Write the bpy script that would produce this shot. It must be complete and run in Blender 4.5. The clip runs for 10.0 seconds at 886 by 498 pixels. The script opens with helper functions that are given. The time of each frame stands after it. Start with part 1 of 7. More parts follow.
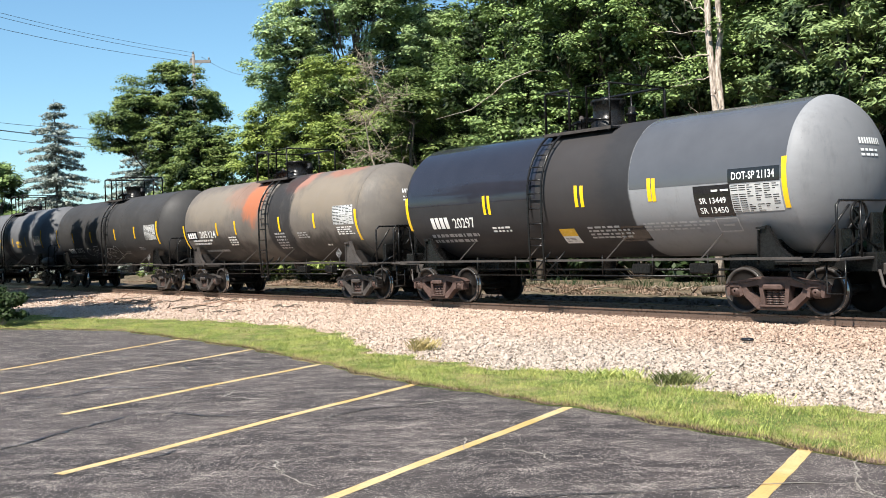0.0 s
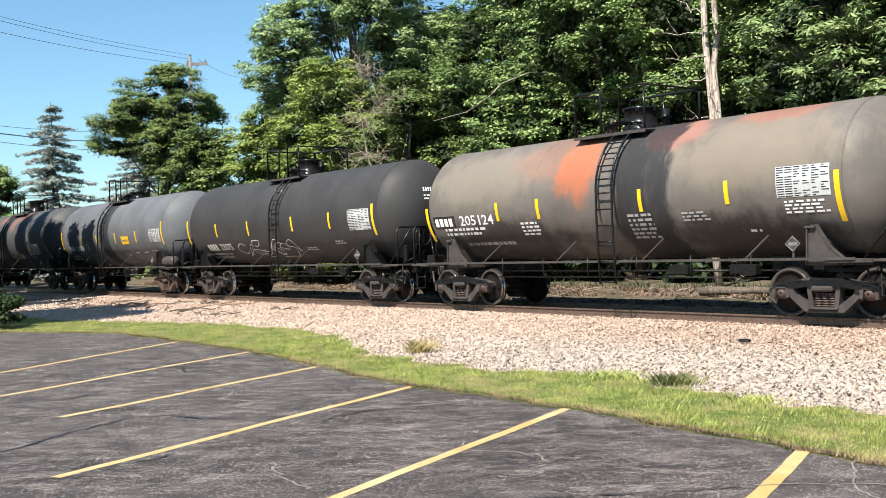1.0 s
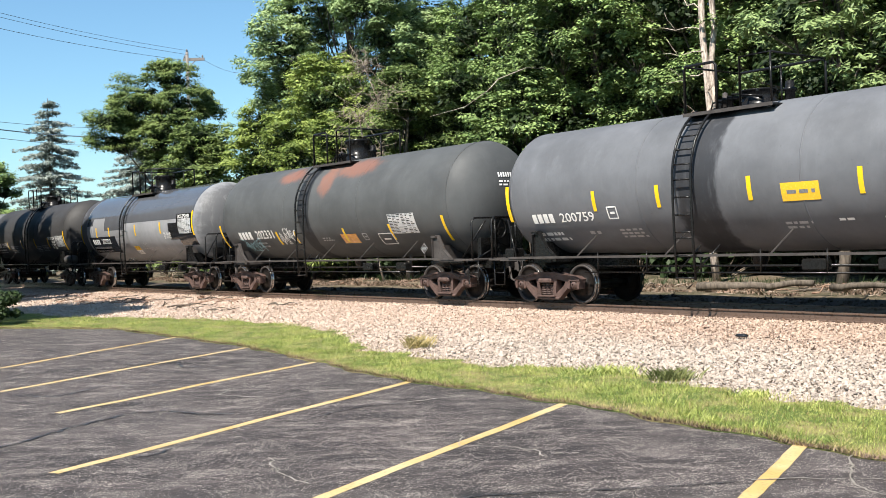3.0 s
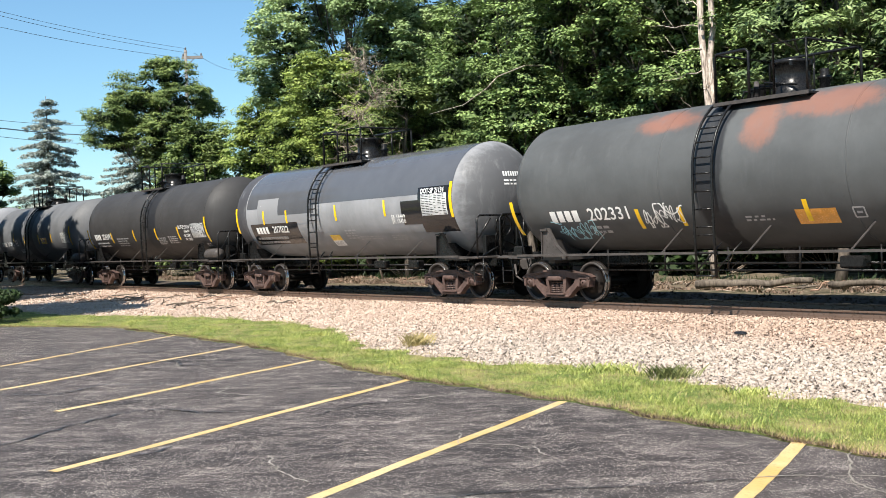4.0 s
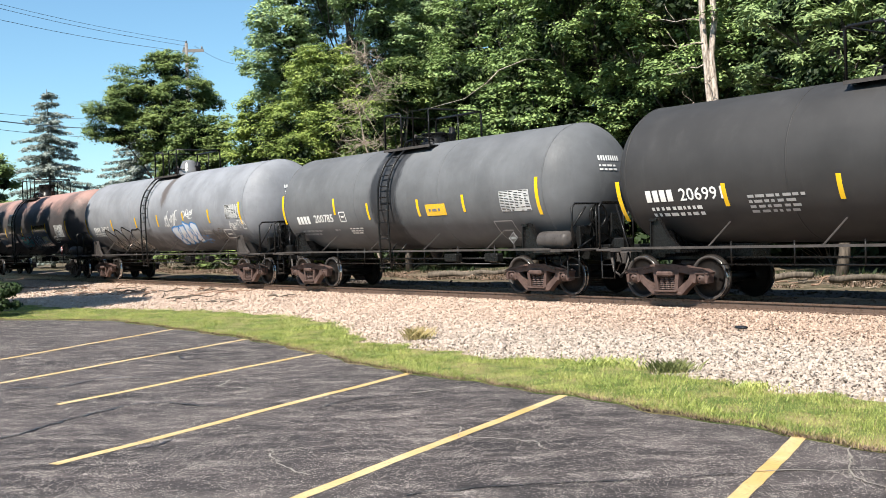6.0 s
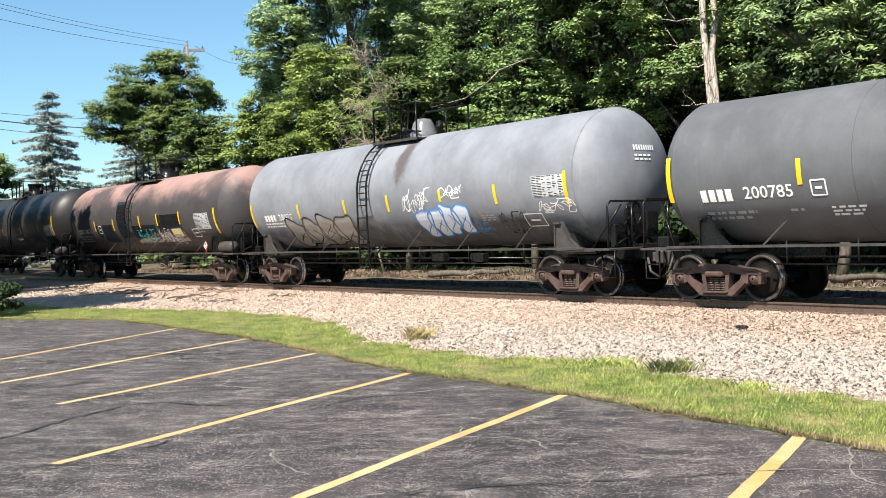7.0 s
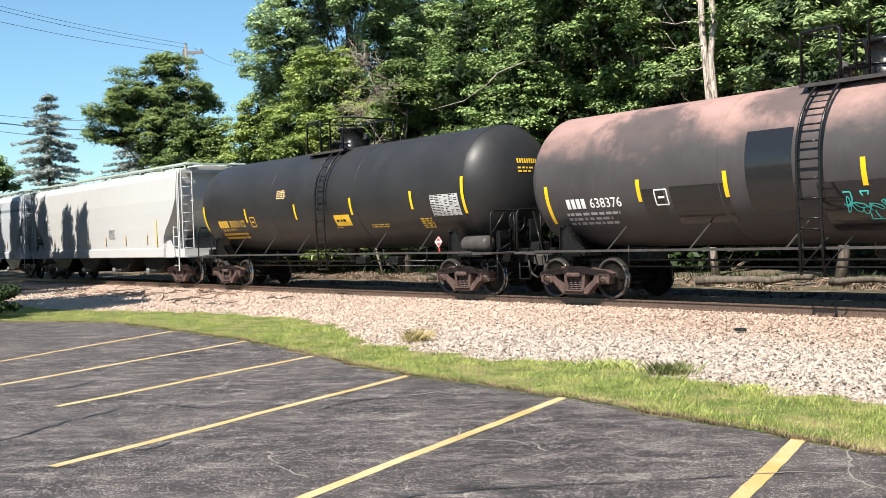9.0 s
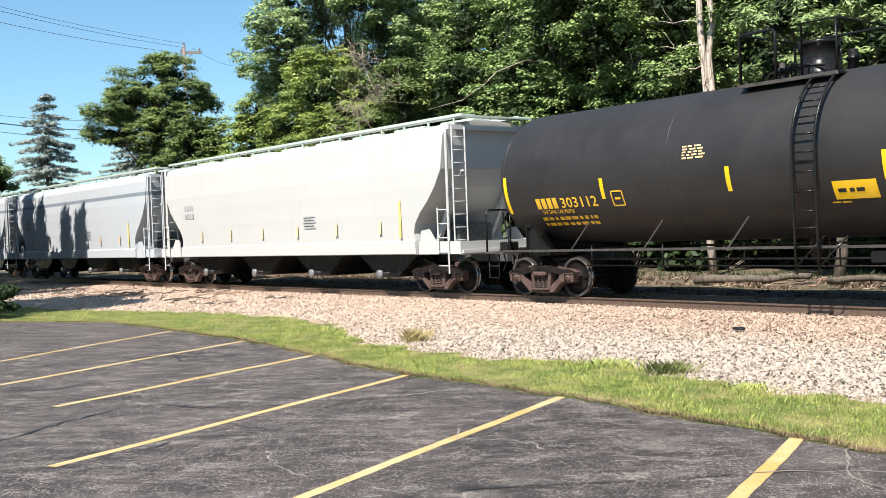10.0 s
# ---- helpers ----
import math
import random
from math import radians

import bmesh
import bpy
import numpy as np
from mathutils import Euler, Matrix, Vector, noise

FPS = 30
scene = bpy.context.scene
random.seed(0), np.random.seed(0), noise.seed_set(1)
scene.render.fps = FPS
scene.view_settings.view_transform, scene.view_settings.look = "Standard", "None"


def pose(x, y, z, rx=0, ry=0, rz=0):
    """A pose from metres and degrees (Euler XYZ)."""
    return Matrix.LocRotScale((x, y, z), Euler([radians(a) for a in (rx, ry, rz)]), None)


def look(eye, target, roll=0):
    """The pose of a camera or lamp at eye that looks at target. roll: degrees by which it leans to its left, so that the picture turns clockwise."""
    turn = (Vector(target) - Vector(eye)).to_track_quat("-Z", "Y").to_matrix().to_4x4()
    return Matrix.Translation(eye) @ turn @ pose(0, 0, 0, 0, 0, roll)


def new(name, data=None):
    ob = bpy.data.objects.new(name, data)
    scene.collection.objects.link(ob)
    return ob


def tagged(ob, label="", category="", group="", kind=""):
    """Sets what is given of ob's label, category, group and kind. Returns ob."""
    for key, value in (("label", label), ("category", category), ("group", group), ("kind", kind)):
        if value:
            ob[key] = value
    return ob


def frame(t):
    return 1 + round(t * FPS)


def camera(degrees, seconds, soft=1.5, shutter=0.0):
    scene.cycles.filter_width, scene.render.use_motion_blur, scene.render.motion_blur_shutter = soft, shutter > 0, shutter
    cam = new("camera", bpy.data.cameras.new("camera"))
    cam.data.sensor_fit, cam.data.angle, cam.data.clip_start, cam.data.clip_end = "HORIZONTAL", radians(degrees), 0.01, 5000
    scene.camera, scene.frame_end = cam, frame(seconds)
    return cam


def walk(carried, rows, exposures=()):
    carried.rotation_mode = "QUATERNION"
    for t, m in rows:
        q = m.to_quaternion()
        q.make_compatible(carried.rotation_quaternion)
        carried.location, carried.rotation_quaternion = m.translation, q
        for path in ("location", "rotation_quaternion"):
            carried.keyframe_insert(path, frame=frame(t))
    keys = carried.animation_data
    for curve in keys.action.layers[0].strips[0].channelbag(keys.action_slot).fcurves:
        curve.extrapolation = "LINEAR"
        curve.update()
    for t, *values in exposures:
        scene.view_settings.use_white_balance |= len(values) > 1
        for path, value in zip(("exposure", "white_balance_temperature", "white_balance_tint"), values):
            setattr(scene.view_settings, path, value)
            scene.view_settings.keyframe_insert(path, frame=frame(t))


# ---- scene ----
# Origin: track centre line abreast of the camera; x along the track, y away from the camera, asphalt at z = 0.
EXPOSURE, SKY, SUN = 1.03, 0.080, 5.3
RAIL = 0.22
EYE = (0.0, -18.37, 1.80)
cam = camera(45.42, 10.0, soft=0.8, shutter=0.0)
# seconds, bearing from the track's far end, tilt, lean to the right
TURNS = [
    (0.0, 37.773, -0.309, 1.845), (0.5, 37.844, -0.205, 1.932), (1.0, 37.924, -0.215, 1.985), (1.5, 37.974, -0.299, 2.028),
    (2.0, 38.002, -0.385, 2.034), (2.5, 38.023, -0.427, 2.031), (4.0, 38.106, -0.584, 2.110), (4.5, 38.106, -0.684, 2.123),
    (5.0, 38.100, -0.817, 2.100), (5.5, 38.088, -0.891, 2.025), (7.0, 38.023, -0.934, 2.024), (7.5, 38.012, -0.921, 2.005),
    (8.0, 38.031, -0.880, 1.995), (8.5, 38.051, -0.847, 2.006), (9.0, 38.091, -0.801, 1.982), (9.5, 38.120, -0.801, 2.059),
    (10.0, 38.172, -0.834, 2.073)]


def view(bearing, tilt, lean):
    a, e = radians(bearing), radians(tilt)
    way = Vector((-math.cos(a) * math.cos(e), math.sin(a) * math.cos(e), math.sin(e)))
    return look(EYE, Vector(EYE) + way * 20, -lean)


walk(cam, [(t, view(b, e, r)) for t, b, e, r in TURNS], exposures=[(0.0, EXPOSURE), (10.0, EXPOSURE)])

# ---- sky and sun ----
SUN_EL, SUN_AZ = radians(52), radians(160)
world = bpy.data.worlds.new("sky")
scene.world = world
world.use_nodes = True
wn = world.node_tree.nodes
sky = wn.new("ShaderNodeTexSky")
sky.sky_type, sky.sun_disc, sky.sun_elevation, sky.sun_rotation = "NISHITA", False, SUN_EL, SUN_AZ
sky.air_density, sky.dust_density, sky.ozone_density = 1.0, 0.45, 2.5
tint = wn.new("ShaderNodeMix")
tint.data_type, tint.blend_type = "RGBA", "MULTIPLY"
tint.inputs[0].default_value, tint.inputs[7].default_value = 1.0, (0.78, 1.0, 1.04, 1.0)
world.node_tree.links.new(sky.outputs[0], tint.inputs[6])
world.node_tree.links.new(tint.outputs[2], wn["Background"].inputs[0])
wn["Background"].inputs[1].default_value = SKY
sun = new("sun", bpy.data.lights.new("sun", "SUN"))
sun.data.energy, sun.data.angle, sun.data.color = SUN, radians(0.53), (1.0, 0.94, 0.85)
sun_from = Vector((math.sin(SUN_AZ) * math.cos(SUN_EL), math.cos(SUN_AZ) * math.cos(SUN_EL), math.sin(SUN_EL)))
sun.matrix_world = look(sun_from * 60, (0, 0, 0))


# ---- materials ----
class Mat:
    """Short node-building helper round one material."""

    def __init__(self, name, rough=0.7, metal=0.0, spec=0.5):
        self.m = bpy.data.materials.new(name)
        self.m.use_nodes = True
        self.nt = self.m.node_tree
        self.b = self.nt.nodes["Principled BSDF"]
        self.b.inputs["Roughness"].default_value = rough
        self.b.inputs["Metallic"].default_value = metal
        self.b.inputs["Specular IOR Level"].default_value = spec
        tc = self.nt.nodes.new("ShaderNodeTexCoord")
        self.obj = tc.outputs["Object"]
        sep = self.nt.nodes.new("ShaderNodeSeparateXYZ")
        self.link(self.obj, sep.inputs[0])
        self.x, self.y, self.z = sep.outputs

    def link(self, a, b):
        self.nt.links.new(a, b)

    def put(self, sock, v):
        if isinstance(v, bpy.types.NodeSocket):
            self.link(v, sock)
        elif isinstance(v, (tuple, list)):
            sock.default_value = (*v, 1.0) if len(v) == 3 and sock.type == "RGBA" else v
        else:
            sock.default_value = v

    def noise(self, scale, detail=4.0, rough=0.6, stretch=None, w=0.0):
        n = self.nt.nodes.new("ShaderNodeTexNoise")
        n.noise_dimensions = "4D"
        n.inputs["W"].default_value = w
        n.inputs["Scale"].default_value, n.inputs["Detail"].default_value, n.inputs["Roughness"].default_value = scale, detail, rough
        if stretch:
            mp = self.nt.nodes.new("ShaderNodeMapping")
            mp.inputs["Scale"].default_value = stretch
            self.link(self.obj, mp.inputs[0])
            self.link(mp.outputs[0], n.inputs["Vector"])
        else:
            self.link(self.obj, n.inputs["Vector"])
        return n.outputs["Fac"]

    def voronoi(self, scale, feature="F1"):
        n = self.nt.nodes.new("ShaderNodeTexVoronoi")
        n.feature = feature
        n.inputs["Scale"].default_value = scale
        self.link(self.obj, n.inputs["Vector"])
        return n

    def math(self, op, a, b=0.0, c=0.0):
        n = self.nt.nodes.new("ShaderNodeMath")
        n.operation = op
        for s, v in zip(n.inputs, (a, b, c)):
            self.put(s, v)
        return n.outputs[0]

    def ramp(self, v, lo, hi):
        """0 below lo, 1 above hi, smooth between; lo > hi turns it round."""
        n = self.nt.nodes.new("ShaderNodeMapRange")
        n.interpolation_type = "SMOOTHSTEP"
        flip = lo > hi
        self.put(n.inputs[0], v)
        n.inputs[1].default_value, n.inputs[2].default_value = min(lo, hi), max(lo, hi)
        n.inputs[3].default_value, n.inputs[4].default_value = (1.0, 0.0) if flip else (0.0, 1.0)
        return n.outputs[0]

    def mix(self, fac, a, b):
        n = self.nt.nodes.new("ShaderNodeMix")
        n.data_type = "RGBA"
        self.put(n.inputs[0], fac)
        self.put(n.inputs[6], a)
        self.put(n.inputs[7], b)
        return n.outputs[2]

    def color(self, v):
        self.put(self.b.inputs["Base Color"], v)
        return self

    def rough(self, v):
        self.put(self.b.inputs["Roughness"], v)
        return self

    def bump(self, h, strength=0.3, dist=0.01):
        n = self.nt.nodes.new("ShaderNodeBump")
        n.inputs["Strength"].default_value, n.inputs["Distance"].default_value = strength, dist
        self.put(n.inputs["Height"], h)
        self.link(n.outputs[0], self.b.inputs["Normal"])
        return self

    def random(self):
        return self.nt.nodes.new("ShaderNodeObjectInfo").outputs["Random"]

    def island(self):
        return self.nt.nodes.new("ShaderNodeNewGeometry").outputs["Random Per Island"]


def plain(name, c, rough=0.6, metal=0.0, vary=0.25, scale=6.0, spec=0.5):
    k = Mat(name, rough, metal, spec)
    n = k.noise(scale)
    k.color(k.mix(n, tuple(x * (1 - vary) for x in c), tuple(min(1, x * (1 + vary)) for x in c)))
    k.rough(k.ramp(k.noise(scale * 4), 0.0, 1.0 / max(rough, 0.2)))
    return k.m


def asphalt_mat():
    k = Mat("asphalt", 0.76, spec=0.33)
    fine, mid, big = k.noise(110, 4, 0.8), k.noise(4, 6, 0.7), k.noise(0.4, 4, 0.6)
    # drag marks of the sealer squeegee, across the bays
    mp = k.nt.nodes.new("ShaderNodeMapping")
    mp.vector_type = "TEXTURE"
    mp.inputs["Rotation"].default_value, mp.inputs["Scale"].default_value = (0, 0, radians(48)), (1.5, 0.80, 1.0)
    k.link(k.obj, mp.inputs[0])
    sn = k.nt.nodes.new("ShaderNodeTexNoise")
    sn.inputs["Scale"].default_value, sn.inputs["Detail"].default_value, sn.inputs["Roughness"].default_value = 2.0, 12.0, 0.82
    k.link(mp.outputs[0], sn.inputs["Vector"])
    streak = sn.outputs["Fac"]
    chips = []
    for scale in (150, 75):
        sp = k.nt.nodes.new("ShaderNodeSeparateColor")
        k.link(k.voronoi(scale).outputs["Color"], sp.inputs[0])
        chips.append(sp.outputs[0])
    c = k.mix(k.ramp(big, 0.35, 0.65), (0.020, 0.0165, 0.0165), (0.054, 0.0445, 0.0425))
    wear = k.ramp(streak, 0.42, 0.70)
    # bare aggregate shows through where the tar is worn
    show = k.math("SUBTRACT", 0.99, k.math("MULTIPLY", k.math("MULTIPLY", k.math("ADD", wear, 0.15), k.ramp(mid, 0.36, 0.68)), 0.32))
    c = k.mix(k.math("MULTIPLY", wear, 0.72), c, (0.175, 0.146, 0.135))
    c = k.mix(k.math("MULTIPLY", k.ramp(fine, 0.54, 0.70), 0.5), c, (0.17, 0.145, 0.135))
    c = k.mix(k.math("MULTIPLY", k.ramp(fine, 0.48, 0.32), 0.7), c, (0.010, 0.0095, 0.0095))
    for chip, col in zip(chips, ((0.46, 0.41, 0.37), (0.27, 0.24, 0.215))):
        c = k.mix(k.math("GREATER_THAN", chip, show), c, col)
    c = k.mix(k.math("LESS_THAN", chips[0], 0.14), c, (0.014, 0.013, 0.014))
    k.color(c).bump(k.math("ADD", chips[0], fine), 0.6, 0.012)
    return k.m


def line_paint_mat():
    k = Mat("worn yellow road paint", 0.7)
    c = k.mix(k.ramp(k.noise(1.2), 0.35, 0.65), (0.44, 0.29, 0.095), (0.50, 0.385, 0.20))
    c = k.mix(k.math("MULTIPLY", k.ramp(k.noise(40, 6, 0.75), 0.52, 0.66), 0.8), c, (0.13, 0.105, 0.06))
    k.color(c).bump(k.noise(70, 4), 0.3, 0.005)
    return k.m


def ballast_mat(stone=False):
    k = Mat("ballast stone" if stone else "ballast bed", 0.85, spec=0.3)
    rnd = k.island() if stone else k.ramp(k.voronoi(30).outputs["Distance"], 0.0, 0.9)
    # rusty brown near the rail, pale limestone further out
    geo = k.nt.nodes.new("ShaderNodeNewGeometry")
    sp = k.nt.nodes.new("ShaderNodeSeparateXYZ")
    k.link(geo.outputs["Position"], sp.inputs[0])
    near = k.ramp(k.math("ADD", sp.outputs[1], k.math("MULTIPLY", k.noise(0.8), 1.6)), -5.6, -2.2)
    # further along the line the whole bed is a pinkish tan
    far = k.math("MULTIPLY", k.ramp(k.math("ADD", sp.outputs[0], k.math("MULTIPLY", k.noise(0.5), 5.0)), -8.0, -18.0), 0.8)
    pale = k.mix(rnd, (0.31, 0.258, 0.212), (0.45, 0.383, 0.325))
    rust = k.mix(rnd, (0.25, 0.170, 0.122), (0.48, 0.350, 0.268))
    c = k.mix(k.math("MULTIPLY", near, 0.8), pale, rust)
    c = k.mix(far, c, k.mix(rnd, (0.38, 0.285, 0.222), (0.53, 0.41, 0.33)))
    if stone:
        c = k.mix(k.ramp(k.noise(9), 0.62, 0.78), c, (0.17, 0.145, 0.125))
    else:
        v = k.voronoi(27)
        c = k.mix(k.ramp(v.outputs["Distance"], 0.45, 0.85), c, (0.16, 0.13, 0.108))
        k.bump(v.outputs["Distance"], -1.0, 0.03)
    # oily brown ballast, with the train's shade painted in out to y = 4.6
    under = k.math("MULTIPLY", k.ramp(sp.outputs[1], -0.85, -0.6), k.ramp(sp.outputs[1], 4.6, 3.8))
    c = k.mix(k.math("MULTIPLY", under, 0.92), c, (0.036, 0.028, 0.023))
    k.color(c)
    return k.m


def soil_mat():
    k = Mat("soil and dry litter", 0.95, spec=0.2)
    c = k.mix(k.ramp(k.noise(0.25), 0.4, 0.6), (0.045, 0.042, 0.022), (0.10, 0.078, 0.052))
    c = k.mix(k.ramp(k.noise(3.5, 6), 0.45, 0.7), c, (0.20, 0.155, 0.11))
    c = k.mix(k.ramp(k.noise(14, 6, 0.75), 0.55, 0.68), c, (0.30, 0.25, 0.19))
    k.color(c).bump(k.noise(12, 5), 0.8, 0.05)
    return k.m


def leaf_mat(name, dark, light, trans=0.14):
    k = Mat(name, 0.55, spec=0.2)
    r = k.island()
    c = k.mix(k.math("ADD", k.math("MULTIPLY", r, 0.5), k.math("MULTIPLY", k.ramp(k.noise(0.6, 3), 0.38, 0.62), 0.5)), dark, light)
    k.color(c)
    tr = k.nt.nodes.new("ShaderNodeBsdfTranslucent")
    k.link(k.mix(0.35, c, (0.20, 0.38, 0.07)), tr.inputs["Color"])
    mx = k.nt.nodes.new("ShaderNodeMixShader")
    mx.inputs[0].default_value = trans
    k.link(k.b.outputs[0], mx.inputs[1])
    k.link(tr.outputs[0], mx.inputs[2])
    k.link(mx.outputs[0], k.nt.nodes["Material Output"].inputs["Surface"])
    return k.m


def bark_mat(name, a, b):
    k = Mat(name, 0.9, spec=0.2)
    n = k.noise(5, 6, 0.7, (3.0, 3.0, 0.6))
    k.color(k.mix(k.ramp(n, 0.35, 0.65), a, b)).bump(n, 0.6, 0.03)
    return k.m


def tank_paint(name, base, top=None, top_edge=0.35, top_soft=0.35, patches=(), spill=None, rough=0.60, sections=()):
    """Weathered tank paint, in the tank's own space. top: faded colour above a ragged edge (share of the radius);
    sections: (x from, x to, colour, softness) painted all round; patches: (x, z, half length, half height, colour,
    strength) of rust, fading and, on two cars, a darker lower side;
    spill: (x, half width) of a dark product stain."""
    k = Mat(name, rough, spec=0.32)
    big, mid, fine = k.noise(0.7, 5, 0.6), k.noise(2.6, 6, 0.65, (0.6, 1.0, 1.6)), k.noise(16, 5, 0.7)
    c = k.mix(k.ramp(big, 0.25, 0.75), tuple(v * 0.76 for v in base), tuple(v * 1.24 for v in base))
    for x0, x1, col, soft in sections:
        xx = k.math("ADD", k.x, k.math("MULTIPLY", k.math("SUBTRACT", mid, 0.5), soft * 2))
        f = k.math("MULTIPLY", k.ramp(xx, x0 - soft / 2 - 0.01, x0 + soft / 2 + 0.01), k.ramp(xx, x1 + soft / 2 + 0.01, x1 - soft / 2 - 0.01))
        c = k.mix(f, c, k.mix(mid, tuple(v * 0.85 for v in col), tuple(v * 1.15 for v in col)))
    if top:
        zz = k.math("ADD", k.z, k.math("MULTIPLY", k.math("SUBTRACT", k.noise(0.9, 6, 0.65, (0.7, 1, 1), 2.0), 0.5), 2.2))
        f = k.ramp(zz, top_edge - top_soft, top_edge + top_soft)
        c = k.mix(f, c, k.mix(mid, tuple(v * 0.8 for v in top), tuple(min(1, v * 1.15) for v in top)))
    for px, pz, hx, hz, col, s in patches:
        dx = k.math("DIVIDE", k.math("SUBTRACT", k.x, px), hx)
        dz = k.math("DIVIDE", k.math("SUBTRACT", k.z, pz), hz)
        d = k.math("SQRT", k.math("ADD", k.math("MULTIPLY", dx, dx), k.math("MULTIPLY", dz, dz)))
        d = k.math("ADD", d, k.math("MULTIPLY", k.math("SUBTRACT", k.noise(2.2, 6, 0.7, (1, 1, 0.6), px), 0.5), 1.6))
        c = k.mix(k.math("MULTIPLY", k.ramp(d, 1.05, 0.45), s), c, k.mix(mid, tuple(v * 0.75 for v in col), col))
    if spill:
        d = k.math("ABSOLUTE", k.math("SUBTRACT", k.x, spill[0]))
        d = k.math("ADD", d, k.math("MULTIPLY", k.math("SUBTRACT", k.noise(3.0, 5, 0.6, (1, 1, 0.35), 4.0), 0.5), spill[1] * 0.9))
        f = k.ramp(d, spill[1], spill[1] * 0.75)
        c = k.mix(k.math("MULTIPLY", f, 0.85), c, (0.010, 0.011, 0.014))
    streaks = k.noise(4.5, 6, 0.7, (1.2, 1.0, 0.25), 7.0)
    c = k.mix(k.math("MULTIPLY", k.ramp(streaks, 0.50, 0.78), 0.30), c, tuple(min(0.3, v * 1.45 + 0.012) for v in base))
    c = k.mix(k.math("MULTIPLY", k.ramp(fine, 0.58, 0.75), 0.25), c, (0.014, 0.013, 0.013))
    k.color(c).rough(k.math("ADD", rough - 0.1, k.math("MULTIPLY", mid, 0.25)))
    k.bump(k.noise(1.6, 3), 0.12, 0.02)
    return k.m


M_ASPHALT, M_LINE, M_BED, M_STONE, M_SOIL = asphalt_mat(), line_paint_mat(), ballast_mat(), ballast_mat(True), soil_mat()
M_BLACK = plain("black car steel", (0.009, 0.0088, 0.0088), 0.7, 0.0, 0.3, 6.0, 0.22)
M_TRUCK = plain("rusty dusty cast steel", (0.080, 0.053, 0.046), 0.9, 0.0, 0.9, 7.0, 0.15)
M_TRUCKG = plain("dusty grey cast steel", (0.055, 0.049, 0.046), 0.85, 0.0, 0.7, 4.0, 0.15)
M_WHEEL = plain("grimy wheel steel", (0.011, 0.009, 0.008), 0.9, 0.0, 0.6, 6.0, 0.1)
M_TREAD = plain("polished tread", (0.30, 0.28, 0.265), 0.4, 0.9, 0.15)
M_RAIL = plain("rusty rail side", (0.10, 0.066, 0.050), 0.8, 0.1, 0.3, 3.0)
M_TIE = plain("weathered tie", (0.045, 0.036, 0.030), 0.9, 0.0, 0.4, 5.0, 0.2)
M_YELLOW = plain("yellow reflective tape", (0.75, 0.46, 0.015), 0.4, 0.0, 0.12)
M_WHITE = plain("white stencil", (0.72, 0.72, 0.70), 0.6, 0.0, 0.08)
M_TABLE = plain("dulled white stencil", (0.43, 0.435, 0.43), 0.6, 0.0, 0.25, 3.0)
M_GREYW = plain("faded stencil", (0.33, 0.33, 0.33), 0.6, 0.0, 0.1)
M_GOLD = plain("yellow stencil", (0.70, 0.42, 0.03), 0.6, 0.0, 0.1)
M_PANEL = plain("fresh black paint panel", (0.014, 0.014, 0.015), 0.45)
M_RED = plain("red placard", (0.55, 0.06, 0.06), 0.5)
M_TIN = plain("galvanised cover", (0.17, 0.17, 0.172), 0.5, 0.2, 0.2)
M_CONC = plain("pole wood", (0.17, 0.155, 0.14), 0.9)
M_BARK = bark_mat("grey brown bark", (0.055, 0.045, 0.036), (0.15, 0.125, 0.10))
M_DEAD = bark_mat("bleached dead wood", (0.13, 0.10, 0.08), (0.62, 0.53, 0.45))
M_TWIG = bark_mat("dry twig", (0.20, 0.16, 0.12), (0.38, 0.32, 0.26))
L_MAPLE = leaf_mat("maple leaves", (0.041, 0.079, 0.024), (0.315, 0.425, 0.15), 0.08)
L_BRIGHT = leaf_mat("yellow green leaves", (0.070, 0.108, 0.025), (0.365, 0.44, 0.12), 0.2)
L_OAK = leaf_mat("oak leaves", (0.036, 0.066, 0.019), (0.245, 0.31, 0.10), 0.12)
# near-black leaves: shade of the wood put into the colour; also evergreen shrubs
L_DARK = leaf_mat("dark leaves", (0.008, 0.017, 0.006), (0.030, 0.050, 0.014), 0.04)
L_ASH = leaf_mat("ash leaves", (0.074, 0.126, 0.052), (0.395, 0.50, 0.225), 0.12)
L_LONG = leaf_mat("long pale leaves", (0.052, 0.092, 0.035), (0.28, 0.36, 0.145), 0.10)
L_SPRUCE = leaf_mat("blue green needles", (0.055, 0.075, 0.062), (0.40, 0.44, 0.40), 0.05)
L_GRASS = leaf_mat("grass blades", (0.12, 0.17, 0.022), (0.50, 0.50, 0.10), 0.3)


def grass_mat():
    """Grass blades: lime and straw patches over darker green."""
    k = Mat("grass blades", 0.5, spec=0.3)
    patch, r = k.ramp(k.noise(2.4, 6, 0.65), 0.38, 0.58), k.island()
    green, lime = k.mix(r, (0.05, 0.085, 0.018), (0.29, 0.37, 0.085)), k.mix(r, (0.17, 0.22, 0.04), (0.56, 0.57, 0.18))
    c = k.mix(patch, green, lime)
    k.color(c)
    tr = k.nt.nodes.new("ShaderNodeBsdfTranslucent")
    k.link(c, tr.inputs["Color"])
    mx = k.nt.nodes.new("ShaderNodeMixShader")
    mx.inputs[0].default_value = 0.25
    k.link(k.b.outputs[0], mx.inputs[1])
    k.link(tr.outputs[0], mx.inputs[2])
    k.link(mx.outputs[0], k.nt.nodes["Material Output"].inputs["Surface"])
    return k.m


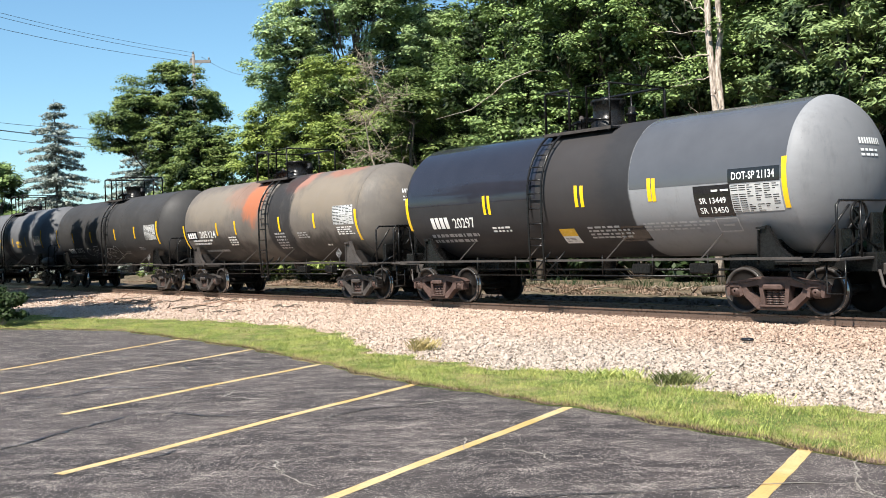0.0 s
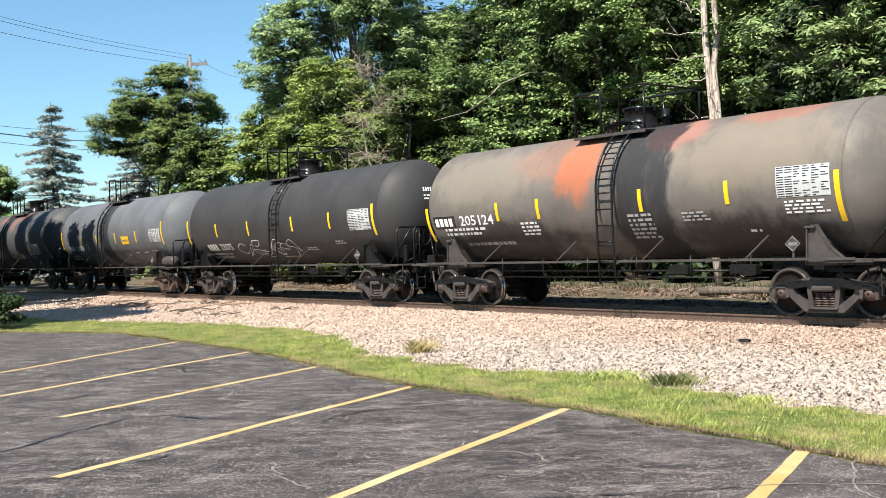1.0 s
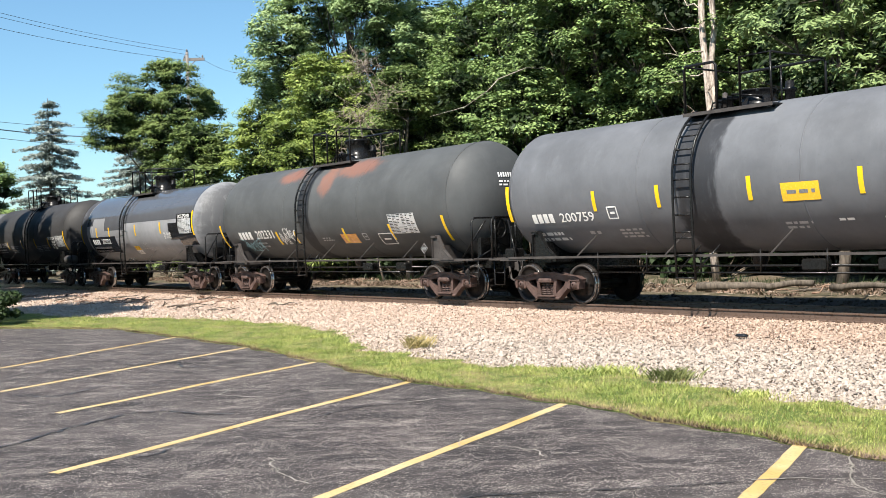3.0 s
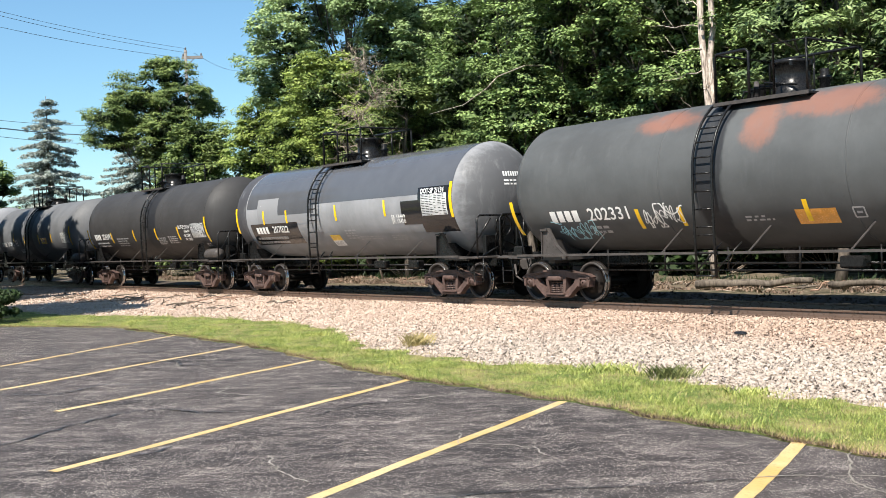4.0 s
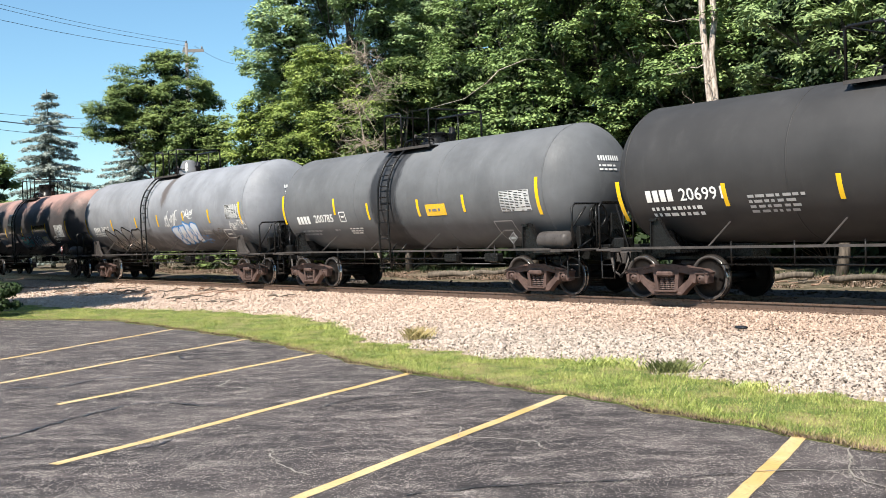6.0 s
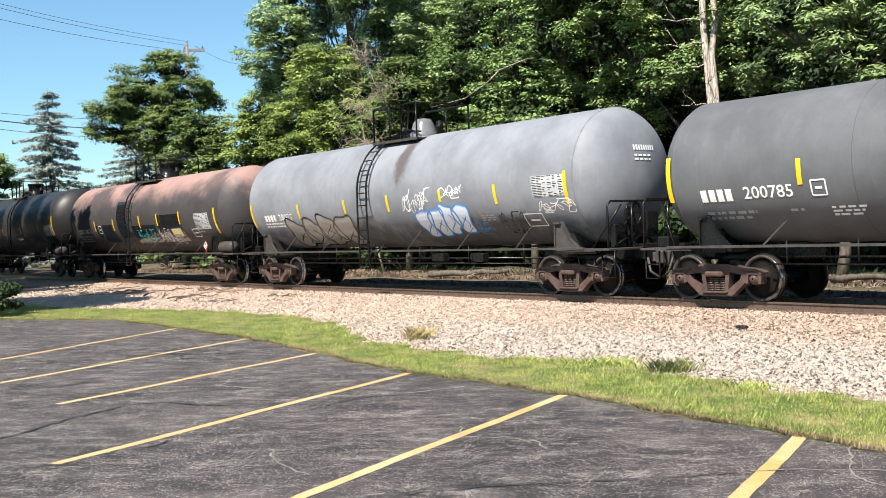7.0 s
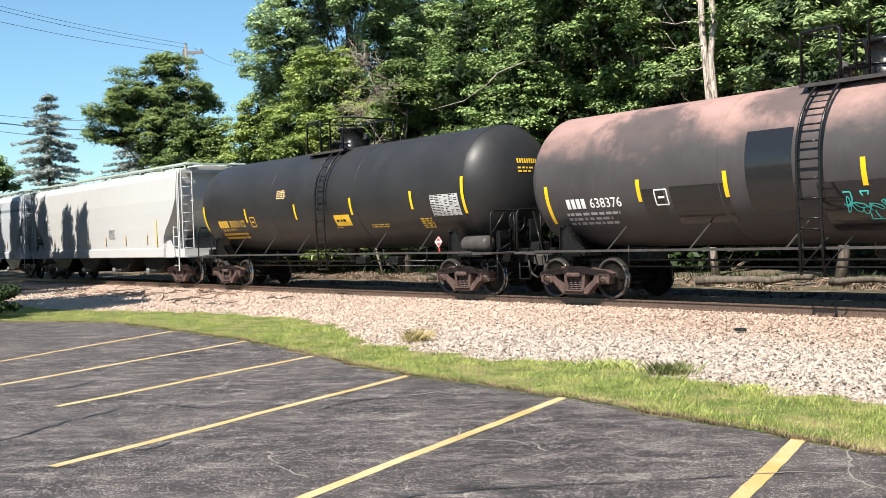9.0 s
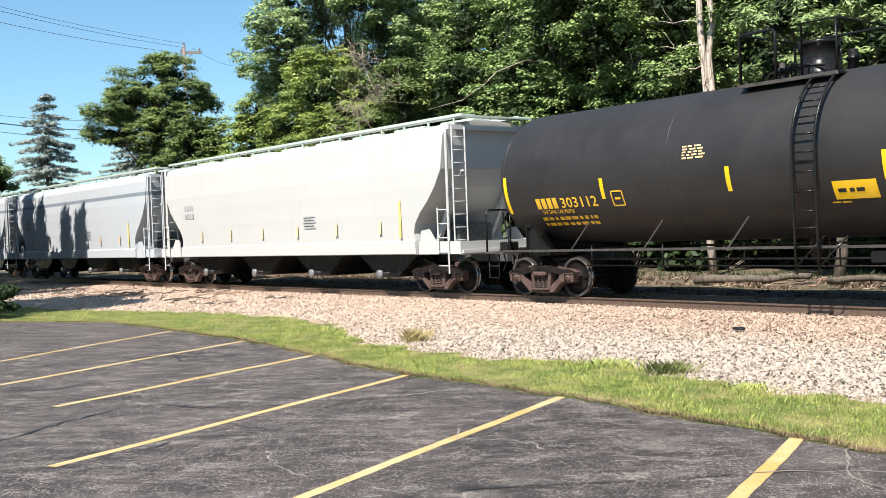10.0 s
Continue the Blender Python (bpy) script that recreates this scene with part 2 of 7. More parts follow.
L_TURF = grass_mat()
L_WEED = leaf_mat("dull weed leaves", (0.05, 0.065, 0.02), (0.17, 0.18, 0.065), 0.2)
L_LITTER = leaf_mat("dry fallen leaves", (0.055, 0.038, 0.028), (0.28, 0.195, 0.14), 0.05)
L_STRAW = leaf_mat("dry straw", (0.26, 0.20, 0.09), (0.45, 0.36, 0.17), 0.3)


# ---- mesh helpers ----
def mesh_of(name, bm, *mats, smooth=False):
    me = bpy.data.meshes.new(name)
    bm.to_mesh(me)
    bm.free()
    for m in mats:
        me.materials.append(m)
    if smooth:
        me.shade_smooth()
    return me


def part(name, data, parent, m=None, label=""):
    """Links a mesh as one part under a thing or part."""
    ob = new(name, data)
    ob.parent = parent
    if m is not None:
        ob.matrix_basis = m
    return tagged(ob, label) if label else ob


def empty(name, m=None):
    ob = new(name)
    ob.empty_display_size = 0.2
    if m is not None:
        ob.matrix_basis = m
    return ob


def box(bm, x0, x1, y0, y1, z0, z1, bevel=0.0, mi=0):
    vs = [bm.verts.new(c) for c in ((x0, y0, z0), (x1, y0, z0), (x1, y1, z0), (x0, y1, z0), (x0, y0, z1), (x1, y0, z1), (x1, y1, z1), (x0, y1, z1))]
    fs = [bm.faces.new([vs[i] for i in q]) for q in ((3, 2, 1, 0), (4, 5, 6, 7), (0, 1, 5, 4), (1, 2, 6, 5), (2, 3, 7, 6), (3, 0, 4, 7))]
    for f in fs:
        f.material_index = mi
    if bevel:
        es = list({e for f in fs for e in f.edges})
        bmesh.ops.bevel(bm, geom=es, offset=bevel, segments=1, affect="EDGES", material=-1)


def beam(bm, a, b, w, h=None, mi=0, up=(0, 0, 1)):
    """A square bar from a to b."""
    a, b, h = Vector(a), Vector(b), h or w
    d = (b - a).normalized()
    s = d.cross(Vector(up))
    s = s.normalized() if s.length > 1e-4 else d.orthogonal().normalized()
    u = s.cross(d)
    q = [(-w / 2, -h / 2), (w / 2, -h / 2), (w / 2, h / 2), (-w / 2, h / 2)]
    va = [bm.verts.new(a + s * i + u * j) for i, j in q]
    vb = [bm.verts.new(b + s * i + u * j) for i, j in q]
    fs = [bm.faces.new(va[::-1]), bm.faces.new(vb)] + [bm.faces.new((va[i], va[(i + 1) % 4], vb[(i + 1) % 4], vb[i])) for i in range(4)]
    for f in fs:
        f.material_index = mi


def tube(bm, pts, r, n=6, mi=0, r1=None):
    """A round bar along points, closed at both ends; tapers to r1."""
    pts = [Vector(p) for p in pts]
    rings, side = [], None
    for i, p in enumerate(pts):
        d = (pts[min(i + 1, len(pts) - 1)] - pts[max(i - 1, 0)]).normalized()
        if side is None:
            side = d.orthogonal().normalized()
        side = (side - d * side.dot(d)).normalized()
        up = d.cross(side)
        rr = r if r1 is None else r + (r1 - r) * i / (len(pts) - 1)
        rings.append([bm.verts.new(p + (side * math.cos(2 * math.pi * k / n) + up * math.sin(2 * math.pi * k / n)) * rr) for k in range(n)])
    fs = [bm.faces.new(rings[0][::-1]), bm.faces.new(rings[-1])]
    for a, b in zip(rings, rings[1:]):
        fs += [bm.faces.new((a[k], a[(k + 1) % n], b[(k + 1) % n], b[k])) for k in range(n)]
    for f in fs:
        f.material_index, f.smooth = mi, n > 4


def lathe(bm, prof, n, axis="y", mi=0, closed=False, smooth=True, mats=None):
    """Turns a profile of (radius, along) round an axis."""
    rings = []
    for r, a in prof:
        ring = []
        for k in range(n):
            c, s = math.cos(2 * math.pi * k / n) * r, math.sin(2 * math.pi * k / n) * r
            ring.append(bm.verts.new({"y": (c, a, s), "x": (a, c, s), "z": (c, s, a)}[axis]))
        rings.append(ring)
    for j, (a, b) in enumerate(zip(rings, rings[1:])):
        for k in range(n):
            f = bm.faces.new((a[k], a[(k + 1) % n], b[(k + 1) % n], b[k]))
            f.smooth, f.material_index = smooth, mats[j] if mats else mi
    if closed:
        bm.faces.new(rings[0][::-1])
        bm.faces.new(rings[-1])
    bmesh.ops.recalc_face_normals(bm, faces=bm.faces)


def prism(bm, poly, y0, y1, mi=0):
    """A polygon in x, z given a thickness along y."""
    a = [bm.verts.new((x, y0, z)) for x, z in poly]
    b = [bm.verts.new((x, y1, z)) for x, z in poly]
    fs = [bm.faces.new(a), bm.faces.new(b[::-1])] + [bm.faces.new((a[i], b[i], b[(i + 1) % len(a)], a[(i + 1) % len(a)])) for i in range(len(a))]
    bmesh.ops.recalc_face_normals(bm, faces=fs)
    for f in fs:
        f.material_index = mi


def raw_mesh(name, verts, faces, mat, smooth=False):
    """A mesh straight from arrays; faces all have the same number of corners."""
    me = bpy.data.meshes.new(name)
    nf, k = faces.shape
    me.vertices.add(len(verts))
    me.vertices.foreach_set("co", np.ascontiguousarray(verts, dtype=np.float32).ravel())
    me.loops.add(nf * k)
    me.loops.foreach_set("vertex_index", faces.astype(np.int32).ravel())
    me.polygons.add(nf)
    me.polygons.foreach_set("loop_start", np.arange(0, nf * k, k, dtype=np.int32))
    me.update(calc_edges=True)
    me.materials.append(mat)
    return me


# ---- ground ----
rng = np.random.default_rng(7)


def ground_z(x, y):
    """Height of the ground: flat lot, low ballast bank under the track, uneven verge behind it."""
    bank = 0.03 * np.clip((y + 8.4) / 5.0, 0, 1) + 0.01 * np.clip((y + 3) / 1.5, 0, 1)
    far = 0.16 * np.clip((y - 2.0) / 2.0, 0, 1)
    rough = 0.06 * np.sin(x * 1.3 + y * 0.7) * np.sin(y * 1.1 - x * 0.4) * np.clip((y - 3.2) / 2, 0, 1)
    return bank + far + rough


def asphalt_edge(x):
    """Where the lot ends, as y."""
    return np.interp(x, [-60, -34, -30, -27.5, -24.3, -20.8, -17.1, -13.9, -11.8, -8.1, -5.0, 5], [-16.5, -15.0, -12.3, -10.88, -9.3, -9.35, -9.5, -9.98, -10.38, -10.42, -10.76, -11.0])


def gravel_edge(x):
    """Where the grass gives way to ballast, as y."""
    return np.interp(x, [-70, -31, -28.8, -26.2, -23.8, -20.5, -18.2, -16, -14.8, -11, -10.2, -9.6, -8.6, -7.0, 5],
                     [-8.9, -8.5, -7.9, -7.05, -6.5, -6.5, -6.95, -8.0, -8.55, -8.8, -8.3, -8.2, -8.5, -8.85, -8.95])


def sheet(name, xs, ys, z, mat, lift=0.0):
    gx, gy = np.meshgrid(xs, ys, indexing="ij")
    v = np.stack([gx, gy, z(gx, gy) + lift], -1).reshape(-1, 3)
    n, m = len(xs), len(ys)
    i = (np.arange(n - 1)[:, None] * m + np.arange(m - 1)[None]).reshape(-1)
    me = raw_mesh(name, v, np.stack([i, i + m, i + m + 1, i + 1], 1), mat)
    me.shade_smooth()
    return new(name, me)


def grid_steps(parts):
    return np.unique(np.concatenate([np.arange(a, b, s) for a, b, s in parts]))


GX = grid_steps([(-1500, -200, 100), (-200, -80, 10), (-80, 5, 0.5), (5, 40, 5), (40, 500, 60)])
GY = grid_steps([(-600, -60, 60), (-60, -12, 4), (-12, 12, 0.4), (12, 60, 6), (60, 1500, 90)])
ground = tagged(sheet("ground", GX, GY, ground_z, M_SOIL, -0.06), "bare brown earth with dry litter and patchy grass", "ground", kind="structure")


def strip(name, xs, lo, hi, n, mat, lift, zf):
    """A sheet between two edges given as functions of x."""
    t = np.linspace(0, 1, n)
    gx = np.repeat(xs[:, None], n, 1)
    gy = lo(xs)[:, None] * (1 - t) + hi(xs)[:, None] * t
    v = np.stack([gx, gy, zf(gx, gy) + lift], -1).reshape(-1, 3)
    i = (np.arange(len(xs) - 1)[:, None] * n + np.arange(n - 1)[None]).reshape(-1)
    me = raw_mesh(name, v, np.stack([i, i + n, i + n + 1, i + 1], 1), mat)
    me.shade_smooth()
    return new(name, me)


lot_x = grid_steps([(-90, -40, 2), (-40, 20, 0.25)])
ripple = lambda x: 0.05 * np.sin(x * 3.1) + 0.04 * np.sin(x * 7.7 + 1)
lot = strip("parking_lot", lot_x, lambda x: np.full_like(x, -45.0), lambda x: asphalt_edge(x) + ripple(x), 60, M_ASPHALT, 0.0, lambda x, y: x * 0)
tagged(lot, "cracked dark asphalt parking lot with worn surface", "parking lot", kind="structure")
bal_x = grid_steps([(-300, -70, 5), (-70, 10, 0.25), (10, 60, 5)])
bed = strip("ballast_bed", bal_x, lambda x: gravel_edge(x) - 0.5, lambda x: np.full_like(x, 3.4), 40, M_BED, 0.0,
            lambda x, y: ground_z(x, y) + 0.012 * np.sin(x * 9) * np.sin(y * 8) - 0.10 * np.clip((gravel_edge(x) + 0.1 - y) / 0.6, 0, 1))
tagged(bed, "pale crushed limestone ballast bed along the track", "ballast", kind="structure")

# parking stripes: far end x, y; near end x, y; width
for x0, y0, x1, y1, w in ((-5.11, -10.66, -3.6, -14.2, 0.125), (-8.16, -10.41, -5.9, -15.9, 0.11), (-11.08, -10.17, -8.84, -15.59, 0.11),
                          (-14.03, -9.98, -12.13, -14.48, 0.11), (-17.16, -9.52, -14.5, -14.8, 0.11), (-20.61, -9.28, -17.5, -14.0, 0.11)):
    bm = bmesh.new()
    a, b = Vector((x0, y0, 0)), Vector((x1, y1, 0))
    s = (b - a).normalized().cross(Vector((0, 0, 1))) * (w / 2)
    n = 24
    rows = []
    for i in range(n + 1):
        p = a.lerp(b, i / n) + s * (0.30 * math.sin(i * 0.42 + x0 * 2.0) + 0.10 * math.sin(i * 1.3 + y1)) * min(1.0, max(0.25, -x0 / 11 - 0.3))
        j = 1 + 0.06 * math.sin(i * 2.3 + x0)
        rows.append([bm.verts.new(p + s * j + Vector((0, 0, 0.005))), bm.verts.new(p - s * j + Vector((0, 0, 0.005)))])
    for p, q in zip(rows, rows[1:]):
        bm.faces.new((p[0], p[1], q[1], q[0]))
    bmesh.ops.recalc_face_normals(bm, faces=bm.faces)
    tagged(new("parking_stripe", mesh_of("parking_stripe", bm, M_LINE)), "worn yellow parking stripe painted on asphalt", "road marking", "parking stripes", "structure")

# ---- track ----
track = tagged(empty("railway_track"), "single railway track with rusty rails on wooden ties", "railway track", kind="structure")
prof = [(-0.07, -0.172), (0.07, -0.172), (0.07, -0.158), (0.012, -0.14), (0.010, -0.045), (0.035, -0.035), (0.036, -0.005), (0.028, 0.0), (-0.028, 0.0), (-0.036, -0.005), (-0.035, -0.035), (-0.010, -0.045), (-0.012, -0.14), (-0.07, -0.158)]
for yy in (-0.7525, 0.7525):
    bm = bmesh.new()
    a = [bm.verts.new((-600, yy + p, RAIL + q)) for p, q in prof]
    b = [bm.verts.new((200, yy + p, RAIL + q)) for p, q in prof]
    for i in range(len(prof)):
        f = bm.faces.new((a[i], a[(i + 1) % len(a)], b[(i + 1) % len(a)], b[i]))
        f.material_index = 1 if i == 7 else 0
    bmesh.ops.recalc_face_normals(bm, faces=bm.faces)
    part("rail", mesh_of("rail", bm, M_RAIL, M_TREAD), track)
bm = bmesh.new()
box(bm, -0.115, 0.115, -1.3, 1.3, -0.13, 0.0, 0.01)
tie = mesh_of("tie", bm, M_TIE)
bm = bmesh.new()
box(bm, -0.10, 0.10, -0.17, 0.17, 0.0, 0.014)
for sx in (-0.06, 0.06):
    for sy in (-0.1, 0.1):
        box(bm, sx - 0.012, sx + 0.012, sy - 0.012, sy + 0.012, 0.014, 0.05)
plate = mesh_of("tie_plate", bm, M_RAIL)
for i in range(150):
    x = -78 + i * 0.52
    t = part("railroad_tie", tie, track, pose(x, 0.02 * math.sin(i * 5), RAIL - 0.186, 0, 0, 1.2 * math.sin(i * 3.7)))
    if i > 40:
        part("tie_plate", plate, t, pose(0, -0.7525, 0))

# ---- railway cars ----
AXLE, WR = 0.889, 0.457


def truck_meshes():
    out = {}
    bm = bmesh.new()
    # cast side frame: arched top chord, tension members in a V down to the spring seat, columns, pedestal jaws
    top = [(-1.10, 0.56), (-0.95, 0.63), (-0.62, 0.66), (-0.34, 0.72), (0.34, 0.72), (0.62, 0.66), (0.95, 0.63), (1.10, 0.56)]
    low = [(1.10, 0.49), (0.95, 0.53), (0.66, 0.53), (0.36, 0.58), (-0.36, 0.58), (-0.66, 0.53), (-0.95, 0.53), (-1.10, 0.49)]
    prism(bm, top + low, -0.09, 0.09)
    for i in range(7):
        # rolled upper flange, proud of the web
        beam(bm, (top[i][0], 0, top[i][1]), (top[i + 1][0], 0, top[i + 1][1]), 0.24, 0.045)
    for s in (-1, 1):
        prism(bm, [(s * 0.78, 0.56), (s * 0.68, 0.36), (s * 0.40, 0.12), (s * 0.22, 0.12), (s * 0.30, 0.24), (s * 0.58, 0.44), (s * 0.64, 0.56)], -0.085, 0.085)
        beam(bm, (s * 0.30, 0, 0.60), (s * 0.25, 0, 0.20), 0.17, 0.09)
        prism(bm, [(s * 0.80, 0.56), (s * 0.74, 0.56), (s * 0.70, 0.38), (s * 0.77, 0.36)], -0.10, 0.10)
        prism(bm, [(s * 1.00, 0.56), (s * 1.09, 0.54), (s * 1.07, 0.36), (s * 1.01, 0.37)], -0.10, 0.10)
        box(bm, s * AXLE - 0.13, s * AXLE + 0.13, -0.11, 0.11, 0.53, 0.60, 0.015)
    box(bm, -0.40, 0.40, -0.10, 0.10, 0.10, 0.17, 0.02)
    box(bm, -0.30, 0.30, -0.15, 0.15, 0.165, 0.205, 0.01)
    # bolster end between the columns
    box(bm, -0.22, 0.22, -0.17, 0.12, 0.49, 0.60, 0.03)
    out["side_frame"] = mesh_of("side_frame", bm, M_TRUCK)
    prof = []
    for k in range(6):
        z = 0.21 + k * 0.046
        prof += [(0.045, z), (0.078, z + 0.008), (0.078, z + 0.026), (0.045, z + 0.034)]
    bm = bmesh.new()
    lathe(bm, prof, 10, "z", closed=True)
    out["spring"] = mesh_of("spring", bm, M_TRUCK)
    out["side_frame_grey"] = out["side_frame"].copy()
    out["side_frame_grey"].materials[0] = M_TRUCKG
    bm = bmesh.new()
    box(bm, -0.24, 0.24, -1.10, 1.10, 0.50, 0.64, 0.03)
    box(bm, -0.2, 0.2, -0.35, 0.35, 0.64, 0.80, 0.03)
    out["bolster"] = mesh_of("bolster", bm, M_TRUCK)
    bm = bmesh.new()
    lathe(bm, [(0.02, -0.11), (0.06, -0.11), (0.075, -0.08), (0.115, -0.07), (0.125, 0.0), (0.125, 0.12), (0.02, 0.12)], 14, "y")
    out["bearing_cap"] = mesh_of("bearing_cap", bm, M_TRUCK)
    bm = bmesh.new()
    for s in (-1, 1):
        pr = [(0.09, s * 0.86), (0.13, s * 0.84), (0.14, s * 0.80), (0.30, s * 0.755), (0.395, s * 0.775), (0.405, s * 0.815), (WR - 0.006, s * 0.815), (WR, s * 0.80), (WR + 0.004, s * 0.72),
              (WR + 0.028, s * 0.705), (WR + 0.026, s * 0.685), (0.41, s * 0.68), (0.40, s * 0.70), (0.30, s * 0.71), (0.14, s * 0.70), (0.09, s * 0.66)]
        lathe(bm, pr, 32, "y", mats=[0, 0, 0, 0, 2, 2, 1, 1, 0, 0, 0, 0, 0, 0, 0])
    tube(bm, [(0, -0.98, 0), (0, 0.98, 0)], 0.085, 12)
    out["wheelset"] = mesh_of("wheelset", bm, M_WHEEL, M_TREAD, M_TRUCKG)
    bm = bmesh.new()
    box(bm, -0.62, -0.50, -0.85, 0.85, 0.30, 0.42, 0.02)
    box(bm, 0.50, 0.62, -0.85, 0.85, 0.30, 0.42, 0.02)
    tube(bm, [(-0.55, -0.2, 0.38), (0.55, -0.2, 0.30)], 0.03)
    out["brake_beam"] = mesh_of("brake_beam", bm, M_TRUCKG)
    return out


TRUCK = truck_meshes()
WHEELSETS = []


def add_truck(car, x, grey=False):
    t = part("truck", TRUCK["bolster"], car, pose(x, 0, 0), "dusty dark cast steel truck" if grey else "rust-brown cast steel three-piece truck")
    for y in (-1.0, 1.0):
        part("side_frame", TRUCK["side_frame_grey" if grey else "side_frame"], t, pose(0, y, 0))
        for sx in (-0.145, 0.0, 0.145):
            part("spring", TRUCK["spring"], t, pose(sx, y, 0))
        for sx in (-AXLE, AXLE):
            part("bearing_cap", TRUCK["bearing_cap"], t, pose(sx, y, WR, 0, 0, 0 if y < 0 else 180))
    part("brake_beam", TRUCK["brake_beam"], t)
    for sx in (-AXLE, AXLE):
        w = part("wheelset", TRUCK["wheelset"], t, pose(sx, 0, WR))
        WHEELSETS.append((w, sx))
    return t


def arc_patch(name, tank, R, x0, x1, a0, a1, mat, skew=0.0, lift=0.006, label=""):
    """A painted or taped field on the camera side of a tank; angles in degrees above the axis."""
    bm = bmesh.new()
    n = max(2, int(abs(a1 - a0) / 3))
    rows = []
    for i in range(n + 1):
        a = radians(a0 + (a1 - a0) * i / n)
        y, z = -(R + lift) * math.cos(a), (R + lift) * math.sin(a)
        d = skew * i / n
        rows.append((bm.verts.new((x0 + d, y, z)), bm.verts.new((x1 + d, y, z))))
    for p, q in zip(rows, rows[1:]):
        bm.faces.new((p[0], p[1], q[1], q[0])).smooth = True
    return part(name, mesh_of(name, bm, mat), tank, None, label)


TEXTS = {}


def flat_text(text):
    """The built-in font as flat triangles, height of a capital about 0.7, kept once per text."""
    if text not in TEXTS:
        cu = bpy.data.curves.new("text", "FONT")
        cu.body, cu.size, cu.resolution_u, cu.offset = text, 1.0, 2, 0.012
        ob = bpy.data.objects.new("text", cu)
        me = bpy.data.meshes.new_from_object(ob)
        co = np.array([v.co[:2] for v in me.vertices])
        fa = [tuple(p.vertices) for p in me.polygons]
        bpy.data.objects.remove(ob)
        bpy.data.curves.remove(cu)
        bpy.data.meshes.remove(me)
        TEXTS[text] = (co, fa)
    return TEXTS[text]


def arc_text(tank, R, text, x, width, a_mid, height, mat, lift=0.008):
    """Stencilled characters bent round the tank: left end x, width and capital height in metres."""
    co, fa = flat_text(text)
    lo, hi = co.min(0), co.max(0)
    bm = bmesh.new()
    vs = []
    for p in co:
        u = (p - lo) / (hi - lo)
        a = radians(a_mid) + (u[1] - 0.5) * height / R
        vs.append(bm.verts.new((x + u[0] * width, -(R + lift) * math.cos(a), (R + lift) * math.sin(a))))
    for f in fa:
        bm.faces.new([vs[i] for i in f])
    bmesh.ops.recalc_face_normals(bm, faces=bm.faces)
    return part("lettering", mesh_of("lettering", bm, mat), tank)


def arc_bars(tank, R, x, width, a_mid, height, rows, mat, seed=0, lift=0.008, name="stencil_block"):
    """Lines of small unreadable stencilling as plain bars."""
    bm = bmesh.new()
    r = random.Random(seed)
    pitch = height / rows
    for k in range(rows):
        s = height / 2 - (k + 0.5) * pitch
        u = 0.0
        end = width * r.uniform(0.75, 1.0)
        while u < end:
            w = min(r.uniform(0.06, 0.2), end - u + 0.02)
            vs = []
            for du, ds in ((0, -0.27), (w, -0.27), (w, 0.27), (0, 0.27)):
                a = radians(a_mid) + (s + ds * pitch) / R
                vs.append(bm.verts.new((x + u + du, -(R + lift) * math.cos(a), (R + lift) * math.sin(a))))
            bm.faces.new(vs)
            u += w + r.uniform(0.03, 0.07)
    return tagged(part(name, mesh_of(name, bm, mat), tank), kind="stuff")


def mark_blocks(tank, R, x, width, a_mid, height, mat, n=4, lift=0.008):
    """An owner's mark as plain upright blocks."""
    step = width / n
    for k in range(n):
        bm = bmesh.new()
        for u0, u1, s0, s1 in ((0.0, 0.74, -0.5, 0.5),):
            prev = None
            for i in range(5):
                a = radians(a_mid) + (s0 + (s1 - s0) * i / 4) * height / R
                cur = [bm.verts.new((x + (k + u) * step, -(R + lift) * math.cos(a), (R + lift) * math.sin(a))) for u in (u0, u1)]
                if prev:
                    bm.faces.new((prev[0], prev[1], cur[1], cur[0]))
                prev = cur
        part("mark_block", mesh_of("mark_block", bm, mat), tank)


def data_table(tank, R, x, width, a_mid, height, seed):
    """White inspection table with dark ruled entries."""
    t = arc_patch("data_table", tank, R, x, x + width, a_mid - math.degrees(height / 2 / R), a_mid + math.degrees(height / 2 / R), M_TABLE, label="white stencilled inspection table with dark entries")
    bm = bmesh.new()
    r = random.Random(seed)
    rows, cols = 13, 6
    for i in range(rows):
        for j in range(cols):
            w = width / cols
            u0 = j * w + w * (0.06 if j else 0.1)
            u1 = u0 + w * (0.82 if j < 2 and i != 3 else r.choice((0.0, 0.35, 0.5, 0.7, 0.8)))
            if u1 - u0 < 0.01:
                continue
            s = height * (0.5 - (i + 0.5) / rows)
            vs = []
            for u, ds in ((u0, -0.17), (u1, -0.17), (u1, 0.17), (u0, 0.17)):
                a = radians(a_mid) + (s + ds * height / rows) / R
                vs.append(bm.verts.new((x + u, -(R + 0.010) * math.cos(a), (R + 0.010) * math.sin(a))))
            bm.faces.new(vs)
    tagged(part("table_print", mesh_of("table_print", bm, M_PANEL), tank), kind="stuff")
    return t


def ring_bm(bm, x, R, w=0.04, lift=0.012, mi=0):
    lathe(bm, [(R, x - w / 2), (R + lift, x - w / 2), (R + lift, x + w / 2), (R, x + w / 2)], 64, "x", mi)


def head_r(R, head, a):
    """Radius of a tank head at an angle from its tip: between an ellipsoid and a spherical dish."""
    rho = (R * R + head * head) / (2 * head)
    x = head * math.cos(a)
    cap = math.sqrt(max(0.0, rho * rho - (x + rho - head) ** 2))
    return max(0.001, 0.58 * R * math.sin(a) + 0.42 * cap)


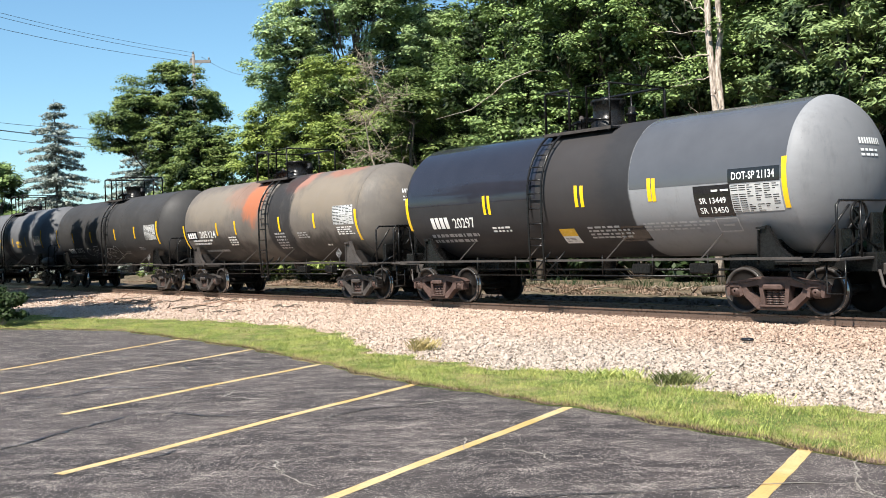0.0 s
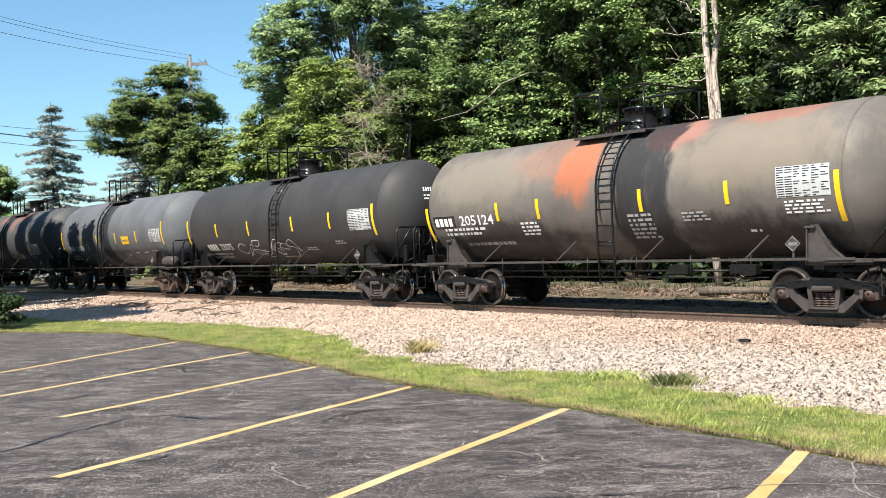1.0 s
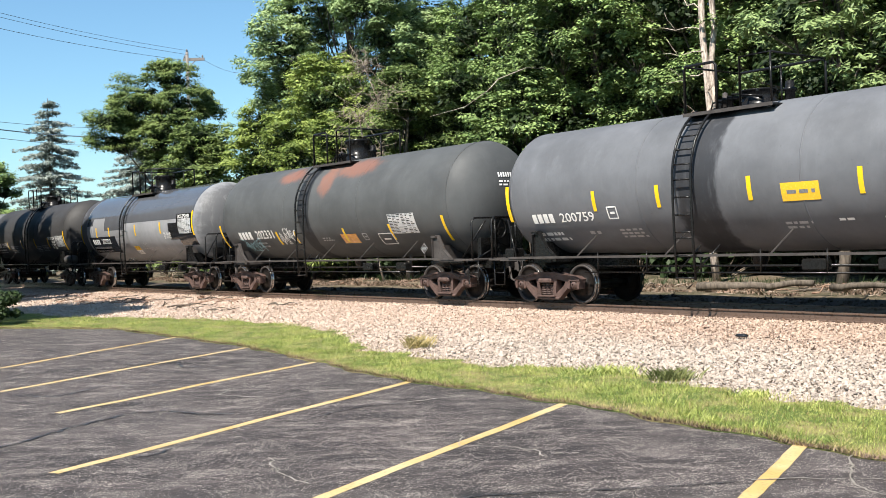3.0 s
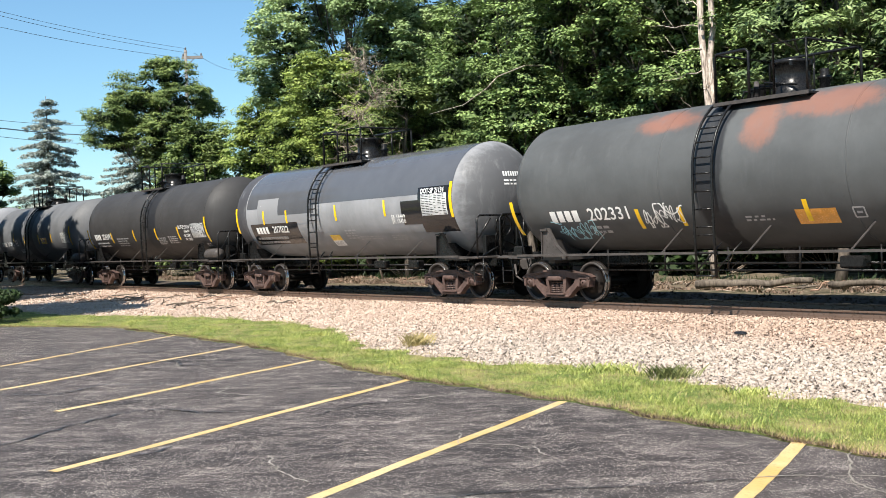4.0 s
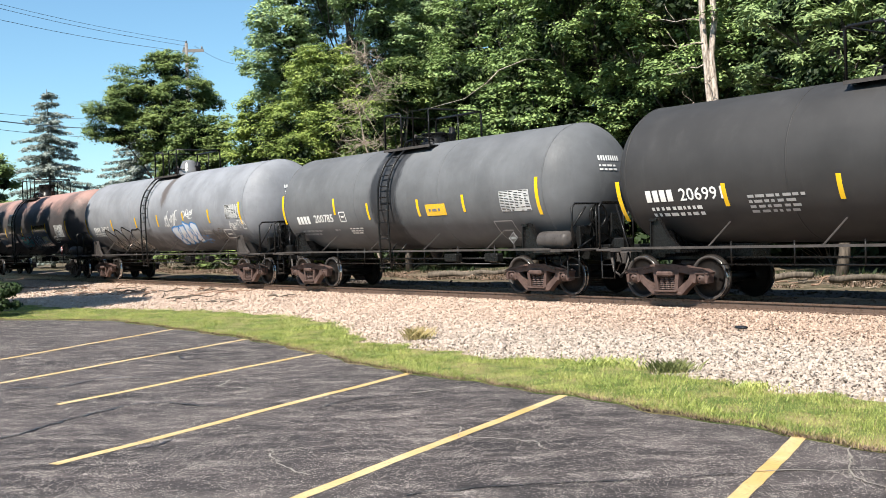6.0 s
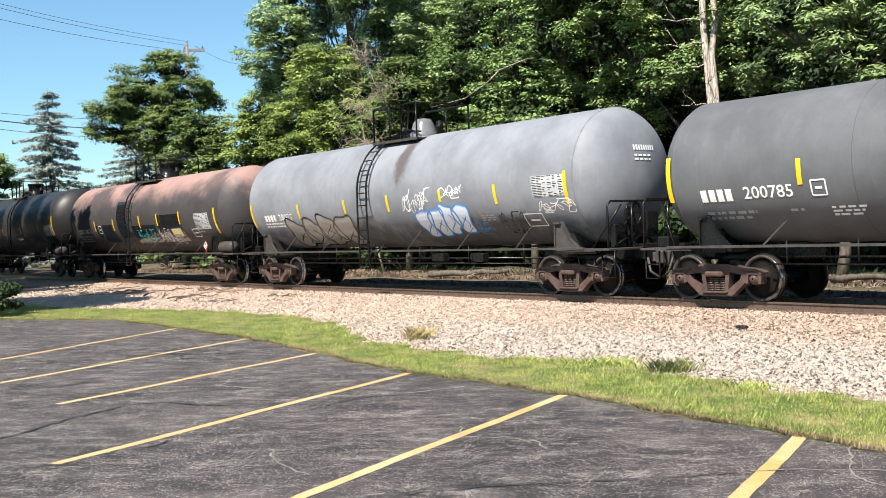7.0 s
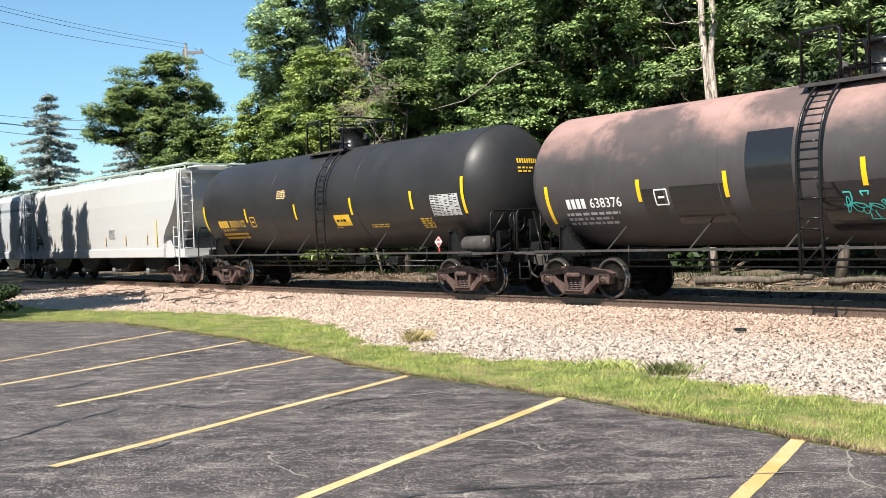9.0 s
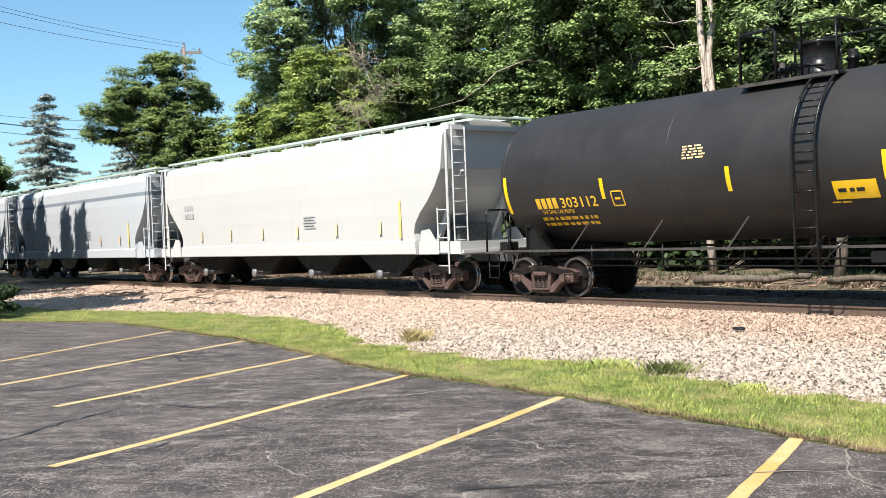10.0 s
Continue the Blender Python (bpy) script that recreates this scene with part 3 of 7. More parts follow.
def tank_car(label, TC, x_at, paint, R=1.52, zc=2.90, ladder=0.6, dome="round", reservoir=True, overhang=0.68, head=0.76, steel=None, seams=4, cage=True, grey=False):
    """A tank car: its origin lies on the rail heads at the car's middle. Returns the car and its tank."""
    steel = steel or M_BLACK
    car = tagged(empty("tank_car", pose(x_at, 0, RAIL)), label, "tank car", "cars of the freight train")
    # barrel with ellipsoidal heads
    L = TC / 2 + overhang
    steps = [radians(v) for v in (0, 9, 18, 27, 36, 45, 54, 63, 71, 78, 84, 88)]
    prof = [(head_r(R, head, a), -L - head * math.cos(a)) for a in steps]
    prof += [(R, -L)] + [(R, -L + 0.6 + (2 * L - 1.2) * i / 8) for i in range(9)] + [(R, L)]
    prof += [(head_r(R, head, a), L + head * math.cos(a)) for a in steps[::-1]]
    bm = bmesh.new()
    lathe(bm, prof, 72, "x")
    tank = part("tank", mesh_of("tank", bm, paint), car, pose(0, 0, zc))
    for i in range(seams):
        bm = bmesh.new()
        ring_bm(bm, -L + 2 * L * i / (seams - 1), R, 0.03, 0.006)
        part("weld_seam", mesh_of("weld_seam", bm, paint), tank)
    lad = ladder
    # ladder: curved rails from the platform round the tank to below the sill
    bm = bmesh.new()
    rails = []
    for sx in (-0.23, 0.23):
        pts = []
        for a in range(62, -1, -8):
            pts.append((lad + sx, -(R + 0.12) * math.cos(radians(a)), zc + (R + 0.12) * math.sin(radians(a))))
        pts += [(lad + sx, -(R + 0.12), zc - 0.5), (lad + sx, -(R + 0.1), 1.35), (lad + sx, -(R + 0.06), 0.62)]
        rails.append(pts)
        tube(bm, pts, 0.029, 6)
    for a in range(55, -1, -11):
        p = (-(R + 0.12) * math.cos(radians(a)), zc + (R + 0.12) * math.sin(radians(a)))
        tube(bm, [(lad - 0.23, *p), (lad + 0.23, *p)], 0.018, 5)
    for z in (zc - 0.35, zc - 0.7, zc - 1.05, 1.45, 1.1, 0.66):
        tube(bm, [(lad - 0.23, -(R + 0.10), z), (lad + 0.23, -(R + 0.10), z)], 0.018, 5)
    for sx in (-0.23, 0.23):
        tube(bm, [(lad + sx, -(R + 0.08), 0.75), (lad + sx + 0.45, -(R - 0.15), 1.3)], 0.018, 5)
    part("ladder", mesh_of("ladder", bm, steel), car, None, "black steel side ladder")
    # running rail with struts
    sill = 1.10
    for side in (-1, 1):
        bm = bmesh.new()
        beam(bm, (-L - 0.2, side * 1.46, sill), (L + 0.2, side * 1.46, sill), 0.05, 0.05)
        part("side_rail", mesh_of("side_rail", bm, M_TRUCKG if side < 0 else steel), car)
    k = max(4, int(TC / 2.2))
    for i in range(k):
        x = -TC / 2 + 1.4 + (TC - 2.8) * i / (k - 1)
        if abs(x - lad) > 0.5:
            bm = bmesh.new()
            beam(bm, (x, -1.45, sill + 0.02), (x + 0.26, -(R * 0.72), zc - R * 0.70), 0.05, 0.02)
            part("rail_strut", mesh_of("rail_strut", bm, M_TRUCKG), car)
    # stub sills, couplers
    for s in (-1, 1):
        bm = bmesh.new()
        xs = sorted((s * (TC / 2 - 1.6), s * (TC / 2 + 1.66)))
        box(bm, xs[0], xs[1], -0.32, 0.32, 0.80, 1.16, 0.02)
        part("stub_sill", mesh_of("stub_sill", bm, steel), car)
        bm = bmesh.new()
        xs = sorted((s * (TC / 2 + 1.6), s * (TC / 2 + 1.93)))
        box(bm, xs[0], xs[1], -0.09, 0.09, 0.74, 0.96, 0.02)
        xs = sorted((s * (TC / 2 + 1.80), s * (TC / 2 + 2.0)))
        box(bm, xs[0], xs[1], -0.17, 0.17, 0.70, 0.99, 0.03)
        tube(bm, [(s * (TC / 2 + 1.7), -0.3, 0.85), (s * (TC / 2 + 1.8), -0.34, 0.55), (s * (TC / 2 + 2.0), -0.3, 0.42)], 0.03, 6)
        part("coupler", mesh_of("coupler", bm, M_TRUCKG), car)
        # body bolster: cross box between the sill and the tank, a flanged triangular gusset on each side
        bm = bmesh.new()
        o = s * TC / 2
        for y in (-1, 1):
            lo, hi = sorted((y * 1.33, y * 1.355))
            prism(bm, [(o - 0.12, 0.99), (o - 0.10, 1.60), (o - 0.04, 1.72), (o + 0.06, 1.70), (o + 0.30, 1.32), (o + 0.62, 1.06), (o + 0.62, 0.99)], lo, hi)
            lo, hi = sorted((y * 1.22, y * 1.42))
            beam(bm, (o - 0.12, (lo + hi) / 2, 0.99), (o - 0.10, (lo + hi) / 2, 1.64), 0.17, 0.025, up=(1, 0, 0))
            beam(bm, (o + 0.05, (lo + hi) / 2, 1.72), (o + 0.31, (lo + hi) / 2, 1.32), 0.10, 0.02)
            beam(bm, (o + 0.30, (lo + hi) / 2, 1.33), (o + 0.64, (lo + hi) / 2, 1.06), 0.10, 0.02)
            box(bm, o - 0.13, o + 0.07, lo, hi, 1.66, 1.70)
            box(bm, o - 0.16, o + 0.5, min(y * 0.3, y * 1.38), max(y * 0.3, y * 1.38), 0.98, 1.06)
        box(bm, o - 0.10, o + 0.10, -1.2, 1.2, 0.90, 1.45)
        part("body_bolster", mesh_of("body_bolster", bm, M_BLACK if label.find("black") >= 0 else M_TRUCKG), car)
        # end platform
        bm = bmesh.new()
        xs = sorted((s * (TC / 2 + 1.18), s * (TC / 2 + 1.62)))
        box(bm, xs[0], xs[1], -1.46, 1.46, 1.04, 1.09, 0.01)
        for y in (-1.42, 1.42):
            xx = sorted((s * (TC / 2 + 0.3), s * (TC / 2 + 1.2)))
            box(bm, xx[0], xx[1], y - 0.04, y + 0.04, 1.03, 1.10)
        part("end_platform", mesh_of("end_platform", bm, M_TRUCKG), car)
        # handrail across the end
        bm = bmesh.new()
        xo = s * (TC / 2 + 1.55)
        tube(bm, [(xo, -1.40, 1.08), (xo, -1.40, 2.02), (xo, -1.30, 2.12), (xo, 1.30, 2.12), (xo, 1.40, 2.02), (xo, 1.40, 1.08)], 0.026, 6)
        for y in (-0.62, 0.62):
            tube(bm, [(xo, y, 1.08), (xo, y, 2.12)], 0.022, 6)
        tube(bm, [(s * (TC / 2 + 0.9), -1.2, 1.1), (s * (TC / 2 + 1.5), -0.9, 2.05)], 0.022, 6)
        part("end_handrail", mesh_of("end_handrail", bm, steel), car, None, "black bent-pipe end handrail")
        # stirrup step
        for y in (-1.28, 1.28):
            bm = bmesh.new()
            x0, x1 = s * (TC / 2 + 1.25), s * (TC / 2 + 1.62)
            tube(bm, [(x0, y, 1.06), (x0, y, 0.45), (x1, y, 0.45), (x1, y, 1.06)], 0.02, 5)
            tube(bm, [(x0, y, 0.74), (x1, y, 0.74)], 0.016, 5)
            part("stirrup_step", mesh_of("stirrup_step", bm, steel), car)
    # brake gear at the leading end
    bm = bmesh.new()
    bx = TC / 2 + 1.36
    lathe(bm, [(0.25, -0.02), (0.28, -0.02), (0.28, 0.02), (0.25, 0.02), (0.25, -0.02)], 20, "x")
    for a in range(5):
        beam(bm, (0, 0, 0), (0, 0.26 * math.cos(a * 1.2566), 0.26 * math.sin(a * 1.2566)), 0.03)
    box(bm, -0.16, -0.02, -0.1, 0.1, -0.16, 0.16, 0.02)
    box(bm, -0.14, -0.06, -0.05, 0.05, -0.75, -0.1)
    part("brake_wheel", mesh_of("brake_wheel", bm, steel), car, pose(bx, -0.35, 1.85))
    # hand brake linkage, hoses and valves crowded on the leading platform
    bm = bmesh.new()
    ex = TC / 2
    box(bm, ex + 1.20, ex + 1.34, -0.95, -0.60, 1.09, 1.62, 0.02)
    box(bm, ex + 1.22, ex + 1.36, 0.1, 0.5, 1.09, 1.9, 0.02)
    tube(bm, [(ex + 1.25, -0.45, 1.1), (ex + 1.22, -0.5, 1.6), (ex + 1.32, -0.4, 1.8)], 0.03, 6)
    tube(bm, [(ex + 1.4, -1.1, 1.1), (ex + 1.3, -0.2, 1.45), (ex + 1.4, 0.3, 1.2)], 0.022, 6)
    for k in range(7):
        tube(bm, [(ex + 1.38, -0.35, 1.75 - k * 0.09), (ex + 1.38, -0.35 + (0.04 if k % 2 else -0.04), 1.69 - k * 0.09)], 0.018, 4)
    part("brake_linkage", mesh_of("brake_linkage", bm, steel), car)
    bm = bmesh.new()
    for k in range(4):
        y = -1.1 + k * 0.3
        tube(bm, [(-ex - 1.3, y, 1.1), (-ex - 1.25, y + 0.05, 0.8 - 0.05 * k), (-ex - 1.5, y + 0.15, 0.6)], 0.02, 5)
    box(bm, -ex - 1.55, -ex - 1.25, -1.0, -0.6, 1.08, 1.32, 0.03)
    part("end_piping", mesh_of("end_piping", bm, steel), car)
    bm = bmesh.new()
    for k, x in enumerate((ex + 0.45, ex + 0.95)):
        tube(bm, [(x, -1.25, 1.05), (x + 0.05, -1.22, 0.72), (x + 0.3, -1.2, 0.62)], 0.022, 5)
    box(bm, ex + 0.25, ex + 1.15, -1.36, -1.28, 0.98, 1.10, 0.01)
    part("step_bracket", mesh_of("step_bracket", bm, steel), car)
    if reservoir:
        bm = bmesh.new()
        lathe(bm, [(0.001, -0.52), (0.12, -0.50), (0.20, -0.44), (0.215, -0.38), (0.215, 0.38), (0.20, 0.44), (0.12, 0.50), (0.001, 0.52)], 18, "x")
        part("air_reservoir", mesh_of("air_reservoir", bm, M_TRUCKG), car, pose(TC / 2 + 0.78, -1.18, 1.30))
    bm = bmesh.new()
    for x0, y0, l in ((1.6, -0.9, 0.5), (3.0, -0.7, 0.35), (3.5, -0.95, 0.3)):
        box(bm, x0, x0 + l, y0 - 0.12, y0 + 0.12, 0.78, 1.0, 0.03)
    tube(bm, [(-TC / 2 + 1.2, -0.6, 0.86), (TC / 2 - 1.2, -0.6, 0.86)], 0.025, 6)
    tube(bm, [(-TC / 2 + 1.2, -1.0, 0.74), (TC / 2 - 1.2, -1.0, 0.74)], 0.018, 6)
    for i in range(6):
        x = -TC / 2 + 1.6 + (TC - 3.2) * i / 5
        tube(bm, [(x, -1.0, 0.74), (x, -1.0, 1.2)], 0.02, 5)
    lathe_y = bmesh.new()
    lathe(lathe_y, [(0.001, 0.75), (0.10, 0.75), (0.12, 0.85), (0.18, 0.95), (0.2, 1.5)], 12, "z")
    tmp = bpy.data.meshes.new("tmp")
    lathe_y.to_mesh(tmp)
    lathe_y.free()
    bm.from_mesh(tmp)
    bpy.data.meshes.remove(tmp)
    part("brake_rigging", mesh_of("brake_rigging", bm, steel), car)
    # top platform, railing, valve housing
    top = zc + R
    plat = bmesh.new()
    for y in (-0.95, 0.95):
        box(plat, -1.05, 1.05, min(y, y * 0.62), max(y, y * 0.62), top - 0.16, top - 0.12)
    for x in (-0.9, 0.9):
        box(plat, x - 0.05, x + 0.05, -0.9, 0.9, top - 0.2, top - 0.14)
    part("top_platform", mesh_of("top_platform", plat, steel), car)
    if cage:
        bm = bmesh.new()
        h = top + 0.85
        for y in (-0.93, 0.93):
            tube(bm, [(-1.03, y, top - 0.14), (-1.03, y, h - 0.06), (-0.97, y, h), (-0.3 if y < 0 else 0.97, y, h)] + ([(-0.24, y, h - 0.06), (-0.24, y, top - 0.14)] if y < 0 else [(1.03, y, h - 0.06), (1.03, y, top - 0.14)]), 0.03, 6)
            if y < 0:
                tube(bm, [(0.32, y, top - 0.14), (0.32, y, h), (1.03, y, h), (1.03, y, top - 0.14)], 0.026, 6)
        for x in (-1.03, 1.03):
            tube(bm, [(x, -0.93, h), (x, 0.93, h)], 0.024, 6)
        tube(bm, [(0, 0.93, top - 0.14), (0, 0.93, h)], 0.022, 6)
        part("platform_railing", mesh_of("platform_railing", bm, steel), car, None, "black pipe railing round the top fittings")
    bm = bmesh.new()
    hz = {"bonnet": 1.0, "round": 1.0, "low": 0.6, "tall": 1.25}[dome]
    if dome == "bonnet":
        lathe(bm, [(0.40, -0.05), (0.40, 0.12), (0.36, 0.16), (0.30, 0.40), (0.22, 0.52), (0.001, 0.56)], 20, "z")
    else:
        lathe(bm, [(0.42, -0.05), (0.42, 0.10), (0.37, 0.12), (0.37, 0.46), (0.40, 0.47), (0.40, 0.52), (0.001, 0.55)], 20, "z")
        for k in range(6):
            a = k * 1.047
            box(bm, 0.39 * math.cos(a) - 0.03, 0.39 * math.cos(a) + 0.03, 0.39 * math.sin(a) - 0.03, 0.39 * math.sin(a) + 0.03, 0.42, 0.50)
    bmesh.ops.scale(bm, vec=(1, 1, hz), verts=bm.verts)
    part("valve_housing", mesh_of("valve_housing", bm, M_TIN if dome == "bonnet" else steel), car, pose(0.12, 0, top - 0.03), "capped round valve housing on top of the tank")
    bm = bmesh.new()
    lathe(bm, [(0.10, -0.05), (0.10, 0.22), (0.14, 0.23), (0.14, 0.27), (0.09, 0.30), (0.09, 0.42), (0.001, 0.44)], 12, "z")
    part("safety_valve", mesh_of("safety_valve", bm, steel), car, pose(0.75, 0.1, top - 0.03))
    bm = bmesh.new()
    lathe(bm, [(0.13, -0.05), (0.13, 0.14), (0.17, 0.15), (0.17, 0.19), (0.06, 0.21), (0.05, 0.34), (0.001, 0.36)], 12, "z")
    part("vacuum_valve", mesh_of("vacuum_valve", bm, M_TRUCKG), car, pose(-0.62, -0.15, top - 0.03))
    for k in range(5):
        bm = bmesh.new()
        tube(bm, [(-0.75 + 0.1 * k, -0.5 + 0.06 * k, top - 0.1), (-0.7 + 0.12 * k, -0.45, top + 0.1 + 0.03 * k), (-0.4 + 0.2 * k, -0.3, top + 0.12)], 0.022, 5)
        part("fitting_pipe", mesh_of("fitting_pipe", bm, steel), car)
    for y in (-0.96, 0.96):
        bm = bmesh.new()
        box(bm, -1.07, 1.07, y - 0.012, y + 0.012, top - 0.18, top - 0.11)
        part("platform_edge", mesh_of("platform_edge", bm, M_TRUCKG), car)
    add_truck(car, -TC / 2, grey)
    add_truck(car, TC / 2, grey)
    return car, tank


def hopper_car(label, TC, x_at, paint):
    """A covered hopper: ribless curved side sheets over open sloped ends."""
    car = tagged(empty("covered_hopper", pose(x_at, 0, RAIL)), label, "hopper car", "cars of the freight train")
    L, W, z0, z1 = TC / 2 + 1.05, 1.58, 1.05, 4.42
    # body: side outline stepped along z, straight along x; the end sheets slope inwards below
    prof = [(W - 0.02, z0), (W, z0 + 0.02), (W, z0 + 0.34), (W - 0.05, z0 + 0.38), (W - 0.04, z0 + 0.55), (W - 0.03, z0 + 0.8), (W - 0.015, z0 + 1.1), (W - 0.01, z0 + 1.4), (W, z0 + 1.75), (W, z0 + 2.2), (W - 0.05, z1 - 0.32), (W - 0.16, z1 - 0.1), (W - 0.5, z1 + 0.02), (0.5, z1 + 0.10)]
    ring = [(-y, z) for y, z in prof] + [(y, z) for y, z in prof[::-1]]

    def end_x(z):
        return np.interp(z, [z0, z0 + 0.36, z0 + 0.56, z0 + 0.8, z0 + 1.1, z0 + 1.4, z0 + 1.75, z0 + 2.2, z1], [L - 1.30, L - 1.35, L - 1.42, L - 1.36, L - 1.10, L - 0.75, L - 0.42, L - 0.14, L - 0.05])
    bm = bmesh.new()
    a = [bm.verts.new((-float(end_x(z)), y, z)) for y, z in ring]
    b = [bm.verts.new((float(end_x(z)), y, z)) for y, z in ring]
    n = len(ring)
    for i in range(n):
        f = bm.faces.new((a[i], a[(i + 1) % n], b[(i + 1) % n], b[i]))
    k = len(prof)
    for ends in (a, b):
        for i in range(k - 1):
            bm.faces.new((ends[i], ends[i + 1], ends[n - 2 - i], ends[n - 1 - i]))
    bmesh.ops.recalc_face_normals(bm, faces=bm.faces)
    body = part("body", mesh_of("body", bm, paint), car)
    dark = M_HOPEND
    for s in (-1, 1):
        # side sill reaching out to the end platform
        bm = bmesh.new()
        for y in (-1, 1):
            xs = sorted((s * (L - 1.2), s * (L + 0.55)))
            box(bm, xs[0], xs[1], min(y * 1.50, y * 1.56), max(y * 1.50, y * 1.56), z0, z0 + 0.33)
            # slender curved end gusset
            prism(bm, [(s * (L - 1.15), z0 + 0.3), (s * (L - 1.1), z0 + 0.62), (s * (L - 0.75), z0 + 0.66), (s * (L - 0.45), z0 + 0.3)], y * 1.515, y * 1.545)
        xs = sorted((s * (L - 0.5), s * (L + 0.6)))
        box(bm, xs[0], xs[1], -1.5, 1.5, z0 + 0.02, z0 + 0.10)
        box(bm, s * (L + 0.5) - 0.05, s * (L + 0.5) + 0.05, -1.5, 1.5, z0 - 0.02, z0 + 0.32)
        part("end_sill", mesh_of("end_sill", bm, paint), car)
        bm = bmesh.new()
        for y in (-1.5, 1.5):
            beam(bm, (s * (L + 0.02), y, z0 + 0.3), (s * (L + 0.02), y, z1 - 0.1), 0.07, 0.07)
        beam(bm, (s * (L + 0.1), -1.5, z1 - 0.12), (s * (L + 0.1), 1.5, z1 - 0.12), 0.12, 0.12)
        beam(bm, (s * (L - 1.2), -0.9, z0 + 0.3), (s * (L - 0.1), -0.9, z1 - 1.2), 0.12, 0.12)
        beam(bm, (s * (L - 1.2), 0.9, z0 + 0.3), (s * (L - 0.1), 0.9, z1 - 1.2), 0.12, 0.12)
        part("end_frame", mesh_of("end_frame", bm, paint), car)
        bm = bmesh.new()
        xs = sorted((s * (TC / 2 - 1.0), s * (L + 0.9)))
        box(bm, xs[0], xs[1], -0.33, 0.33, 0.8, 1.12, 0.02)
        box(bm, s * (L - 1.2) - 0.5, s * (L - 1.2) + 0.5, -0.6, 0.6, z0 + 0.1, z0 + 0.8, 0.05)
        part("stub_sill", mesh_of("stub_sill", bm, dark), car)
        for y, xo in ((-1.60, 0.12), (1.60, 0.12)):
            bm = bmesh.new()
            for dx in (0.0, -0.42):
                beam(bm, (s * (L + xo + dx), y, 0.55 if dx == 0 else z0), (s * (L + xo + dx), y, z1 - 0.1 if dx == 0 else z0 + 1.2), 0.035, 0.035)
            for i in range(10):
                z = z0 - 0.3 + i * 0.36
                if z < z0 + 1.25:
                    tube(bm, [(s * (L + xo), y, z), (s * (L + xo - 0.42), y, z)], 0.016, 5)
            part("ladder", mesh_of("ladder", bm, paint), car)
        bm = bmesh.new()
        for y in (-1.45, -1.02):
            beam(bm, (s * (L + 0.2), y, z0 + 0.1), (s * (L + 0.2), y, z1 - 0.1), 0.035, 0.035)
        for i in range(9):
            tube(bm, [(s * (L + 0.2), -1.45, z0 + 0.35 + i * 0.33), (s * (L + 0.2), -1.02, z0 + 0.35 + i * 0.33)], 0.016, 5)
        part("end_ladder", mesh_of("end_ladder", bm, paint), car)
        bm = bmesh.new()
        xs = sorted((s * (L + 0.9), s * (L + 1.08)))
        box(bm, xs[0], xs[1], -0.17, 0.17, 0.70, 0.99, 0.03)
        part("coupler", mesh_of("coupler", bm, M_TRUCKG), car)
    # hopper bays with outlet gates; their black stands in for shade under the body
    for i in range(4):
        bm = bmesh.new()
        x = -TC / 2 + 2.1 + (TC - 4.2) * i / 3
        prism(bm, [(x - 1.45, z0), (x + 1.45, z0), (x + 0.45, 0.42), (x - 0.45, 0.42)], -1.2, 1.2)
        bay = part("hopper_bay", mesh_of("hopper_bay", bm, M_BLACK), car)
        bm = bmesh.new()
        lathe(bm, [(0.001, -0.08), (0.13, -0.08), (0.13, 0.0), (0.06, 0.02), (0.06, 0.4)], 12, "y")
        part("gate_knob", mesh_of("gate_knob", bm, M_TIN), bay, pose(x, -1.45, 0.50))
    # roof running board on stanchions, hatches
    bm = bmesh.new()
    for y in (-0.98, 0.98):
        box(bm, -L - 0.35, L + 0.35, y - 0.22, y + 0.22, z1 + 0.17, z1 + 0.20)
        box(bm, -L - 0.35, L + 0.35, y - 0.24, y - 0.20, z1 + 0.15, z1 + 0.22)
    for i in range(17):
        x = -L + 2 * L * i / 16
        for y in (-1.18, 1.18):
            box(bm, x - 0.025, x + 0.025, y - 0.02, y + 0.02, z1 - 0.1, z1 + 0.18)
    for s in (-1, 1):
        box(bm, s * (L + 0.2) - 0.18, s * (L + 0.2) + 0.18, -1.2, 1.2, z1 + 0.13, z1 + 0.17)
    part("running_board", mesh_of("running_board", bm, M_ROOF), car, None, "pale green roof running board on posts")
    for i in range(8):
        bm = bmesh.new()
        x = -L + 1.0 + (2 * L - 2.0) * i / 7
        box(bm, x - 0.7, x + 0.7, -0.32, 0.32, z1 + 0.08, z1 + 0.2, 0.03)
        part("roof_hatch", mesh_of("roof_hatch", bm, M_ROOF), car)
    add_truck(car, -TC / 2)
    add_truck(car, TC / 2)
    return car, body


def hopper_paint(name, a, b, bandz=None):
    k = Mat(name, 0.55, spec=0.4)
    c = k.mix(k.noise(0.6, 5), a, b)
    if bandz:
        c = k.mix(k.math("MULTIPLY", k.ramp(k.z, bandz - 0.03, bandz), k.ramp(k.z, bandz + 0.15, bandz + 0.12)), c, (0.16, 0.19, 0.22))
    c = k.mix(k.math("MULTIPLY", k.ramp(k.noise(3, 6, 0.7, (1.5, 1, 0.15)), 0.52, 0.75), 0.25), c, (0.35, 0.31, 0.27))
    k.color(c).bump(k.noise(0.9, 3), 0.15, 0.03)
    return k.m


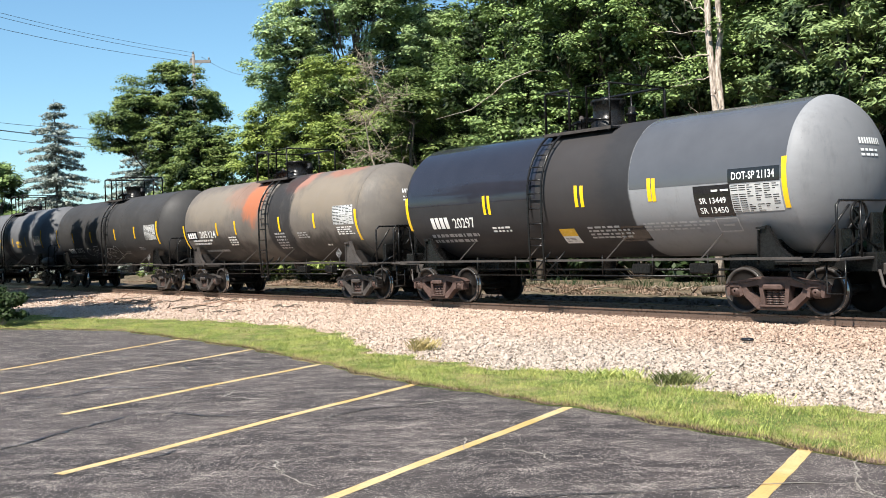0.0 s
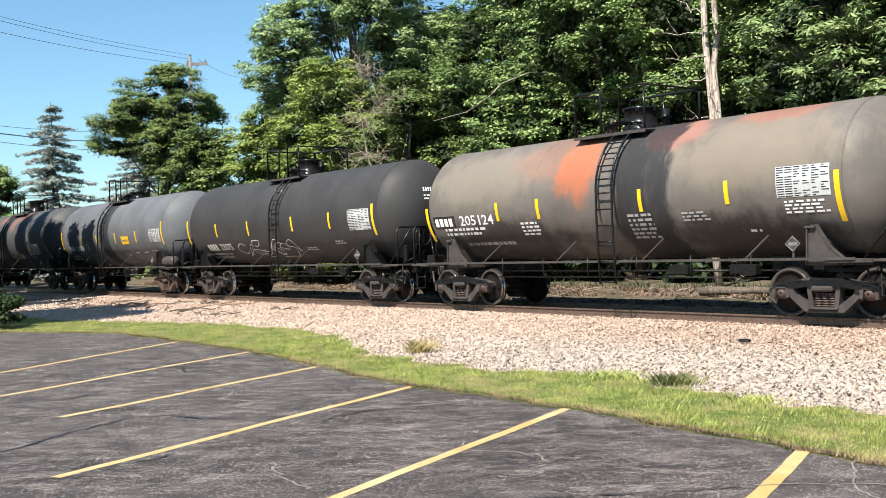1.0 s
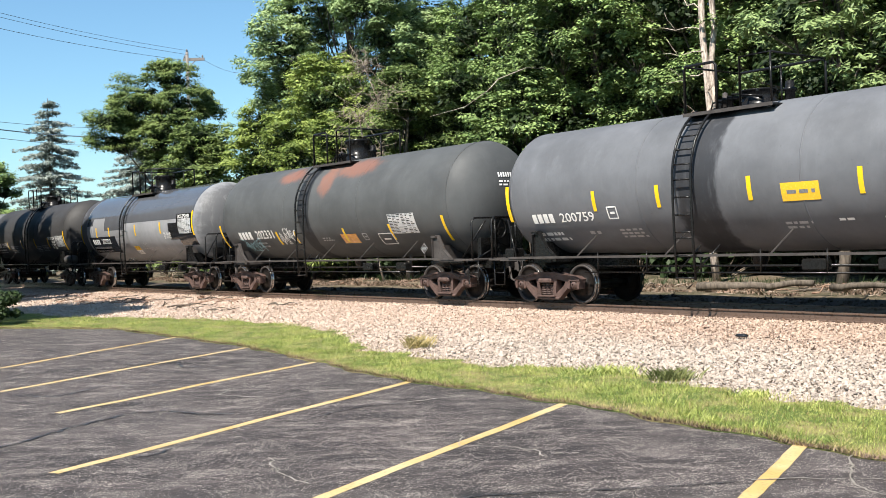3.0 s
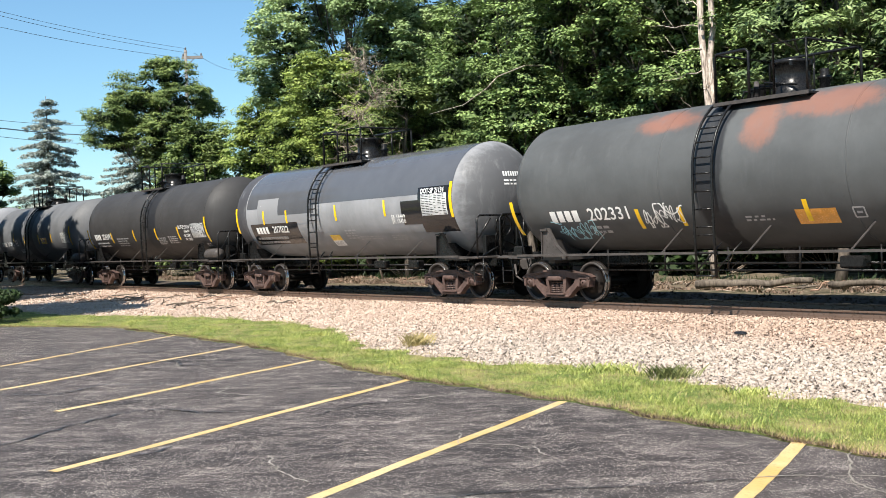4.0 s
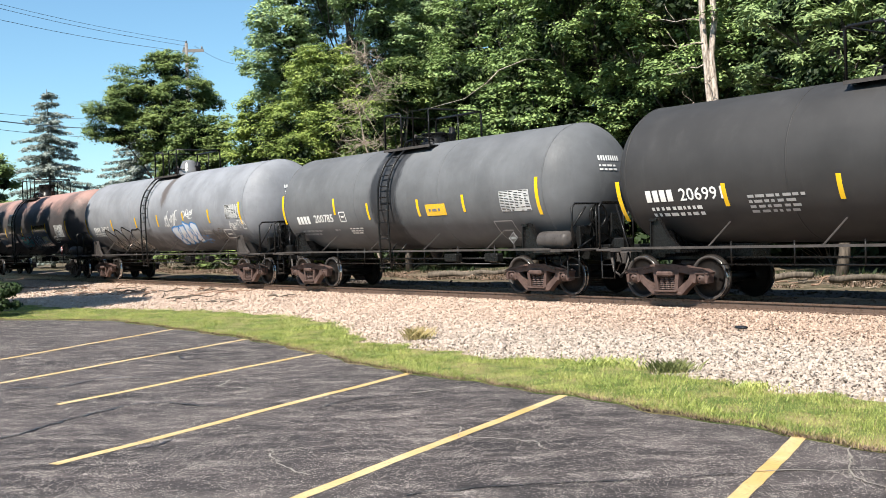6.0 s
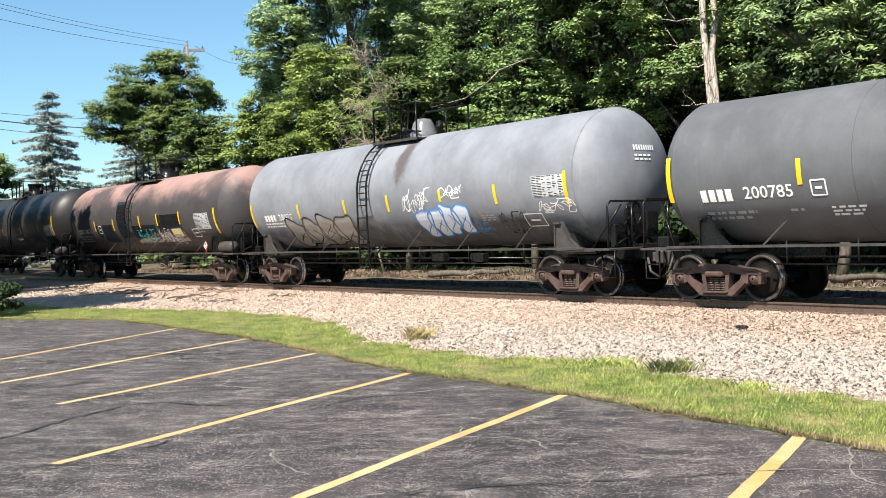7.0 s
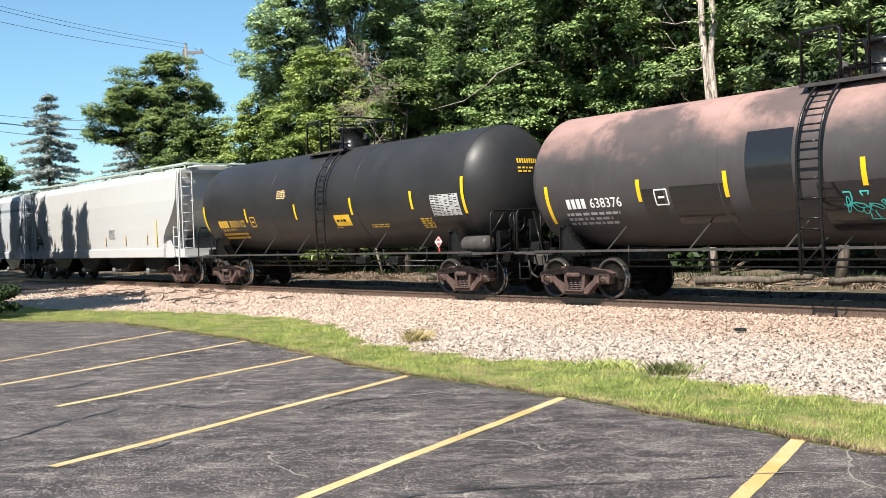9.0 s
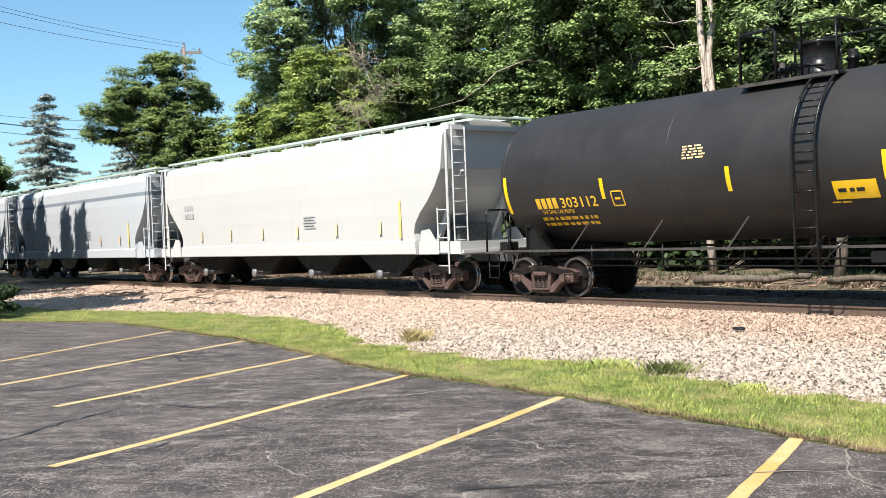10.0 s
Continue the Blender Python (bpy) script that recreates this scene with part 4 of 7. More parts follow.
M_HOPEND = plain("shadow grey hopper steel", (0.06, 0.06, 0.062), 0.7)
M_ROOF = plain("pale green galvanised walkway", (0.45, 0.53, 0.46), 0.6, 0.1)
M_GREYD = plain("dulled grey print", (0.16, 0.16, 0.16), 0.7)
M_CARD = plain("orange and white inspection card", (0.75, 0.52, 0.25), 0.5, 0.0, 0.25, 3.0)
M_ORANGE = plain("torn orange sticker", (0.62, 0.28, 0.05), 0.6, 0.0, 0.5, 8.0)
M_SAND = plain("faded yellow panel", (0.62, 0.52, 0.24), 0.6)
M_PALEBLUE = plain("pale blue spray paint", (0.36, 0.60, 0.66), 0.5)
M_PEACH = plain("bleached peach sticker", (0.55, 0.43, 0.30), 0.6, 0.0, 0.3, 9.0)
M_FADEDYEL = plain("faded yellow tape", (0.66, 0.52, 0.16), 0.5, 0.0, 0.2, 5.0)
M_CYAN = plain("turquoise spray paint", (0.06, 0.50, 0.48), 0.5)
M_SILVER = plain("silver spray paint", (0.24, 0.23, 0.215), 0.5, 0.0, 0.3, 1.5)
M_ICE = plain("white and pale blue spray paint", (0.62, 0.68, 0.75), 0.5, 0.0, 0.2, 2.0)
M_BLUE = plain("blue spray paint", (0.07, 0.24, 0.55), 0.5, 0.0, 0.35, 3.0)
M_TOPGREY = plain("dark grey repaint", (0.072, 0.075, 0.083), 0.45, 0.0, 0.2, 1.5)
M_NAVY = plain("blue black repaint", (0.020, 0.021, 0.029), 0.4, 0.0, 0.35, 1.5)
M_GREYPAINT = plain("light grey repaint", (0.21, 0.215, 0.225), 0.5, 0.0, 0.12, 1.5)
TRAVEL = [(0, 0.0), (0.5, 8.06), (1, 15.57), (1.5, 23.5), (2, 31.52), (2.5, 39.96), (4, 63.53), (4.5, 71.5), (5, 79.95),
          (5.5, 87.91), (7, 111.14), (7.5, 119.6), (8, 127.07), (8.5, 135.02), (9, 142.95), (9.5, 151.44), (10, 159.36)]
CARS = []


def roll_in(made, x0):
    CARS.append((made[0], x0))
    return made


def stripe(tank, R, x0, x1, a0, a1):
    return arc_patch("reflective_stripe", tank, R, x0, x1, a0, a1, M_YELLOW, lift=0.009)


def on_tank(R, x, s, lift):
    """A point of the camera side of a tank: s metres of arc above the axis."""
    a = max(-1.5, s / R)
    return x, -(R + lift) * math.cos(a), (R + lift) * math.sin(a)


def ribbon(bm, R, pts, w, lift):
    """A painted line of even width through flat points (x, arc)."""
    prev = None
    for i, p in enumerate(pts):
        q0, q1 = pts[max(0, i - 1)], pts[min(len(pts) - 1, i + 1)]
        dx, ds = q1[0] - q0[0], q1[1] - q0[1]
        n = math.hypot(dx, ds) or 1.0
        nx, ns = -ds / n * w / 2, dx / n * w / 2
        cur = (bm.verts.new(on_tank(R, p[0] + nx, p[1] + ns, lift)), bm.verts.new(on_tank(R, p[0] - nx, p[1] - ns, lift)))
        if prev:
            bm.faces.new((prev[0], prev[1], cur[1], cur[0]))
        prev = cur


def inspection_card(tank, R, x0, x1, a0, a1):
    """A paper card on the tank, its upper half orange-yellow, the lower half white with print."""
    m = a0 + (a1 - a0) * 0.52
    arc_patch("inspection_card", tank, R, x0, x1, a0, m, M_WHITE, lift=0.005)
    arc_patch("inspection_card", tank, R, x0, x1, m, a1, M_GOLD, lift=0.005)
    arc_bars(tank, R, x0 + 0.05, (x1 - x0) * 0.75, a0 + (a1 - a0) * 0.28, 0.14, 3, M_GREYD, int(x0 * 100) + 900)


def outline_box(tank, R, x0, x1, a0, a1, mat):
    bm = bmesh.new()
    s0, s1 = radians(a0) * R, radians(a1) * R
    for p, q in (((x0, s0), (x1, s0)), ((x1, s0), (x1, s1)), ((x1, s1), (x0, s1)), ((x0, s1), (x0, s0))):
        ribbon(bm, R, [(p[0] + (q[0] - p[0]) * i / 4, p[1] + (q[1] - p[1]) * i / 4) for i in range(5)], 0.03, 0.010)
    m = (s0 + s1) / 2
    ribbon(bm, R, [(x0 + (x1 - x0) * 0.25, m), (x0 + (x1 - x0) * 0.75, m)], 0.05, 0.008)
    return part("stencil_box", mesh_of("stencil_box", bm, mat), tank)


def graffiti(tank, R, x0, x1, a0, a1, fill, line, n, seed):
    """Spray-painted swelling shapes with outlines, or a tangle of strokes where there is no fill."""
    r = random.Random(seed)
    s0, s1 = radians(max(a0, -80)) * R, radians(a1) * R
    step, h = (x1 - x0) / n, s1 - s0
    made = None
    outl = bmesh.new()
    body = bmesh.new() if fill else None
    for k in range(n):
        cx, cs = x0 + (k + 0.5) * step, (s0 + s1) / 2 + r.uniform(-0.06, 0.06) * h
        if fill:
            ph, e = r.uniform(0, 6.28), r.uniform(0.10, 0.2)
            pts = []
            for i in range(33):
                a = i / 32 * 2 * math.pi
                q = 1 + e * math.sin(3 * a + ph) + 0.08 * math.sin(5 * a + 2 * ph)
                c, s = math.cos(a), math.sin(a)
                pts.append((cx + math.copysign(abs(c) ** 0.7, c) * step * 0.58 * q, cs + math.copysign(abs(s) ** 0.7, s) * h * 0.46 * q))
            rings = [[body.verts.new(on_tank(R, cx + (p[0] - cx) * f, cs + (p[1] - cs) * f, 0.007 + 0.0012 * k)) for p in pts[:-1]] for f in (1.0, 0.66, 0.33)]
            for ra, rb in zip(rings, rings[1:]):
                for i in range(32):
                    body.faces.new((ra[i], ra[(i + 1) % 32], rb[(i + 1) % 32], rb[i]))
            body.faces.new(rings[-1])
            ribbon(outl, R, pts, 0.055, 0.014)
            for j in range(2):
                y0 = cs + r.uniform(-0.1, 0.25) * h
                ribbon(outl, R, [(cx + step * (0.30 * math.sin(u / 3 + j * 2)), y0 - h * 0.04 * u) for u in range(9)], 0.03, 0.014)
        else:
            for j in range(2):
                # a closed, swelling loop that trails off into a thin tail
                ang, length = r.uniform(-0.5, 0.5) + (3.14 if (k + j) % 2 else 0.0), r.uniform(0.45, 0.7) * step
                ctl, fat = [], r.uniform(0.14, 0.30) * h
                for i in range(24):
                    a = i / 24 * 2 * math.pi
                    u = math.cos(a) * length * 0.5
                    w = math.sin(a) * fat * (0.55 + 0.45 * math.cos(a + 0.4)) + 0.20 * h * math.sin(5.0 * u / step + j * 2 + k)
                    ctl.append((cx + (j - 0.5) * step * 0.5 + u * math.cos(ang) - w * math.sin(ang), min(s1, max(s0, cs + u * math.sin(ang) * h / step + w * math.cos(ang)))))
                ribbon(outl, R, ctl + ctl[:1], 0.020, 0.010)
            for j in range(2):
                px, ps = cx + r.uniform(-0.45, 0.45) * step, cs + r.uniform(-0.4, 0.4) * h
                ang, bend, pts = r.uniform(0, 6.28), r.uniform(-0.5, 0.5), []
                for i in range(14):
                    pts.append((px, min(s1, max(s0, ps))))
                    px, ps = px + math.cos(ang) * step * 0.10, ps + math.sin(ang) * h * 0.12
                    ang += bend + r.uniform(-0.25, 0.25)
                ribbon(outl, R, pts, 0.026, 0.010)
    if fill:
        bmesh.ops.recalc_face_normals(body, faces=body.faces)
        made = part("graffiti_fill", mesh_of("graffiti_fill", body, fill), tank, None, "spray-painted rounded shapes")
    tagged(part("graffiti_line_work", mesh_of("graffiti_line_work", outl, line), tank, None, "spray-painted scrawled lines"), kind="stuff")
    return made


def head_marks(tank, R, L, mat, seed, head=0.76):
    """Small stencil lines on the leading head."""
    bm = bmesh.new()
    r = random.Random(seed)
    for row, (z, h, w) in enumerate(((0.52, 0.12, 0.72), (0.38, 0.045, 0.5), (0.29, 0.045, 0.46))):
        u = -0.30
        while u < -0.30 + w:
            ww = 0.05 if row == 0 else r.uniform(0.05, 0.16)
            vs = []
            for y, zz in ((u, z), (u + ww, z), (u + ww, z + h), (u, z + h)):
                x = float(np.interp(math.hypot(y, zz), [head_r(R, head, i / 40 * math.pi / 2) for i in range(41)], [head * math.cos(i / 40 * math.pi / 2) for i in range(41)]))
                vs.append(bm.verts.new((L + x + 0.012, y, zz)))
            bm.faces.new(vs)
            u += ww + (0.03 if row == 0 else 0.04)
    tagged(part("head_stencil", mesh_of("head_stencil", bm, mat), tank), kind="stuff")




def placard(car, x, mat):
    """A diamond hazard placard in its holder by the leading truck."""
    bm = bmesh.new()
    prism(bm, [(x - 0.16, 1.38), (x, 1.22), (x + 0.16, 1.38), (x, 1.54)], -1.475, -1.465)
    box(bm, x - 0.02, x + 0.02, -1.465, -1.44, 1.10, 1.3)
    p = part("placard", mesh_of("placard", bm, mat), car, None, "diamond placard in a steel holder")
    bm = bmesh.new()
    for s in (-1, 1):
        beam(bm, (x - 0.15, -1.48, 1.38), (x, -1.48, 1.38 + s * 0.13), 0.012)
        beam(bm, (x + 0.15, -1.48, 1.38), (x, -1.48, 1.38 + s * 0.13), 0.012)
    box(bm, x - 0.09, x + 0.09, -1.483, -1.477, 1.35, 1.41)
    part("placard_marks", mesh_of("placard_marks", bm, M_WHITE if mat is M_RED else M_GREYD), p)


# car 1 of the train
R = 1.53
car, tank = roll_in(tank_car("black tank car with a grey repainted end and yellow reflective stripes", 10.5, -17.32, tank_paint("black and grey repaint", (0.020, 0.020, 0.022), sections=((2.05, 9.0, (0.20, 0.205, 0.215), 0.05), (-0.75, 1.2, (0.030, 0.027, 0.027), 0.7), (6.1, 9.0, (0.15, 0.153, 0.16), 0.5))), R, 2.66, -0.75, "tall", False, seams=0), -17.32)
arc_patch("painted_field", tank, R, 2.06, 5.88, -3.0, 125.0, M_TOPGREY, lift=0.003)
arc_patch("painted_field", tank, R, -5.90, -0.85, -4.0, 125.0, M_NAVY, lift=0.003)
stripe(tank, R, -6.00, -5.89, -28.2, 5.9)
stripe(tank, R, -2.77, -2.67, -15.6, 2.1)
stripe(tank, R, -2.59, -2.49, -15.9, 1.8)
stripe(tank, R, 0.43, 0.53, -13.9, 4.1)
stripe(tank, R, 0.61, 0.71, -14.2, 3.6)
stripe(tank, R, 2.56, 2.66, -13.2, 4.7)
stripe(tank, R, 2.68, 2.78, -13.4, 4.4)
stripe(tank, R, 5.79, 5.90, -24.1, 12.1)
mark_blocks(tank, R, -4.99, 0.76, -21.5, 0.31, M_WHITE)
arc_text(tank, R, "20297", -4.08, 0.85, -22.2, 0.28, M_WHITE)
arc_bars(tank, R, -5.19, 2.23, -38.6, 0.36, 2, M_GREYW, 11)
arc_bars(tank, R, -2.62, 0.78, -30.7, 0.19, 2, M_WHITE, 12)
inspection_card(tank, R, -0.34, 0.16, -50.1, -33.2)
arc_bars(tank, R, 0.58, 1.27, -38.4, 0.38, 4, M_GREYW, 14)
arc_patch("black_panel", tank, R, 4.59, 5.75, -4.2, 6.2, M_PANEL, lift=0.004)
arc_text(tank, R, "DOT-SP 21134", 4.68, 0.96, 1.0, 0.15, M_WHITE)
arc_patch("black_panel", tank, R, 3.74, 4.64, -28.4, -4.4, M_PANEL, lift=0.004)
arc_text(tank, R, "SR 13449", 3.86, 0.64, -15.7, 0.12, M_WHITE)
arc_text(tank, R, "SR 13450", 3.84, 0.67, -23.2, 0.13, M_WHITE)
arc_bars(tank, R, 4.18, 0.40, -8.4, 0.07, 1, M_WHITE, 20)
data_table(tank, R, 4.63, 1.12, -15.5, 0.55, 21)
arc_bars(tank, R, 2.24, 1.86, -34.7, 0.24, 3, M_GREYW, 22)
arc_patch("black_panel", tank, R, 1.41, 2.26, -49.4, -33.1, M_PANEL, lift=0.004)
outline_box(tank, R, 4.13, 4.65, -41.6, -29.9, M_GREYW)
head_marks(tank, R, 5.93, M_WHITE, 65)

# car 2 of the train
R = 1.46
# the last two patches darken the lower side, fore and aft
car, tank = roll_in(tank_car("grey-brown tank car with orange rust and product stains", 10.53, -31.80, tank_paint("rusty grey brown", (0.115, 0.102, 0.090), patches=((4.0, 0.6, 2.6, 0.9, (0.21, 0.175, 0.135), 0.8), (-4.0, 0.6, 2.6, 0.9, (0.21, 0.18, 0.145), 0.75), (-1.6, 0.9, 1.5, 0.7, (0.27, 0.15, 0.105), 0.55), (-0.65, 0.65, 0.85, 1.05, (0.40, 0.125, 0.055), 0.85), (1.9, 1.15, 1.0, 0.45, (0.33, 0.15, 0.11), 0.75), (4.2, 1.35, 1.2, 0.25, (0.30, 0.12, 0.08), 0.6), (-3.2, -1.0, 2.8, 0.75, (0.03, 0.027, 0.025), 0.9), (3.6, -1.1, 2.6, 0.7, (0.03, 0.027, 0.025), 0.9)), spill=(1.25, 0.85)), R, 2.58, 0.37, "round", False, grey=True), -31.80)
stripe(tank, R, -6.17, -6.06, -37.7, -1.4)
stripe(tank, R, -3.37, -3.27, -18.5, -0.6)
stripe(tank, R, -1.92, -1.82, -18.7, 0.0)
stripe(tank, R, 1.22, 1.32, -17.6, 1.1)
stripe(tank, R, 3.42, 3.52, -15.9, 2.1)
stripe(tank, R, 5.78, 5.89, -34.1, 3.4)
arc_patch("black_panel", tank, R, -5.90, -5.00, -23.7, -10.6, M_PANEL, lift=0.004)
mark_blocks(tank, R, -5.82, 0.75, -17.0, 0.21, M_WHITE)
arc_text(tank, R, "205124", -4.81, 1.31, -16.1, 0.26, M_WHITE)
arc_bars(tank, R, -5.50, 1.78, -27.6, 0.26, 2, M_WHITE, 37)
arc_bars(tank, R, -4.86, 2.00, -43.3, 0.19, 1, M_GREYW, 38)
arc_bars(tank, R, -2.56, 0.67, -27.9, 0.39, 4, M_WHITE, 39)
arc_bars(tank, R, 0.84, 0.73, -31.3, 0.66, 6, M_GREYW, 40)
data_table(tank, R, 4.59, 1.11, -2.4, 0.57, 41)
arc_bars(tank, R, 4.72, 0.89, -20.9, 0.28, 4, M_WHITE, 42)
arc_bars(tank, R, 2.30, 0.72, -24.0, 0.23, 3, M_GREYW, 43)
arc_bars(tank, R, 3.79, 0.28, -39.3, 0.11, 1, M_WHITE, 44)
head_marks(tank, R, 5.94, M_WHITE, 66)
placard(car, 4.92, M_TRUCKG)

# car 3 of the train
R = 1.48
car, tank = roll_in(tank_car("plain black tank car with chalk-white line drawings", 10.9, -46.41, tank_paint("matt black", (0.034, 0.033, 0.033)), R, 2.61, 0.34, "round", False, grey=True), -46.41)
stripe(tank, R, -6.44, -6.33, -26.6, 7.7)
stripe(tank, R, -4.10, -4.00, -18.5, -0.1)
stripe(tank, R, -1.70, -1.60, -19.0, 0.0)
stripe(tank, R, 1.29, 1.39, -17.0, 1.3)
stripe(tank, R, 3.54, 3.64, -16.2, 2.6)
stripe(tank, R, 5.88, 5.99, -27.3, 8.3)
data_table(tank, R, 4.64, 1.12, -8.1, 0.62, 53)
mark_blocks(tank, R, -5.15, 0.80, -34.4, 0.27, M_WHITE)
arc_text(tank, R, "23075", -4.18, 0.93, -34.2, 0.27, M_WHITE)
arc_bars(tank, R, -5.81, 2.14, -50.1, 0.35, 2, M_GREYW, 56)
arc_bars(tank, R, 3.58, 0.57, -34.1, 0.15, 2, M_GREYW, 57)
arc_bars(tank, R, 1.68, 0.65, -42.0, 0.15, 2, M_GREYW, 58)
graffiti(tank, R, -2.34, 1.26, -55.5, -26.2, None, M_WHITE, 3, 59)
head_marks(tank, R, 6.13, M_WHITE, 67)
placard(car, 5.10, M_TRUCKG)

# car 4 of the train
R = 1.49
car, tank = roll_in(tank_car("dark blue-grey tank car with a black spill at its ladder", 10.34, -61.07, tank_paint("blue grey", (0.10, 0.104, 0.113), spill=(-0.40, 0.60)), R, 2.62, -0.65, "low", True), -61.07)
stripe(tank, R, -6.05, -5.94, -26.2, 7.0)
stripe(tank, R, -3.25, -3.15, -20.4, -3.2)
stripe(tank, R, -1.45, -1.35, -20.4, -2.3)
stripe(tank, R, 0.79, 0.89, -19.1, -1.1)
stripe(tank, R, 3.07, 3.17, -19.0, -0.7)
stripe(tank, R, 5.75, 5.86, -25.1, 10.5)
arc_patch("yellow_panel", tank, R, 1.52, 2.31, -21.4, -8.0, M_GOLD, lift=0.009)
arc_bars(tank, R, 1.64, 0.58, -14.7, 0.13, 1, M_GREYD, 231, 0.013)
data_table(tank, R, 4.53, 1.08, -9.9, 0.53, 67)
mark_blocks(tank, R, -5.26, 0.74, -24.7, 0.23, M_WHITE)
arc_text(tank, R, "200759", -4.36, 1.06, -24.7, 0.23, M_WHITE)
outline_box(tank, R, -2.86, -2.60, -27.7, -17.4, M_WHITE)
arc_bars(tank, R, -5.48, 1.16, -44.4, 0.35, 2, M_WHITE, 71)
arc_bars(tank, R, -3.64, 0.41, -41.2, 0.17, 1, M_GREYW, 72)
arc_bars(tank, R, -2.73, 0.76, -43.3, 0.30, 3, M_GREYW, 73)
arc_bars(tank, R, 1.41, 0.57, -41.3, 0.22, 2, M_GREYW, 74)
arc_bars(tank, R, 2.52, 0.32, -37.8, 0.10, 1, M_WHITE, 75)
arc_bars(tank, R, 3.39, 0.49, -37.5, 0.11, 1, M_WHITE, 76)
outline_box(tank, R, 4.23, 4.82, -49.4, -35.0, M_GREYW)
head_marks(tank, R, 5.85, M_WHITE, 68)
placard(car, 4.82, M_TRUCKG)

# car 5 of the train
R = 1.52
car, tank = roll_in(tank_car("faded dark grey tank car with rust patches and scrawls", 11.24, -75.73, tank_paint("faded dark grey", (0.060, 0.063, 0.064), patches=((-2.2, 1.15, 1.0, 0.28, (0.26, 0.10, 0.06), 0.6), (1.6, 1.15, 1.3, 0.34, (0.26, 0.10, 0.06), 0.55), (0.2, 0.9, 0.5, 0.6, (0.26, 0.11, 0.07), 0.6)), spill=(-0.85, 0.35)), R, 2.66, -0.89, "tall", False), -75.73)
stripe(tank, R, -6.69, -6.58, -45.0, -10.9)
stripe(tank, R, -2.87, -2.77, -42.5, -23.9)
stripe(tank, R, -1.74, -1.64, -41.3, -24.0)
stripe(tank, R, 5.98, 6.09, -45.4, -16.1)
mark_blocks(tank, R, -5.42, 0.94, -27.2, 0.28, M_WHITE)
arc_text(tank, R, "202331", -4.24, 1.17, -26.5, 0.31, M_WHITE)
graffiti(tank, R, -2.70, -1.71, -41.7, -20.3, None, M_WHITE, 4, 85)
graffiti(tank, R, -5.30, -4.25, -52.5, -31.8, None, M_PALEBLUE, 4, 86)
arc_patch("orange_card", tank, R, 0.91, 1.74, -44.3, -31.3, M_ORANGE, lift=0.004)
arc_bars(tank, R, -4.31, 0.58, -41.9, 0.28, 2, M_GREYW, 88)
arc_bars(tank, R, -0.20, 0.62, -37.0, 0.16, 2, M_GREYW, 89)
outline_box(tank, R, 2.07, 2.28, -39.7, -31.6, M_GREYW)
stripe(tank, R, 1.12, 1.22, -41.6, -23.6)
stripe(tank, R, 3.51, 3.61, -41.6, -22.1)
data_table(tank, R, 3.61, 1.23, -22.7, 0.59, 214)
outline_box(tank, R, 2.87, 3.52, -47.4, -32.7, M_WHITE)
head_marks(tank, R, 6.30, M_WHITE, 69)
placard(car, 5.27, M_TRUCKG)

# car 6 of the train
R = 1.48
car, tank = roll_in(tank_car("grey tank car with repainted black and dark grey panels", 10.41, -90.53, tank_paint("light grey repaint", (0.21, 0.215, 0.225), sections=((-9.0, -5.25, (0.045, 0.045, 0.05), 0.03), (6.05, 9.0, (0.085, 0.086, 0.09), 0.5))), R, 2.61, -0.79, "tall", False, seams=0), -90.53)
arc_patch("painted_field", tank, R, -5.20, 5.90, 6.0, 125.0, M_TOPGREY, lift=0.0025)
arc_patch("painted_field", tank, R, -3.1, -0.9, -4.0, 20.0, M_TOPGREY, lift=0.0035)
arc_patch("grey_panel", tank, R, -4.46, -1.04, -16.7, 17.9, M_GREYPAINT, lift=0.003)
stripe(tank, R, -5.98, -5.87, -24.5, 8.9)
stripe(tank, R, -4.11, -4.01, -14.5, 2.6)
stripe(tank, R, -2.63, -2.53, -14.5, 1.3)
stripe(tank, R, 0.28, 0.38, -15.6, 2.6)
stripe(tank, R, 2.82, 2.92, -14.2, 3.5)
stripe(tank, R, 5.78, 5.89, -19.6, 16.5)
arc_patch("black_panel", tank, R, -5.03, -1.98, -44.1, -13.5, M_PANEL, lift=0.005)
mark_blocks(tank, R, -4.70, 0.84, -22.4, 0.23, M_WHITE)
arc_text(tank, R, "207022", -3.63, 1.01, -21.9, 0.24, M_WHITE)
arc_bars(tank, R, -4.85, 1.96, -36.9, 0.34, 2, M_GREYW, 103)
inspection_card(tank, R, -0.37, 0.18, -50.3, -33.2)
arc_bars(tank, R, 0.57, 0.60, -33.5, 0.36, 4, M_GREYW, 105)
arc_patch("black_panel", tank, R, 4.44, 5.89, -35.5, 13.2, M_PANEL, lift=0.003)
arc_patch("black_panel", tank, R, 3.65, 4.49, -24.9, 0.4, M_PANEL, lift=0.004)
arc_text(tank, R, "DOT-SP 21134", 4.57, 0.99, 9.0, 0.14, M_WHITE)
arc_text(tank, R, "SR 13449", 3.14, 0.64, -15.2, 0.11, M_WHITE)
arc_text(tank, R, "SR 13450", 3.13, 0.64, -20.4, 0.13, M_WHITE)
data_table(tank, R, 4.57, 1.10, -5.3, 0.57, 111)
arc_bars(tank, R, 2.79, 0.81, -40.2, 0.21, 3, M_GREYW, 112)
arc_bars(tank, R, 1.20, 1.24, -39.1, 0.17, 2, M_GREYW, 113)
head_marks(tank, R, 5.88, M_WHITE, 70)

